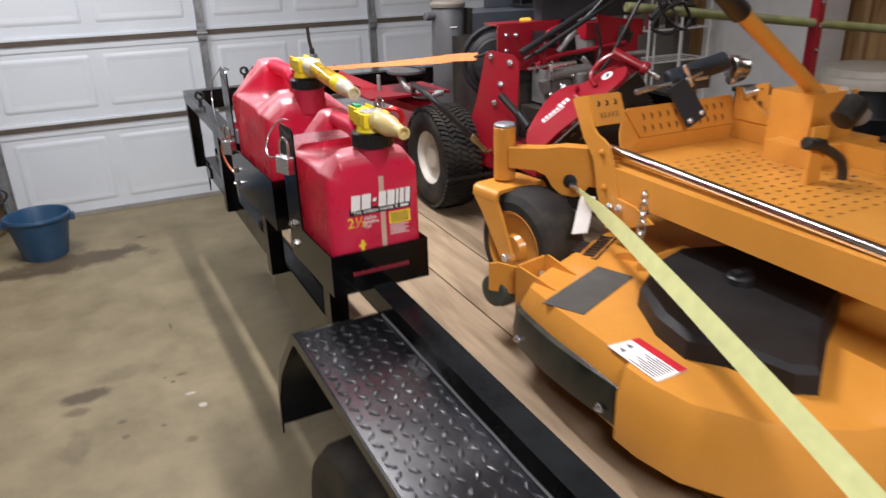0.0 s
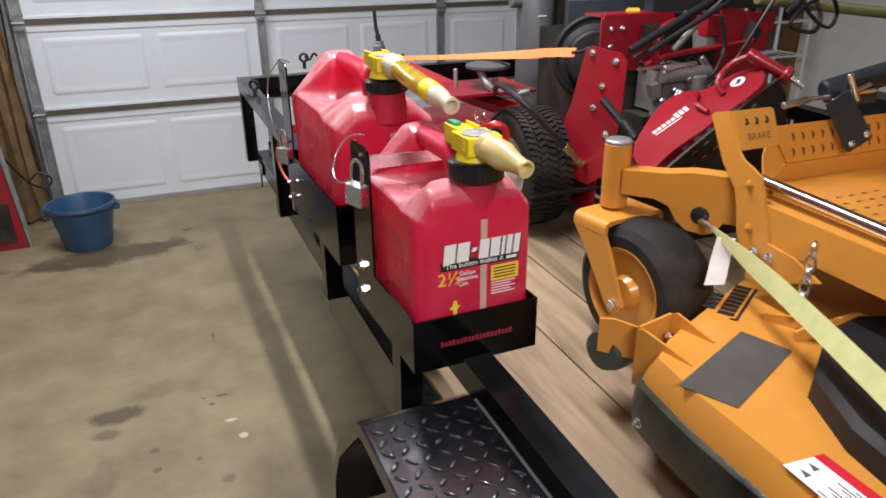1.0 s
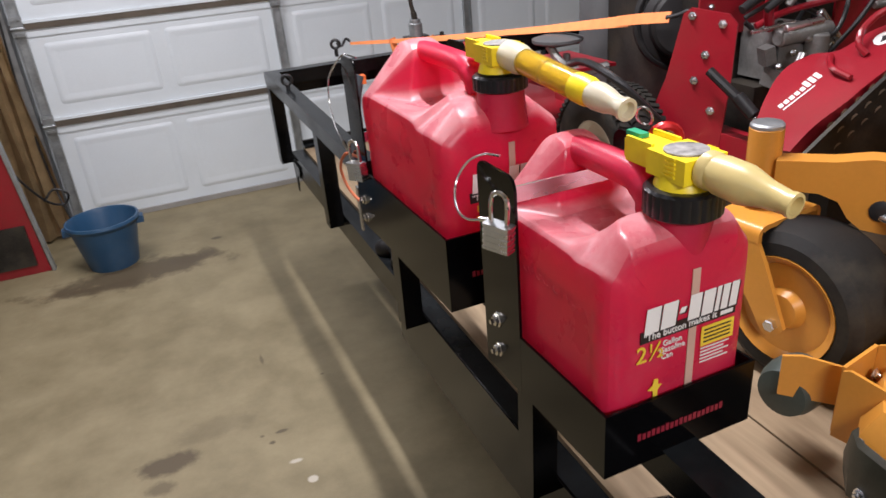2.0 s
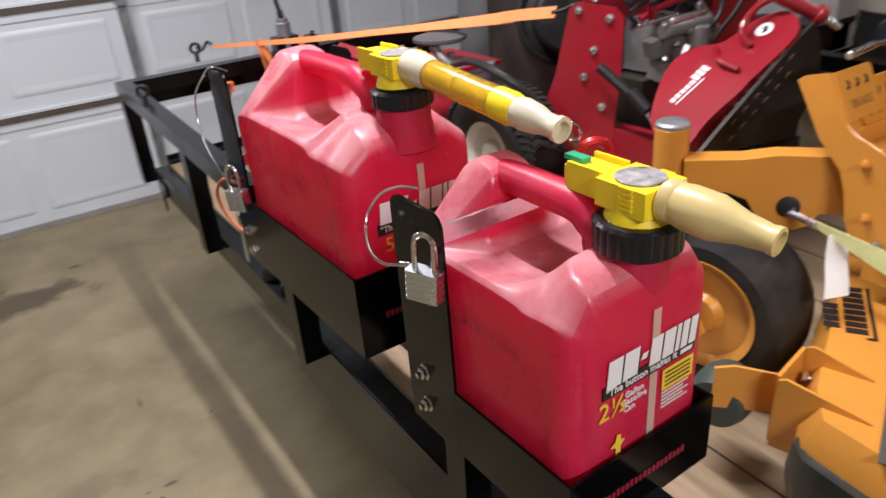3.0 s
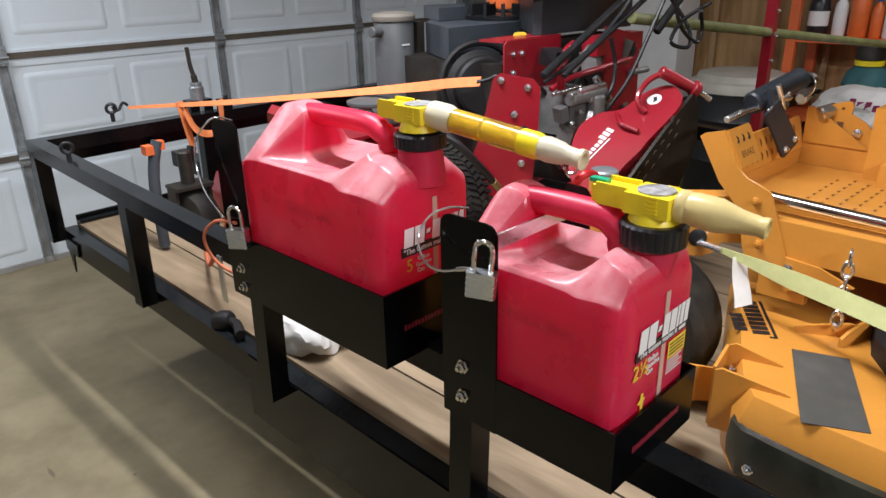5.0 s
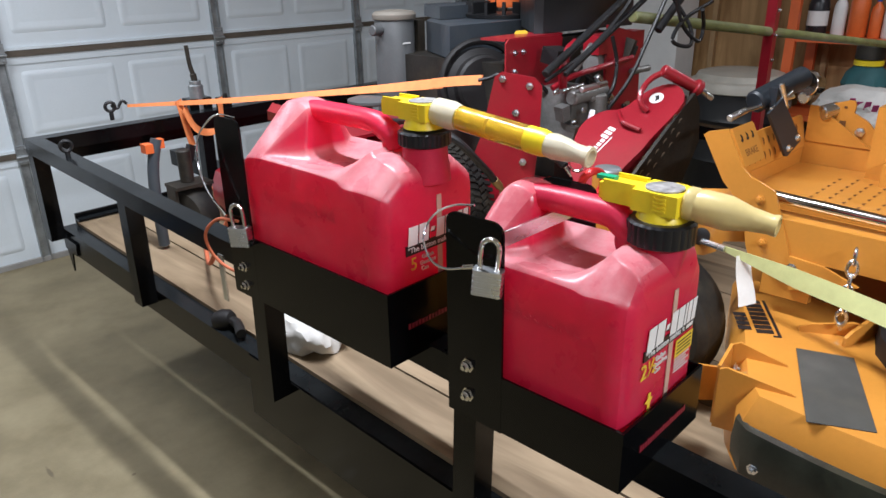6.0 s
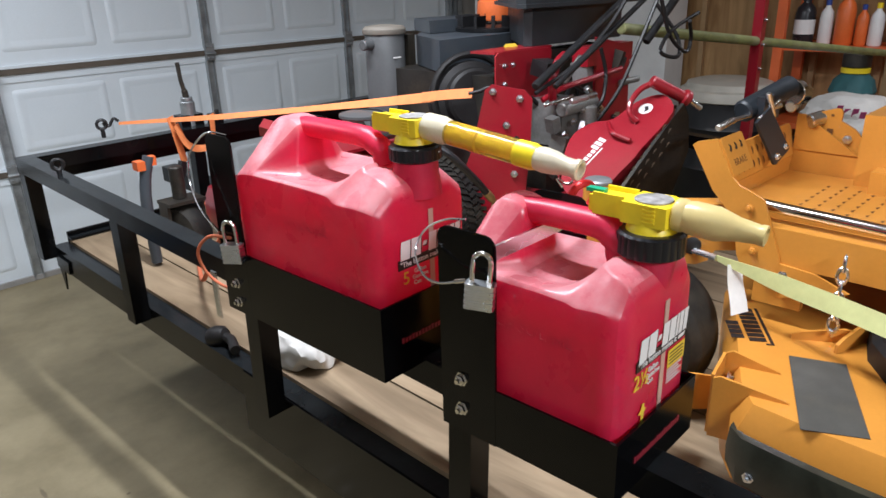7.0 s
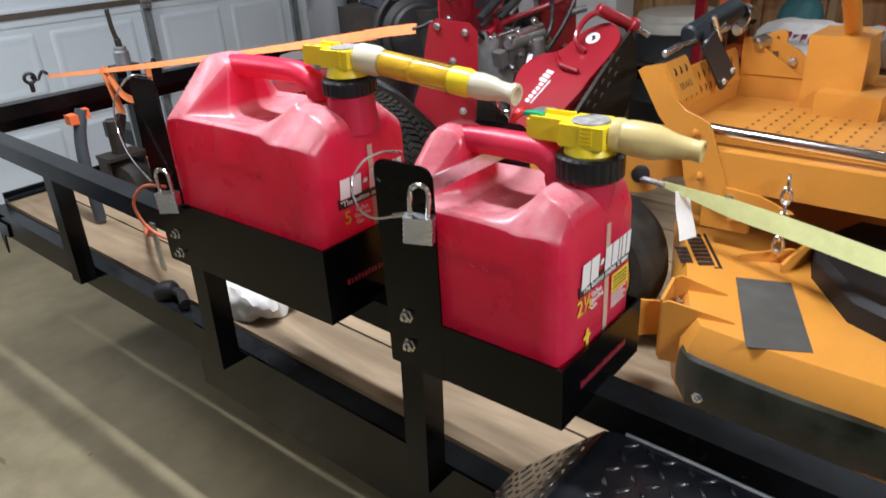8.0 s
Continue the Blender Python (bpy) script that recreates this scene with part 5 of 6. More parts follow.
op("side_gusset", B((plate, [(0, 0), (0.17, 0), (0.02, 0.1), (0, 0.1)], 0.006, plane_at((1.466, 1.684, 1.066), (0, -1, 0), (0, 0, 1)))), ORANGE, "", 0.002, sp)

# seat tower and lift lever
tw = op("seat_tower", B((box, 1.40, 1.58, 1.36, 1.5, 1.0, 1.19), (box, 1.34, 1.62, 1.30, 1.45, 1.0, 1.06)), ORANGE, "", 0.012)
op("lift_lever", B((tube, [(1.50, 1.42, 1.17), (1.32, 1.40, 1.285), (1.10, 1.39, 1.43)], 0.021, 12, 5)), ORANGE, "orange lift lever", 0, tw)
op("lever_grip", B((rod, (1.12, 1.39, 1.415), (1.0, 1.38, 1.50), 0.027)), CAP_BLACK, "black rubber lever grip", 0, tw)
op("lever_collar", B((rod, (1.53, 1.38, 1.18), (1.62, 1.36, 1.10), 0.03)), TAN, "", 0, tw)
bm = B((rod, (1.18, 1.2, 1.12), (1.25, 1.2, 1.105), 0.016), (rod, (1.3, 1.2, 1.16), (1.36, 1.21, 1.2), 0.032), (tube, [(1.24, 1.2, 1.105), (1.33, 1.2, 1.05), (1.36, 1.2, 0.95), (1.45, 1.2, 0.9)], 0.013, 10, 5), (rod, (1.38, 1.2, 0.99), (1.5, 1.2, 0.975), 0.016))
op("control_linkage", bm, DARK_METAL, "", 0, tw)
op("linkage_arm", B((plate, [(0, 0), (0.05, 0), (0.055, 0.2), (0.0, 0.2)], 0.01, plane_at((1.22, 1.22, 0.95), (1, 0, 0), (0.1, 0, 1)))), ORANGE, "", 0.003, tw)

# chain
chain = thing("lift_chain", 0.81, 1.343, 0.86, "short hanging length of zinc chain on the mower frame", "chain")
for i in range(6):
    bm = bmesh.new(); ring(bm, (0, 0, 0), (1, 0.3, 0) if i % 2 else (0.3, -1, 0), 0.0095, 0.0035, 14, 7)
    bm.transform(Matrix.Translation((0.816 - 0.001 * i, 1.343, 1.0 - i * 0.0265)) @ Matrix.Diagonal((1, 1, 1.65, 1)))
    part("link", bm, STEEL, chain)

# ---------------------------------------------------------------- tie-down straps
strap = thing("yellow_strap", 0.83, 1.7, 0.6, "yellow-green ratchet strap stretched from the mower frame", "tie-down strap")
part("webbing", B((ribbon, [(0.803, 1.595, 0.9525), (0.75, 1.44, 0.953), (0.677, 1.229, 0.955), (0.507, 0.744, 0.945), (0.338, 0.258, 0.92), (0.155, -0.25, 0.868)], 0.038, 0.0025, [(0.05, 0.3, 0.9), (0.2, 0.0, 0.95), (0.5, -0.2, 0.85), (0.58, -0.2, 0.78), (0.58, -0.2, 0.78)], 8, 0.35, 0.22)), STRAP_YELLOW, strap)
bm = bmesh.new(); tube(bm, [(0.85, 1.725, 0.965), (0.835, 1.705, 0.958), (0.822, 1.68, 0.95), (0.812, 1.625, 0.951), (0.802, 1.592, 0.952)], 0.0075, 10, 5)
part("hook", bm, STEEL, strap, "bright steel hook")
part("paper_tag", B((ribbon, [(0.80, 1.55, 0.95), (0.778, 1.535, 0.915), (0.755, 1.515, 0.885), (0.742, 1.505, 0.866)], 0.042, 0.001, [(0.93, -0.35, -0.1), (0.85, -0.5, 0.1)])), PAPER, strap, "creased white paper tag")

ostrap = thing("orange_strap", 0.6, 3.4, 0.64, "orange ratchet strap from the front rail hook to the red mower", "tie-down strap")
part("webbing", B((ribbon, [(0.385, 3.77, 1.07), (0.53, 3.6, 1.08), (0.62, 3.33, 1.11), (0.79, 2.87, 1.168), (0.90, 2.57, 1.208)], 0.032, 0.002, [(0.1, 0.1, 1), (0.3, 0.2, 0.9), (0.6, 0.2, 0.5), (0.3, 0.1, 0.9)], 8, 0.35, 0.95)), STRAP_ORANGE, ostrap)
part("sewn_end", B((ribbon, [(0.885, 2.61, 1.2045), (0.915, 2.53, 1.2155), (0.945, 2.45, 1.2235)], 0.03, 0.0045, [(0.3, 0.1, 0.9), (0.35, 0.1, 0.85)])), STRAP_ORANGE, ostrap)
part("loose_tail", B((ribbon, [(0.52, 3.62, 1.09), (0.53, 3.62, 1.04), (0.545, 3.63, 0.97), (0.56, 3.64, 0.905)], 0.032, 0.002, [(0.9, 0.3, 0.2), (0.9, 0.3, 0.1)])), STRAP_ORANGE, ostrap)
part("loose_tail", B((ribbon, [(0.53, 3.60, 1.06), (0.56, 3.6, 0.985), (0.61, 3.6, 0.955), (0.67, 3.6, 0.97), (0.68, 3.6, 1.08)], 0.028, 0.002, [(0.9, 0.3, 0.5), (0.3, 0.3, 0.9), (0.9, 0.3, 0.2)])), STRAP_ORANGE, ostrap)
part("buckle", B((box, -0.016, 0.016, -0.01, 0.01, -0.03, 0.03, pose(0.535, 3.62, 0.885, 0, 25, 20))), CAP_BLACK, ostrap, bevel=0.004)
bm = bmesh.new()
tube(bm, [(0.385, 3.77, 1.078), (0.372, 3.775, 1.09), (0.36, 3.777, 1.078), (0.352, 3.777, 1.066), (0.338, 3.777, 1.066), (0.33, 3.777, 1.08)], 0.0055, 10, 6)
part("s_hook", bm, CAP_BLACK, ostrap, "black wire S-hook")
part("end_hook", B((tube, [(0.94, 2.46, 1.222), (0.958, 2.43, 1.23), (0.972, 2.41, 1.24), (0.975, 2.4, 1.222)], 0.006, 10, 6)), CAP_BLACK, ostrap)
for p in ((0.322, 3.772, 1.075), (0.05, 3.45, 1.025)):
    ob = thing("eye_bolt", p[0], p[1], 1.0, "black forged eye bolt on the trailer rail", "eye bolt", "eye bolts")
    bm = bmesh.new(); ring(bm, p, (0.2, 1, 0), 0.017, 0.006); rod(bm, (p[0], p[1], p[2] - 0.05), (p[0], p[1], p[2] - 0.015), 0.008)
    part("eye", bm, CAP_BLACK, ob)

# jack handle that stands at the front rail
jack = thing("tongue_jack", *(T @ Vector((0.69, 0.03, DECK))), "grey steel trailer tongue jack with crank rod", "jack")
p0 = T @ Vector((0.69, 0.03, 0))
part("jack_tube", B((rod, (p0.x, p0.y, 0.7), (p0.x, p0.y, 1.105), 0.03), (rod, (p0.x, p0.y, 1.105), (p0.x, p0.y, 1.12), 0.024)), GALV, jack)
part("crank_rod", B((rod, (p0.x, p0.y, 1.119), (p0.x - 0.004, p0.y, 1.15), 0.013), (tube, [(p0.x - 0.004, p0.y, 1.148), (p0.x - 0.012, p0.y, 1.19), (p0.x - 0.016, p0.y, 1.262)], 0.009, 10, 4)), DARK_METAL, jack, "greasy dark crank rod")
part("jack_bracket", B((box, p0.x - 0.05, p0.x + 0.05, p0.y - 0.028, p0.y + 0.036, 0.99, 1.05)), BLACK_PAINT, jack, "black welded bracket", bevel=0.004)

# deck planks
b0 = [(0.1055, 0.2585)] + [(0.2655 + i * 0.1975, 0.2655 + i * 0.1975 + 0.191) for i in range(9)]
meshes = {}
for x0, x1 in b0:
    x1 = min(x1, TW - 0.1055)
    w = round(x1 - x0, 3)
    if w not in meshes:
        bm = B((box, -w / 2, w / 2, -TL / 2 + 0.04, TL / 2 - 0.04, -0.038, 0.0)); soften(bm, 0.004, 1)
        meshes[w] = shared("deck_board", bm, BOARD)
    piece("deck_board", meshes[w], T @ Matrix.Translation(((x0 + x1) / 2, -TL / 2, DECK + random.uniform(-0.002, 0.001))), trailer)

# ---------------------------------------------------------------- red mower
rmow = thing("red_mower", 1.3, 2.6, 0.6, "red commercial stand-on mower with black tank and exposed engine", "lawn mower")


def rp_(name, bm, material=RED, label="", bevel=0.003, parent=None, **k):
    return part(name, bm, material, parent or rmow, label, bevel=bevel, **k)


def big_tyre(c, r, w, name="drive_wheel"):
    wm = Matrix.Translation(c) @ pose(0, 0, 0, 0, 90, 0)
    h = w / 2
    wh = rp_(name, B((lathe, [(r * 0.52, -h * 0.8), (r * 0.66, -h), (r * 0.86, -h * 0.98), (r * 0.95, -h * 0.82), (r * 0.975, -h * 0.4), (r * 0.98, 0), (r * 0.975, h * 0.4), (r * 0.95, h * 0.82), (r * 0.86, h * 0.98), (r * 0.66, h), (r * 0.52, h * 0.8)], wm, 44, True)), RUBBER, "ribbed black turf tyre", 0)
    bm = bmesh.new()
    n = 58
    for i in range(n):
        a = 6.28318531 * i / n
        for j in range(5):
            lat = (-0.8 + j * 0.4) * h
            a2 = a + (0.07 if j % 2 else 0.0)
            rad = r * (0.97 if abs(lat) < 0.7 * h else 0.945)
            m = wm @ Matrix.Rotation(a2, 4, "Z") @ Matrix.Translation((rad, 0, lat)) @ Matrix.Rotation(0.35 if j % 2 else -0.35, 4, "X")
            box(bm, -0.004, r * 0.035, -0.0062, 0.0062, -h * 0.185, h * 0.185, m)
    t = rp_("tread", bm, RUBBER, "", 0, wh, smooth=False)
    t["kind"] = "stuff"
    rp_("wheel_disc", B((lathe, [(0.02, -h * 0.62), (r * 0.2, -h * 0.62), (r * 0.25, -h * 0.45), (r * 0.44, -h * 0.5), (r * 0.5, -h * 0.78), (r * 0.54, -h * 0.8), (r * 0.54, h * 0.8), (r * 0.5, h * 0.8)], wm, 32)), LID, "grey-white steel wheel disc", 0, wh)
    return wh


big_tyre((0.845, 2.57, 0.83), 0.205, 0.155)
big_tyre((1.72, 2.57, 0.83), 0.205, 0.155)
# frame plates facing the trailer's side
sd = plane_at((0.974, 2.397, 0.0), (0.5, -0.866, 0), (0, 0, 1))
side_out = [(-0.115, 0.88), (-0.105, 0.94), (-0.06, 1.06), (-0.02, 1.235), (0.0, 1.25), (0.1, 1.235), (0.122, 1.21), (0.118, 1.07), (0.1, 0.86), (0.02, 0.80), (-0.09, 0.82)]
s1 = rp_("frame_plate", B((plate, side_out, 0.008, sd)), RED, "", 0.002)
for x, z in ((0.004, 1.23), (0.085, 1.21), (0.045, 1.13), (0.02, 1.06), (0.07, 0.98)):
    bm = bmesh.new()
    bolt(bm, sd @ Vector((x, z, 0.009)), sd.to_3x3() @ Vector((0, 0, 1)), 0.009)
    rod(bm, sd @ Vector((x, z, 0.009)), sd @ Vector((x, z, -0.006)), 0.006)
    rp_("plate_bolt", bm, STEEL, "", 0, s1)
s2 = rp_("upper_plate", B((plate, [(1.012, 1.17), (1.29, 1.15), (1.29, 1.325), (1.28, 1.332), (1.024, 1.336), (1.012, 1.325)], 0.006, plane_at((0, 2.42, 0), (1, 0, 0), (0, 0, 1)))), RED, "", 0.002)
rp_("upper_top", B((box, 1.014, 1.3, 2.422, 2.52, 1.33, 1.337)), RED, "", 0.002, s2)
for x, z in ((1.05, 1.295), (1.09, 1.295), (1.05, 1.24), (1.2, 1.29)):
    bm = bmesh.new(); bolt(bm, (x, 2.4135, z), (0, -1, 0), 0.007)
    rp_("plate_bolt", bm, STEEL, "", 0, s2)
rp_("frame_rail", B((box, 1.02, 1.08, 2.15, 3.2, 0.82, 0.92), (box, 1.55, 1.61, 2.15, 3.2, 0.82, 0.92), (box, 1.05, 1.6, 2.2, 2.26, 0.8, 0.9)), RED, "", 0.006)
rp_("wheel_motor", B((box, 0.98, 1.06, 2.46, 2.7, 0.74, 0.92), (rod, (0.94, 2.58, 0.825), (1.05, 2.58, 0.825), 0.06)), DARK_METAL, "", 0.005)
rp_("side_shield", B((plate, [(2.36, 0.70), (2.52, 0.70), (2.48, 1.02), (2.36, 1.05)], 0.006, plane_at((0.995, 0, 0), (0, 1, 0), (0, 0, 1)))), RED, "", 0.002)
rp_("scraper_bar", B((box, 0.76, 1.02, 2.345, 2.352, 0.79, 0.80)), CAP_BLACK, "", 0.002)

hz_ = [(0.80, 2.74, 1.075), (0.71, 2.5, 1.13), (0.70, 2.34, 1.11), (0.78, 2.3, 1.02), (0.835, 2.3, 0.964)]
hh_ = rp_("hydraulic_hose", B((tube, hz_, 0.011, 10, 6)), CAP_BLACK, "black rubber hydraulic hose", 0)
rp_("hose_fitting", B((rod, (0.832, 2.3, 0.967), (0.858, 2.3, 0.941), 0.0125), (rod, (0.858, 2.3, 0.941), (0.89, 2.305, 0.908), 0.009), (rod, (0.885, 2.304, 0.913), (0.9, 2.31, 0.898), 0.0115, None, 6), (tube, [(0.9, 2.31, 0.898), (0.93, 2.35, 0.88), (1.0, 2.42, 0.87)], 0.007, 8, 4)), BRASS, "dull brass hose fitting", 0, hh_)

# mower deck in front of the wheels, with its arms
dk = [(0.50, 2.98), (0.48, 3.2), (0.55, 3.5), (0.9, 3.62), (1.5, 3.62), (1.8, 3.4), (1.8, 2.95), (0.7, 2.86)]
bm = bmesh.new(); shell(bm, dk, ((0.68, 0.0), (0.78, 0.0), (0.83, 0.02), (0.845, 0.05)))
rp_("cutting_deck", bm, RED, "red pressed-steel cutting deck", 0.006)
rp_("deck_arm", B((tube, [(0.60, 3.1, 1.10), (0.75, 2.9, 1.03), (0.93, 2.62, 0.97)], 0.03, 4, 3), (box, 0.60, 0.95, 2.70, 2.98, 1.055, 1.065)), RED, "", 0.003)
rp_("deck_linkage", B((rod, (0.70, 2.86, 1.065), (0.70, 2.86, 1.13), 0.008)), ALLOY, "", 0)
rp_("deck_linkage", B((rod, (0.82, 2.78, 1.065), (0.82, 2.78, 1.1), 0.012)), ALLOY, "", 0)
rp_("deck_linkage", B((tube, [(0.76, 2.78, 1.13), (0.78, 2.74, 1.08), (0.84, 2.72, 1.05), (0.92, 2.7, 1.06)], 0.014, 8, 5)), ALLOY, "", 0)
bm = bmesh.new(); lathe(bm, [(0.075, 1.135), (0.08, 1.14), (0.08, 1.148), (0.05, 1.156), (0.02, 1.158)], Matrix.Translation((0.80, 2.80, 0)), 24)
rp_("spindle_cap", bm, GREY_PLASTIC, "", 0)
bm = B((lathe, [(0.07, -0.05), (0.09, -0.045), (0.1, -0.02), (0.1, 0.02), (0.09, 0.045), (0.07, 0.05)], Matrix.Translation((0.42, 3.42, 0.71)) @ pose(0, 0, 0, 0, 90, 20), 24))
rp_("front_caster", bm, RUBBER, "", 0)
rp_("front_fork", B((box, 0.35, 0.49, 3.36, 3.46, 0.82, 0.832), (box, 0.35, 0.36, 3.38, 3.45, 0.7, 0.82), (box, 0.48, 0.49, 3.38, 3.45, 0.7, 0.82), (rod, (0.42, 3.42, 0.83), (0.42, 3.42, 0.95), 0.025)), DARK_METAL, "", 0.003)

# engine
en = rp_("engine_cover", B((plate, [(1.06, 2.70), (1.5, 2.68), (1.62, 2.78), (1.62, 3.02), (1.3, 3.04), (1.2, 2.96)], 0.105, Matrix.Translation((0, 0, 1.255)))), SLATE, "slate grey engine shroud", 0.014)
rp_("shroud_top", B((plate, [(1.24, 2.93), (1.5, 2.92), (1.6, 3.1), (1.36, 3.14)], 0.045, Matrix.Translation((0, 0, 1.362)))), SLATE, "", 0.01, en)
fs = rp_("fan_screen", B((lathe, [(0.15, 0), (0.155, 0.012), (0.14, 0.016)], Matrix.Translation((1.5, 2.84, 1.362)), 30)), CAP_BLACK, "", 0.001, en)
for i in range(14):
    rp_("screen_rib", B((box, -0.006, 0.006, 0.08, 0.15, 0.0, 0.055, Matrix.Translation((1.5, 2.84, 1.362)) @ Matrix.Rotation(6.283 * i / 14, 4, "Z"))), CAP_BLACK, "", 0.001, en)
bm = bmesh.new(); lathe(bm, [(0.085, 0), (0.09, 0.01), (0.085, 0.07), (0.05, 0.095), (0.03, 0.098)], Matrix.Translation((1.62, 2.92, 1.39)), 20)
rp_("debris_cap", bm, mat("bright_orange_plastic", (0.75, 0.16, 0.04), 0.45), "orange slotted cap", 0, en)
fl = Matrix.Translation((1.13, 2.62, 1.165)) @ pose(0, 0, 0, 80, 0, -28)
bm = B((lathe, [(0.03, 0.05), (0.09, 0.052), (0.1, 0.045), (0.105, 0.02), (0.125, 0.012), (0.13, -0.02), (0.13, -0.1), (0.1, -0.12)], fl, 36))
rp_("belt_pulley", bm, COVER_BLACK, "black round flywheel cover", 0, en)
bm = bmesh.new(); ring(bm, fl @ Vector((0.0, 0.01, 0.0)), fl.to_3x3() @ Vector((0, 0, 1)), 0.138, 0.012, 36, 8)
rp_("hose", bm, COVER_BLACK, "", 0, en)
rp_("fuel_tag", B((plate, rounded(-0.024, 0.024, -0.012, 0.012, 0.01), 0.003, plane_at((1.185, 2.5, 1.335), (0.95, -0.3, 0), (0, 0.3, 0.9)))), PRINT_YELLOW, "", 0, en)
rp_("crankcase", B((box, 1.1, 1.5, 2.5, 3.0, 0.92, 1.25)), DARK_METAL, "", 0.02, en)

# canister beside the engine
cn = rp_("air_cleaner", B((lathe, [(0.07, 0.93), (0.073, 0.94), (0.073, 1.365), (0.07, 1.37)], Matrix.Translation((1.115, 3.04, 0)), 30), (rod, (1.0, 3.03, 1.335), (1.05, 3.035, 1.335), 0.019)), GREY_PLASTIC, "grey plastic air cleaner canister", 0)
rp_("canister_lid", B((lathe, [(0.078, 1.368), (0.08, 1.372), (0.08, 1.385), (0.07, 1.395), (0.03, 1.4)], Matrix.Translation((1.115, 3.04, 0)), 30)), TAN, "taupe canister lid", 0, cn)
rp_("canister_bracket", B((box, 1.195, 1.23, 3.0, 3.08, 1.1, 1.36), (box, 1.19, 1.26, 2.98, 3.0, 1.18, 1.23)), DARK_METAL, "", 0.004, cn)
rp_("canister_mark", B((box, 1.09, 1.125, 2.9655, 2.968, 1.285, 1.290)), PRINT_WHITE, "", 0, cn, smooth=False)

# tank and control tower
rp_("fuel_tank", B((plate, [(1.2, 2.46), (1.22, 2.44), (1.66, 2.39), (1.69, 2.405), (1.95, 2.66), (1.93, 2.7), (1.5, 2.76), (1.46, 2.74)], 0.125, Matrix.Translation((0, 0, 1.338))), (plate, [(1.14, 2.44), (1.16, 2.42), (1.69, 2.355), (1.73, 2.37), (2.02, 2.66), (2.0, 2.72), (1.5, 2.80), (1.44, 2.77)], 0.19, Matrix.Translation((0, 0, 1.464))), (plate, [(1.13, 2.43), (1.15, 2.41), (1.7, 2.345), (1.74, 2.36), (2.03, 2.66), (2.01, 2.73), (1.5, 2.81), (1.43, 2.78)], 0.012, Matrix.Translation((0, 0, 1.456)))), mat("black_tank_plastic", (0.026, 0.03, 0.034), 0.42, var=0.2, bump=0.15), "black plastic fuel tank", 0.018)
rp_("tower_plate", B((plate, [(0, 0), (0.2, 0.0), (0.19, 0.26), (0.0, 0.3)], 0.008, plane_at((1.38, 2.31, 1.06), (1, -0.05, 0), (0, 0, 1)))), RED, "", 0.003)
rp_("tower_plate", B((box, 1.33, 1.6, 2.3, 2.36, 1.27, 1.33)), RED, "", 0.01)
bm = B((tube, [(1.12, 2.32, 1.19), (1.2, 2.3, 1.22), (1.35, 2.29, 1.235), (1.5, 2.28, 1.25)], 0.009, 10, 5), (tube, [(1.15, 2.3, 1.18), (1.13, 2.29, 1.24), (1.15, 2.29, 1.3), (1.2, 2.3, 1.32)], 0.013, 8, 5))
rp_("push_rod", bm, RED, "", 0)
eb = rp_("carburettor", B((box, 1.17, 1.30, 2.28, 2.42, 1.04, 1.18), (box, 1.24, 1.40, 2.3, 2.4, 1.07, 1.15), (rod, (1.15, 2.27, 1.16), (1.33, 2.27, 1.165), 0.022), (rod, (1.28, 2.26, 1.06), (1.28, 2.26, 1.16), 0.03)), ALLOY, "cast alloy engine parts", 0.008)
for a, b, r in (((1.05, 2.26, 1.19), (1.18, 2.25, 1.2), 0.006), ((1.14, 2.2, 1.07), (1.17, 2.2, 1.13), 0.011), ((1.10, 2.2, 1.2), (1.2, 2.18, 1.21), 0.009)):
    rp_("fitting", B((rod, a, b, r)), STEEL, "", 0, eb)
for i in range(5):
    bm = bmesh.new(); bolt(bm, (1.15 + i * 0.045, 2.255, 1.09 + 0.03 * (i % 3)), (0, -1, 0), 0.008)
    rp_("bolt", bm, STEEL, "", 0, eb)
rng = random.Random(11)
for i in range(26):
    cx, cy, cz = rng.uniform(1.14, 1.62), rng.uniform(2.26, 2.4), rng.uniform(0.98, 1.28)
    metal = (ALLOY, DARK_METAL, STEEL, ALLOY, CAP_BLACK)[i % 5]
    if i % 3 == 0:
        s = [rng.uniform(0.014, 0.04) for _ in range(3)]
        rp_("engine_casting", B((box, -s[0], s[0], -s[1], s[1], -s[2], s[2], pose(cx, cy, cz, rng.uniform(-20, 20), rng.uniform(-20, 20), rng.uniform(-40, 40)))), metal, "", 0.004, eb)
    elif i % 3 == 1:
        d = Vector((rng.uniform(-0.05, 0.05), rng.uniform(-0.03, 0.03), rng.uniform(-0.05, 0.05)))
        rp_("engine_pipe", B((rod, Vector((cx, cy, cz)) - d, Vector((cx, cy, cz)) + d, rng.uniform(0.008, 0.02))), metal, "", 0, eb)
    else:
        rp_("engine_hose", B((tube, [(cx, cy, cz), (cx + rng.uniform(0.02, 0.06), cy - 0.02, cz + rng.uniform(-0.05, 0.05)), (cx + rng.uniform(0.06, 0.12), cy, cz + rng.uniform(-0.08, 0.08))], 0.007, 7, 5)), CAP_BLACK, "", 0, eb)
rp_("engine_block", B((box, 1.12, 1.62, 2.43, 2.5, 0.9, 1.32), (box, 1.12, 1.42, 2.3, 2.42, 0.88, 1.03)), DARK_METAL, "", 0.01, eb)
bm = bmesh.new()
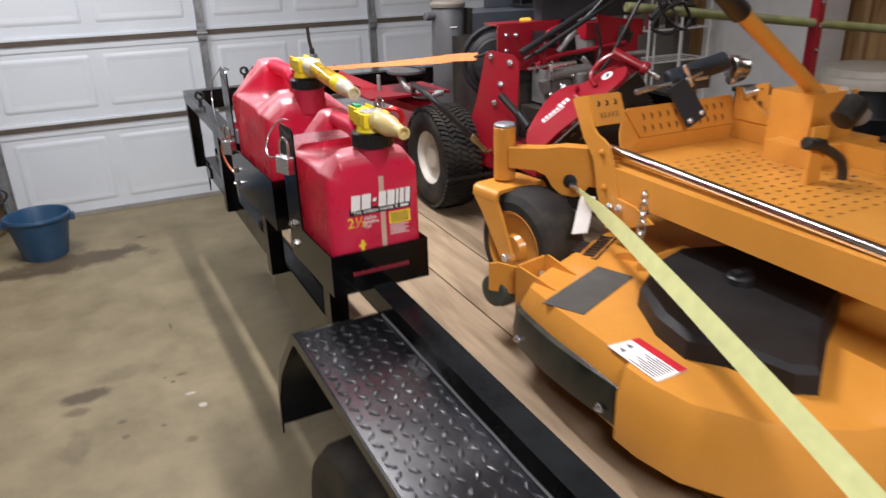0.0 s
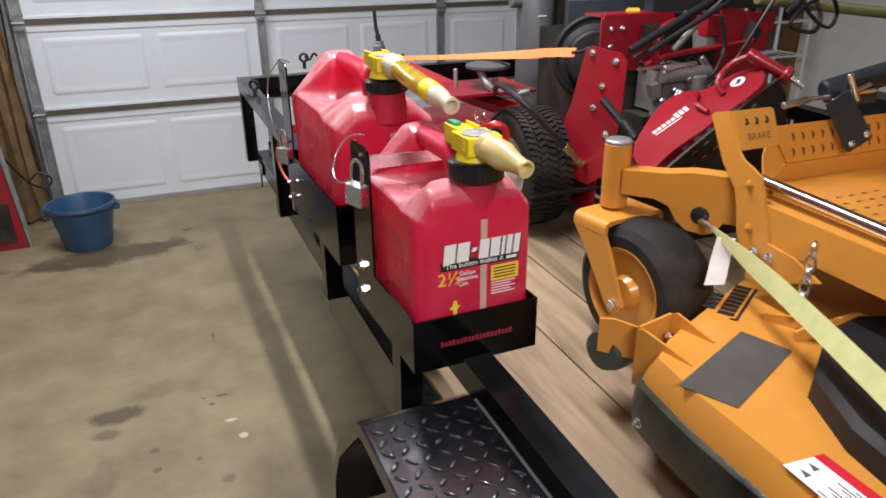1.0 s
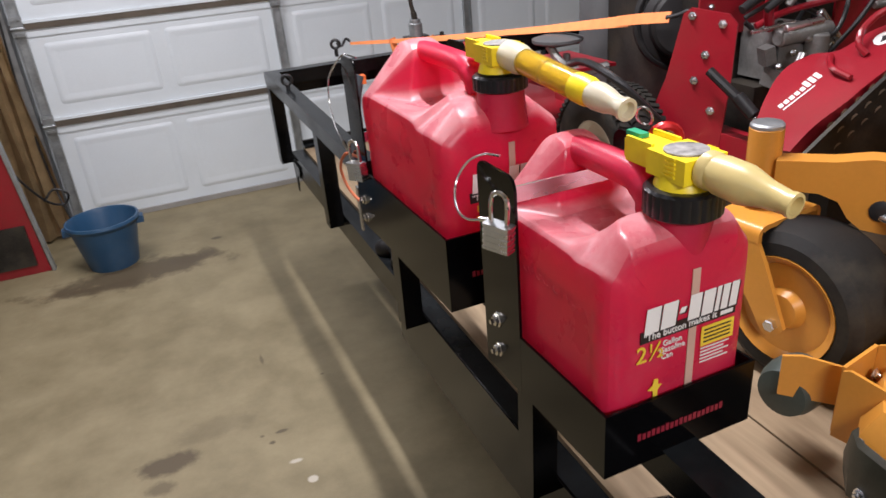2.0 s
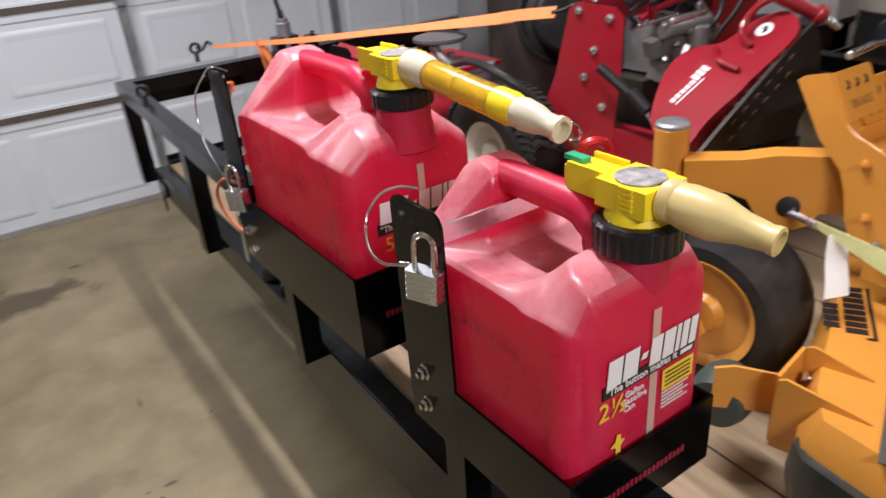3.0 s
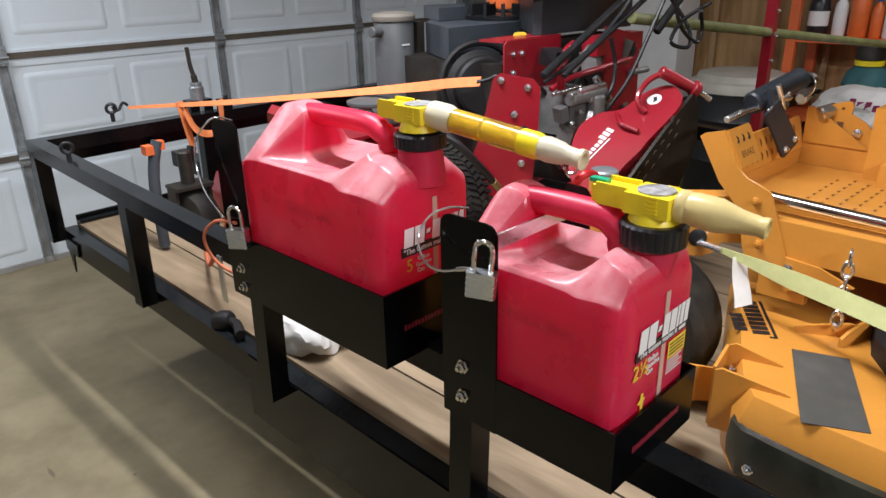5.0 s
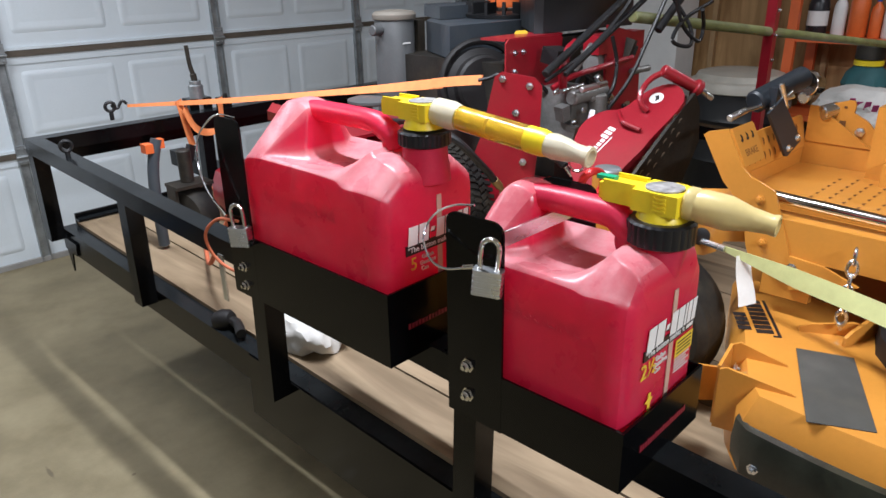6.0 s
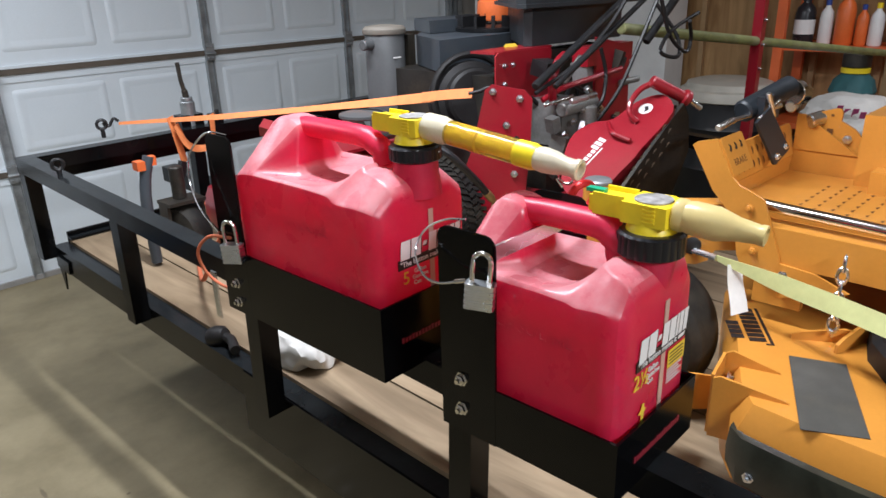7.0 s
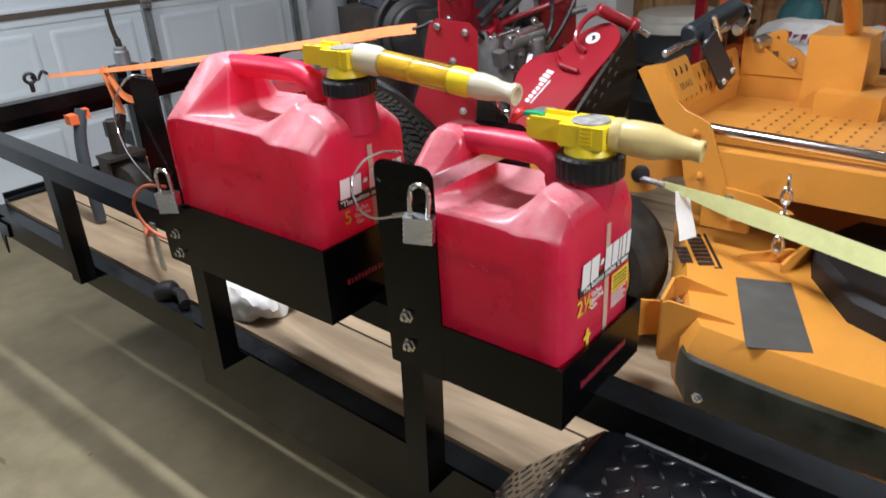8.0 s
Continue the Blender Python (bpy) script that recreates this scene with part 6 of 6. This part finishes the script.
for pts in ([(1.06, 2.3, 1.22), (1.2, 2.25, 1.3), (1.32, 2.22, 1.4), (1.4, 2.2, 1.5)], [(1.3, 2.24, 1.1), (1.36, 2.2, 1.2), (1.42, 2.18, 1.32), (1.5, 2.16, 1.48)], [(1.16, 2.24, 1.07), (1.24, 2.2, 1.03), (1.3, 2.2, 0.97)], [(1.34, 2.26, 1.33), (1.36, 2.25, 1.25), (1.33, 2.24, 1.17), (1.27, 2.25, 1.13)], [(1.55, 2.2, 1.46), (1.62, 2.15, 1.35), (1.58, 2.12, 1.29), (1.5, 2.14, 1.31), (1.56, 2.14, 1.37), (1.7, 2.12, 1.42)], [(1.5, 2.16, 1.5), (1.55, 2.14, 1.36), (1.63, 2.12, 1.3), (1.66, 2.12, 1.34), (1.6, 2.1, 1.4)]):
    tube(bm, pts, 0.0065, 7, 6)
rp_("cable", bm, CAP_BLACK, "", 0)
rp_("handle_bar", B((rod, (1.03, 2.28, 1.245), (1.72, 2.3, 1.56), 0.0125), (rod, (1.06, 2.23, 1.245), (1.8, 2.2, 1.62), 0.0085), (rod, (1.58, 2.24, 1.33), (1.82, 2.2, 1.56), 0.014)), CAP_BLACK, "", 0)
bm = bmesh.new(); tube(bm, [(0.96, 2.3, 1.1), (0.985, 2.22, 1.04), (1.0, 2.17, 1.0)], 0.013, 10, 5); rod(bm, (0.985, 2.22, 1.045), (1.0, 2.17, 1.0), 0.017)
rp_("grease_hose", bm, CAP_BLACK, "", 0)
rp_("hose_fitting", B((rod, (1.0, 2.17, 0.998), (1.008, 2.15, 0.97), 0.009)), STEEL, "", 0)

# sloping red cover with its block decal, and the raised platform
cA, cR, cL = Vector((1.108, 2.073, 1.10)), Vector((1.215, 2.02, 1.18)), Vector((1.013, 2.10, 1.03))
fm_ = plane_at(cA, cR - cL, (0.15, 1.0, 0.1))
inv_c = fm_.inverted()
rim_ = [(0.915, 1.985, 0.99), (0.986, 1.985, 1.034), (1.054, 1.965, 1.082), (1.09, 1.96, 1.104), (1.211, 1.936, 1.186), (1.268, 1.995, 1.212), (1.243, 2.06, 1.188), (1.18, 2.1, 1.142), (1.165, 2.16, 1.12), (1.12, 2.195, 1.09), (1.05, 2.18, 1.05), (0.96, 2.125, 0.995), (0.915, 2.05, 0.98)]
fo = [(q.x, q.y) for q in (inv_c @ Vector(v) for v in curve_points(rim_ + rim_[:1], 4)[:-1])]
fc = rp_("side_cover", B((plate, fo, 0.05, fm_ @ Matrix.Translation((0, 0, -0.05)))), RED, "glossy red tub-shaped cover", 0.02)
qL, qR = inv_c @ cL, inv_c @ cA
am_ = fm_ @ Matrix.Translation((qL.x, qL.y, 0.0008)) @ Matrix.Rotation(math.atan2(qR.y - qL.y, qR.x - qL.x), 4, "Z")
for i in range(8):
    h = 0.014 if i < 5 else 0.026
    rp_("decal_block", B((plate, [(i * 0.0155, 0.004), (i * 0.0155 + 0.011, 0.004), (i * 0.0155 + 0.012, 0.004 + h), (i * 0.0155 + 0.001, 0.004 + h)], 0.001, am_)), PRINT_WHITE, "", 0, fc, smooth=False)
rp_("decal_line", B((plate, [(0.0, -0.008), (0.09, -0.008), (0.09, -0.004), (0.0, -0.004)], 0.001, am_)), PRINT_WHITE, "", 0, fc, smooth=False)
qe = inv_c @ cR
em_ = fm_ @ Matrix.Translation((qe.x, qe.y, 0.0008))
rp_("round_emblem", B((lathe, [(0.021, 0), (0.021, 0.0012)], em_, 20)), PRINT_WHITE, "round white emblem", 0, fc, smooth=False)
rp_("emblem_mark", B((plate, [(-0.012, -0.006), (0.0, -0.012), (0.012, 0.0), (0.004, 0.008), (-0.002, 0.0)], 0.0006, em_ @ Matrix.Translation((0, 0, 0.0013)))), PRINT_BLACK, "", 0, fc, smooth=False)
rp_("cover_strut", B((tube, [(1.17, 2.02, 1.15), (1.165, 2.04, 1.17), (1.18, 2.05, 1.2), (1.215, 2.04, 1.235), (1.255, 2.01, 1.255)], 0.0085, 8, 5)), RED, "", 0, fc)
rp_("cover_strut", B((tube, [(1.105, 2.0, 1.11), (1.11, 2.06, 1.125), (1.15, 2.1, 1.14)], 0.007, 8, 5)), RED, "", 0, fc)
lf = rp_("lift_handle", B((rod, (1.235, 2.02, 1.258), (1.315, 1.95, 1.203), 0.0175), (lathe, [(0.021, 0), (0.024, 0.004), (0.024, 0.018), (0.018, 0.024)], frame_at((1.308, 1.956, 1.21), (1.33, 1.937, 1.193)), 16)), RED, "", 0.002)
rp_("hitch_pin", B((rod, (1.318, 1.948, 1.203), (1.352, 1.918, 1.172), 0.008)), STEEL, "", 0, lf)
pmx = plane_at((0, 2.025, 0), (1, 0, 0), (0, -0.06, 1))
pf = rp_("platform", B((plate, [(0.92, 0.965), (0.99, 1.016), (1.09, 1.085), (1.215, 1.168), (1.27, 1.2), (1.31, 1.16), (1.345, 1.05), (1.27, 0.92), (1.05, 0.945)], 0.01, pmx @ Matrix.Translation((0, 0, 0.012)))), DARK_METAL, "dirty perforated platform folded up", 0.004)
bm = bmesh.new(); louvres(bm, pmx @ Matrix.Translation((1.03, 0.975, 0.0225)) @ pose(0, 0, 0, 0, 0, 33), 6, 3, 0.042, 0.034, 0.011)
rp_("platform_slot", bm, WORN_SLOT, "", 0, pf, smooth=False)["kind"] = "stuff"
rp_("platform_pad", B((rod, (1.2, 2.0, 0.87), (1.3, 2.0, 0.92), 0.05), (box, 1.1, 1.4, 2.0, 2.06, 0.72, 0.88)), RUBBER, "", 0.006)

# ---------------------------------------------------------------- things on the trailer's front
tool = thing("hand_tool", 0.27, 3.3, 0.66, "dark handle with orange trigger standing on the deck", "tool")
part("handle", B((tube, [(0.25, 3.3, 0.665), (0.25, 3.3, 0.86), (0.262, 3.3, 0.96), (0.285, 3.3, 1.03)], 0.019, 12, 5)), SLATE, tool)
part("trigger", B((box, 0.235, 0.262, 3.28, 3.32, 0.99, 1.02)), SHELF_ORANGE, tool, "orange trigger", bevel=0.004)
part("orange_cap", B((box, 0.285, 0.302, 3.285, 3.315, 1.0, 1.03)), SHELF_ORANGE, tool, "orange cap", bevel=0.004)
cord = thing("rope_tangle", 0.6, 3.7, 0.66, "tangled orange rope lying on the trailer deck", "rope")
part("strand", B((tube, [(0.2, 2.62, 1.0), (0.17, 2.7, 0.87), (0.22, 2.9, 0.72), (0.35, 3.2, 0.665), (0.5, 3.55, 0.672), (0.55, 3.72, 0.69), (0.62, 3.68, 0.71), (0.66, 3.6, 0.69), (0.58, 3.55, 0.7), (0.66, 3.5, 0.67)], 0.007, 8, 8)), CORD, cord)
part("strand", B((tube, [(-0.03, 2.2, 1.09), (-0.035, 2.28, 1.075), (-0.04, 2.33, 1.03), (-0.03, 2.32, 0.98), (-0.01, 2.27, 0.955), (0.02, 2.22, 0.96)], 0.0034, 8, 8)), CORD, cord)
bag = thing("plastic_bag", 0.26, 2.42, 0.62, "crumpled white plastic bag on the trailer deck", "bag")
bm = bmesh.new()
bmesh.ops.create_icosphere(bm, subdivisions=4, radius=1)
for v in bm.verts:
    nn = noise.noise(v.co * 1.7) * 0.32 + noise.noise(v.co * 4.1) * 0.1
    v.co = Vector((v.co.x * 0.075, v.co.y * 0.10, max(-0.4, v.co.z) * 0.075)) * (1 + nn) + Vector((0.25, 2.43, 0.655))
film_ = part("film", bm, PAPER, bag)
film_.data.polygons.foreach_set("use_smooth", [True] * len(film_.data.polygons))
gear = thing("cable_clamp", 0.02, 2.4, 0.8, "black cable clamp fixed to the trailer post", "clamp")
cb_ = T @ Vector((0.085, -1.13, -0.325))
part("clamp_body", B((lathe, [(0.012, -0.03), (0.026, -0.024), (0.03, -0.005), (0.027, 0.018), (0.018, 0.03), (0.006, 0.034)], Matrix.Translation(cb_) @ pose(0, 0, 0, 70, 0, 20), 20), (tube, [cb_, cb_ + Vector((0.01, -0.05, 0.004)), cb_ + Vector((-0.01, -0.11, 0.0))], 0.014, 10, 5)), COVER_BLACK, gear)
part("clamp_strip", B((box, -0.006, -0.002, 2.34, 2.36, 0.86, 0.97)), STEEL, gear, "bare steel strip", bevel=0.001)
car = thing("red_carabiner", 0.24, 1.62, 1.2, "red aluminium carabiner on the inner lock plate", "carabiner")
bm = bmesh.new(); ring(bm, (0.252, 1.585, 1.225), (0.4, 1, 0.1), 0.021, 0.0065)
part("ring", bm, mat("red_anodised", (0.55, 0.02, 0.02), 0.3, metal=0.4), car)

# ---------------------------------------------------------------- by the door and the walls
pail = thing("bucket", -0.825, 4.62, 0.0, "dusty blue plastic bucket on the concrete floor", "bucket")
PM = Matrix.Translation((-0.825, 4.62, 0))
bm = bmesh.new(); lathe(bm, [(0.118, 0.004), (0.122, 0.0), (0.128, 0.03), (0.165, 0.225), (0.176, 0.232), (0.182, 0.245), (0.178, 0.258), (0.168, 0.258), (0.160, 0.24), (0.124, 0.02)], PM, 44)
part("shell", bm, BLUE, pail)
for s in (-1, 1):
    part("handle_lug", B((box, -0.825 + s * 0.175 - 0.02, -0.825 + s * 0.175 + 0.02, 4.59, 4.65, 0.2, 0.235)), BLUE, pail, bevel=0.005)
part("bail", B((tube, [(-1.0, 4.62, 0.225), (-0.95, 4.52, 0.235), (-0.825, 4.46, 0.25), (-0.7, 4.52, 0.235), (-0.65, 4.62, 0.225)], 0.0035, 8, 6)), STEEL, pail)

wash = thing("red_machine", -1.35, 4.75, 0.0, "red shop machine with grey motor and hoses beside the door", "machine")
part("leg_panel", B((plate, [(-1.14, 0.0), (-1.55, 0.0), (-1.6, 1.15), (-1.27, 1.15), (-1.2, 0.95)], 0.035, plane_at((0, 4.74, 0), (1, 0, 0), (0, 0, 1)))), RED, wash, bevel=0.006)
part("edge_trim", B((plate, [(-1.132, 0.0), (-1.118, 0.0), (-1.185, 0.96), (-1.255, 1.16), (-1.272, 1.16), (-1.2, 0.955)], 0.045, plane_at((0, 4.738, 0), (1, 0, 0), (0, 0, 1)))), GALV, wash, "scuffed grey edge trim", bevel=0.003)
part("dark_base", B((box, -1.58, -1.19, 4.69, 4.735, 0.05, 0.27)), DARK_METAL, wash, bevel=0.004)
part("motor", B((box, -1.55, -1.27, 4.6, 4.72, 0.62, 0.8), (rod, (-1.42, 4.58, 0.72), (-1.42, 4.7, 0.72), 0.06)), ALLOY, wash, "grey metal motor", bevel=0.01)
part("motor_base", B((box, -1.56, -1.25, 4.58, 4.72, 0.55, 0.615)), DARK_METAL, wash, bevel=0.004)
part("knob", B((rod, (-1.35, 4.73, 1.03), (-1.35, 4.68, 1.03), 0.03)), STEEL, wash)
part("hose", B((tube, [(-1.5, 4.68, 0.98), (-1.45, 4.64, 0.85), (-1.47, 4.63, 0.72), (-1.55, 4.62, 0.6)], 0.018, 10, 6), (tube, [(-1.27, 4.7, 0.9), (-1.2, 4.75, 0.6), (-1.1, 4.85, 0.35), (-1.02, 4.9, 0.28), (-0.98, 4.9, 0.33), (-1.04, 4.9, 0.37), (-1.1, 4.88, 0.32)], 0.006, 8, 6)), CAP_BLACK, wash)
post = part("trim", B((box, -1.20, -1.10, DY - 0.11, DY - 0.021, 0, 2.7), (box, -1.3, -1.205, DY - 0.07, DY - 0.021, 0, 2.7)), STUD, None, bevel=0.004)
tagged(post, "rough pine door jamb", "trim", kind="structure")
tarp = thing("hanging_sheet", -1.12, 5.1, 0.0, "dirty clear plastic sheet hanging at the door jamb", "plastic sheet")
bm = bmesh.new()
cols = []
for i in range(13):
    f = i / 12
    cols.append([bm.verts.new((-1.28 + f * 0.16 + 0.10 * (1 - k / 9) * (f - 0.2) + 0.01 * math.sin(k * 1.3 + i), 5.12 + 0.03 * math.sin(i * 1.9) + 0.012 * math.sin(k * 2.1 + i), 0.02 + 2.2 * k / 9)) for k in range(10)])
for a, b in zip(cols, cols[1:]):
    for k in range(9):
        bm.faces.new((a[k], a[k + 1], b[k + 1], b[k]))
bmesh.ops.solidify(bm, geom=bm.faces[:], thickness=0.003)
part("sheet", bm, mat("dirty_plastic_sheet", (0.42, 0.3, 0.16), 0.4, var=0.3, bump=0.4, dirt=(0.2, 0.12, 0.05), dirt_amount=0.6), tarp)
bolt_pole = thing("dark_cable", -1.08, 5.15, 0.0, "thin dark cable hanging beside the door", "cable")
part("wire", B((tube, [(-1.08, 5.2, 2.3), (-1.07, 5.18, 1.4), (-1.09, 5.16, 0.8), (-1.06, 5.1, 0.3), (-1.0, 5.0, 0.05)], 0.006, 8, 8)), CAP_BLACK, bolt_pole)

panel_w = thing("white_freezer", 4.5, 4.2, 0.0, "tall white appliance standing by the stud wall", "freezer")
part("cabinet", B((box, 4.42, 4.70, 3.66, 4.78, 0.35, 2.1)), WHITE, panel_w, bevel=0.015)
part("door_seam", B((box, 4.412, 4.42, 3.68, 4.76, 1.42, 1.43)), GREY_PLASTIC, panel_w)
part("base", B((box, 4.44, 4.70, 3.68, 4.76, 0.0, 0.35)), CAP_BLACK, panel_w, bevel=0.005)

tote = thing("storage_tote", 4.35, 3.92, 0.0, "black plastic tote standing on a pale cardboard box", "tote")
part("box_below", B((box, 4.22, 4.62, 3.68, 4.16, 0.0, 0.36)), TAN, tote, "pale brown cardboard box", bevel=0.006)
part("tub", B((plate, rounded(4.2, 4.64, 3.66, 4.18, 0.03, 4), 0.17, Matrix.Translation((0, 0, 0.361)))), CAP_BLACK, tote, bevel=0.006)
part("tote_lid", B((plate, rounded(4.18, 4.66, 3.64, 4.2, 0.04, 4), 0.03, Matrix.Translation((0, 0, 0.532)))), CAP_BLACK, tote, bevel=0.008)
drum = thing("steel_drum", 4.12, 3.02, 0.0, "black drum with a pale grey lid", "drum")
DM = Matrix.Translation((4.12, 3.02, 0))
part("drum_body", B((lathe, [(0.29, 0.0), (0.3, 0.01), (0.3, 0.28), (0.308, 0.3), (0.3, 0.32), (0.3, 0.55), (0.308, 0.57), (0.3, 0.59), (0.3, 0.75)], DM, 40)), CAP_BLACK, drum)
part("lid", B((lathe, [(0.31, 0.742), (0.325, 0.75), (0.325, 0.79), (0.315, 0.81), (0.29, 0.82), (0.27, 0.855), (0.22, 0.868), (0.1, 0.872)], DM, 44)), LID, drum, "pale grey-beige plastic lid")

pole = thing("red_pole", 2.5, 2.23, 0.0, "red painted upright steel post", "post")
part("tube", B((box, 2.475, 2.515, 2.21, 2.25, 0.6, 1.75)), RED, pole, bevel=0.004)
for z in (1.15, 1.25, 1.35, 1.45):
    bm = bmesh.new(); bolt(bm, (2.495, 2.209, z), (0, -1, 0), 0.007)
    part("bolt", bm, STEEL, pole)
part("foot", B((box, 2.45, 2.54, 2.19, 2.27, 0.0, 0.6)), DARK_METAL, pole, bevel=0.004)
pipe = thing("mossy_pole", 3.0, 2.29, 0.0, "long dirty yellow-green pole resting against the red post", "pole")
part("shaft", B((rod, (1.5, 2.29, 1.378), (4.25, 2.12, 1.06), 0.019)), LIME, pipe)
part("support", B((box, 4.2, 4.24, 2.105, 2.145, 0.0, 1.042)), STUD, pipe, bevel=0.003)
sled = thing("wall_pipe", 4.62, 3.06, 0.0, "pale grey upright pipe before the stud wall", "pipe")
part("channel", B((rod, (4.62, 3.06, 0.0), (4.62, 3.06, 2.6), 0.028)), TAN, sled)

# shelf with bottles
shelf = thing("orange_shelf", 4.5, 2.4, 0.0, "orange steel shelf unit with half-full bottles", "shelf")
for y in (2.80, 1.5):
    for x in (4.30, 4.70):
        part("upright", B((box, x - 0.02, x + 0.02, y - 0.03, y + 0.03, 0.0, 1.9)), SHELF_ORANGE, shelf, bevel=0.003)
for z in (0.55, 1.05, 1.55):
    part("shelf_board", B((box, 4.29, 4.71, 1.48, 2.83, z, z + 0.035)), SHELF_ORANGE, shelf, bevel=0.003)
part("brace", B((rod, (4.70, 2.78, 0.2), (4.70, 1.52, 1.0), 0.012)), SHELF_ORANGE, shelf)


def bottle(x, y, z, r, h, col, cap, label):
    ob = thing("bottle", x, y, z, label, "bottle", "bottles on the shelf")
    part("container", B((lathe, [(r * 0.9, 0), (r, 0.01), (r, h * 0.62), (r * 0.85, h * 0.74), (r * 0.4, h * 0.84), (r * 0.36, h * 0.9)], Matrix.Translation((x, y, z)), 24)), col, ob)
    part("cap", B((lathe, [(r * 0.42, h * 0.88), (r * 0.42, h), (r * 0.3, h * 1.01)], Matrix.Translation((x, y, z)), 18)), cap, ob)
    if r > 0.045 and col is not bcol["o"]:
        part("label_band", B((lathe, [(r * 1.01, h * 0.2), (r * 1.01, h * 0.5)], Matrix.Translation((x, y, z)), 24)), PRINT_WHITE if col is not WHITE else PRINT_RED, ob)


bcol = {"k": mat("black_bottle", (0.02, 0.02, 0.024), 0.3), "w": WHITE, "o": mat("orange_bottle", (0.72, 0.15, 0.03), 0.4), "b": mat("blue_bottle", (0.03, 0.07, 0.3), 0.35), "y": YELLOW}
for i, (c, cp, y, h, r) in enumerate((("k", "k", 2.70, 0.30, 0.062), ("w", "b", 2.57, 0.27, 0.04), ("o", "o", 2.46, 0.33, 0.055), ("o", "b", 2.36, 0.24, 0.035), ("w", "y", 2.28, 0.25, 0.04), ("k", "o", 2.15, 0.26, 0.05), ("b", "w", 2.0, 0.28, 0.05), ("w", "k", 1.85, 0.3, 0.055))):
    names_ = {"k": "black", "w": "white", "o": "orange", "b": "blue", "y": "yellow"}
    bottle(4.42, y, 1.086, r, h, bcol[c], bcol[cp], f"{names_[c]} plastic bottle with {names_[cp]} cap on the shelf")

sack = thing("feed_sack", 3.7, 2.1, 0.0, "white printed sack slumped on a dark crate", "sack")
bm = bmesh.new()
bmesh.ops.create_icosphere(bm, subdivisions=4, radius=1)
for v in bm.verts:
    nn = noise.noise(v.co * 1.9 + Vector((3, 1, 2))) * 0.3 + noise.noise(v.co * 5) * 0.1
    v.co = Vector((v.co.x * 0.22, v.co.y * 0.3, v.co.z * 0.15)) * (1 + nn) + Vector((3.72, 2.1, 0.75))
part("bag", bm, PAPER, sack)
for k in range(5):
    part("print", B((box, -0.014, 0.014, -0.002, 0.002, -0.03, 0.026 - 0.012 * (k % 2), pose(3.535 - 0.012 * k, 2.16 - 0.042 * k, 0.835 - 0.003 * k, 35, 0, -62))), PRINT_PINK, sack)
part("crate", B((box, 3.45, 4.05, 1.75, 2.5, 0.0, 0.58)), CAP_BLACK, sack, bevel=0.01)
vase = thing("teal_cover", 3.92, 2.22, 0.86, "teal padded cover with a yellow rim", "cover")
part("body", B((lathe, [(0.055, -0.09), (0.1, -0.06), (0.125, 0.0), (0.105, 0.065), (0.068, 0.1)], Matrix.Translation((3.92, 2.22, 0.88)), 10)), TEAL, vase)
part("rim", B((lathe, [(0.068, 0.1), (0.076, 0.104), (0.076, 0.128), (0.068, 0.132)], Matrix.Translation((3.92, 2.22, 0.88)), 20)), YELLOW, vase)
part("dark_stem", B((rod, (3.92, 2.22, 1.012), (3.92, 2.22, 1.09), 0.075)), DARK_METAL, vase)
rackw = thing("wire_rack", 4.0, 4.6, 0.0, "white wire rack stocked with small dark jars", "wire rack")
for x in (3.62, 3.95, 4.25):
    for y in (4.55, 4.85):
        part("upright", B((rod, (x, y, 0.0), (x, y, 1.9), 0.011)), WHITE, rackw)
for z in (0.35, 0.75, 1.0, 1.25, 1.6):
    bm = B((rod, (3.60, 4.55, z), (4.27, 4.55, z), 0.008), (rod, (3.60, 4.85, z), (4.27, 4.85, z), 0.008), (rod, (3.61, 4.55, z), (3.61, 4.85, z), 0.006), (rod, (4.26, 4.55, z), (4.26, 4.85, z), 0.006))
    shelf_ = part("wire_shelf", bm, WHITE, rackw)
    for i in range(8):
        part("wire", B((rod, (3.64 + i * 0.085, 4.55, z), (3.64 + i * 0.085, 4.85, z), 0.004, None, 6)), WHITE, shelf_)
for i in range(6):
    for z in (1.0, 1.25):
        ob = thing("jar", 3.68 + i * 0.1, 4.62 + 0.05 * (i % 2), z + 0.008, "small dark jar on the wire rack", "jar", "jars on the rack")
        part("glass", B((lathe, [(0.03, 0), (0.032, 0.005), (0.032, 0.1), (0.025, 0.12), (0.02, 0.16)], Matrix.Translation((3.68 + i * 0.1, 4.62 + 0.05 * (i % 2), z + 0.008)), 14)), DARK_METAL if i % 3 else RED, ob)
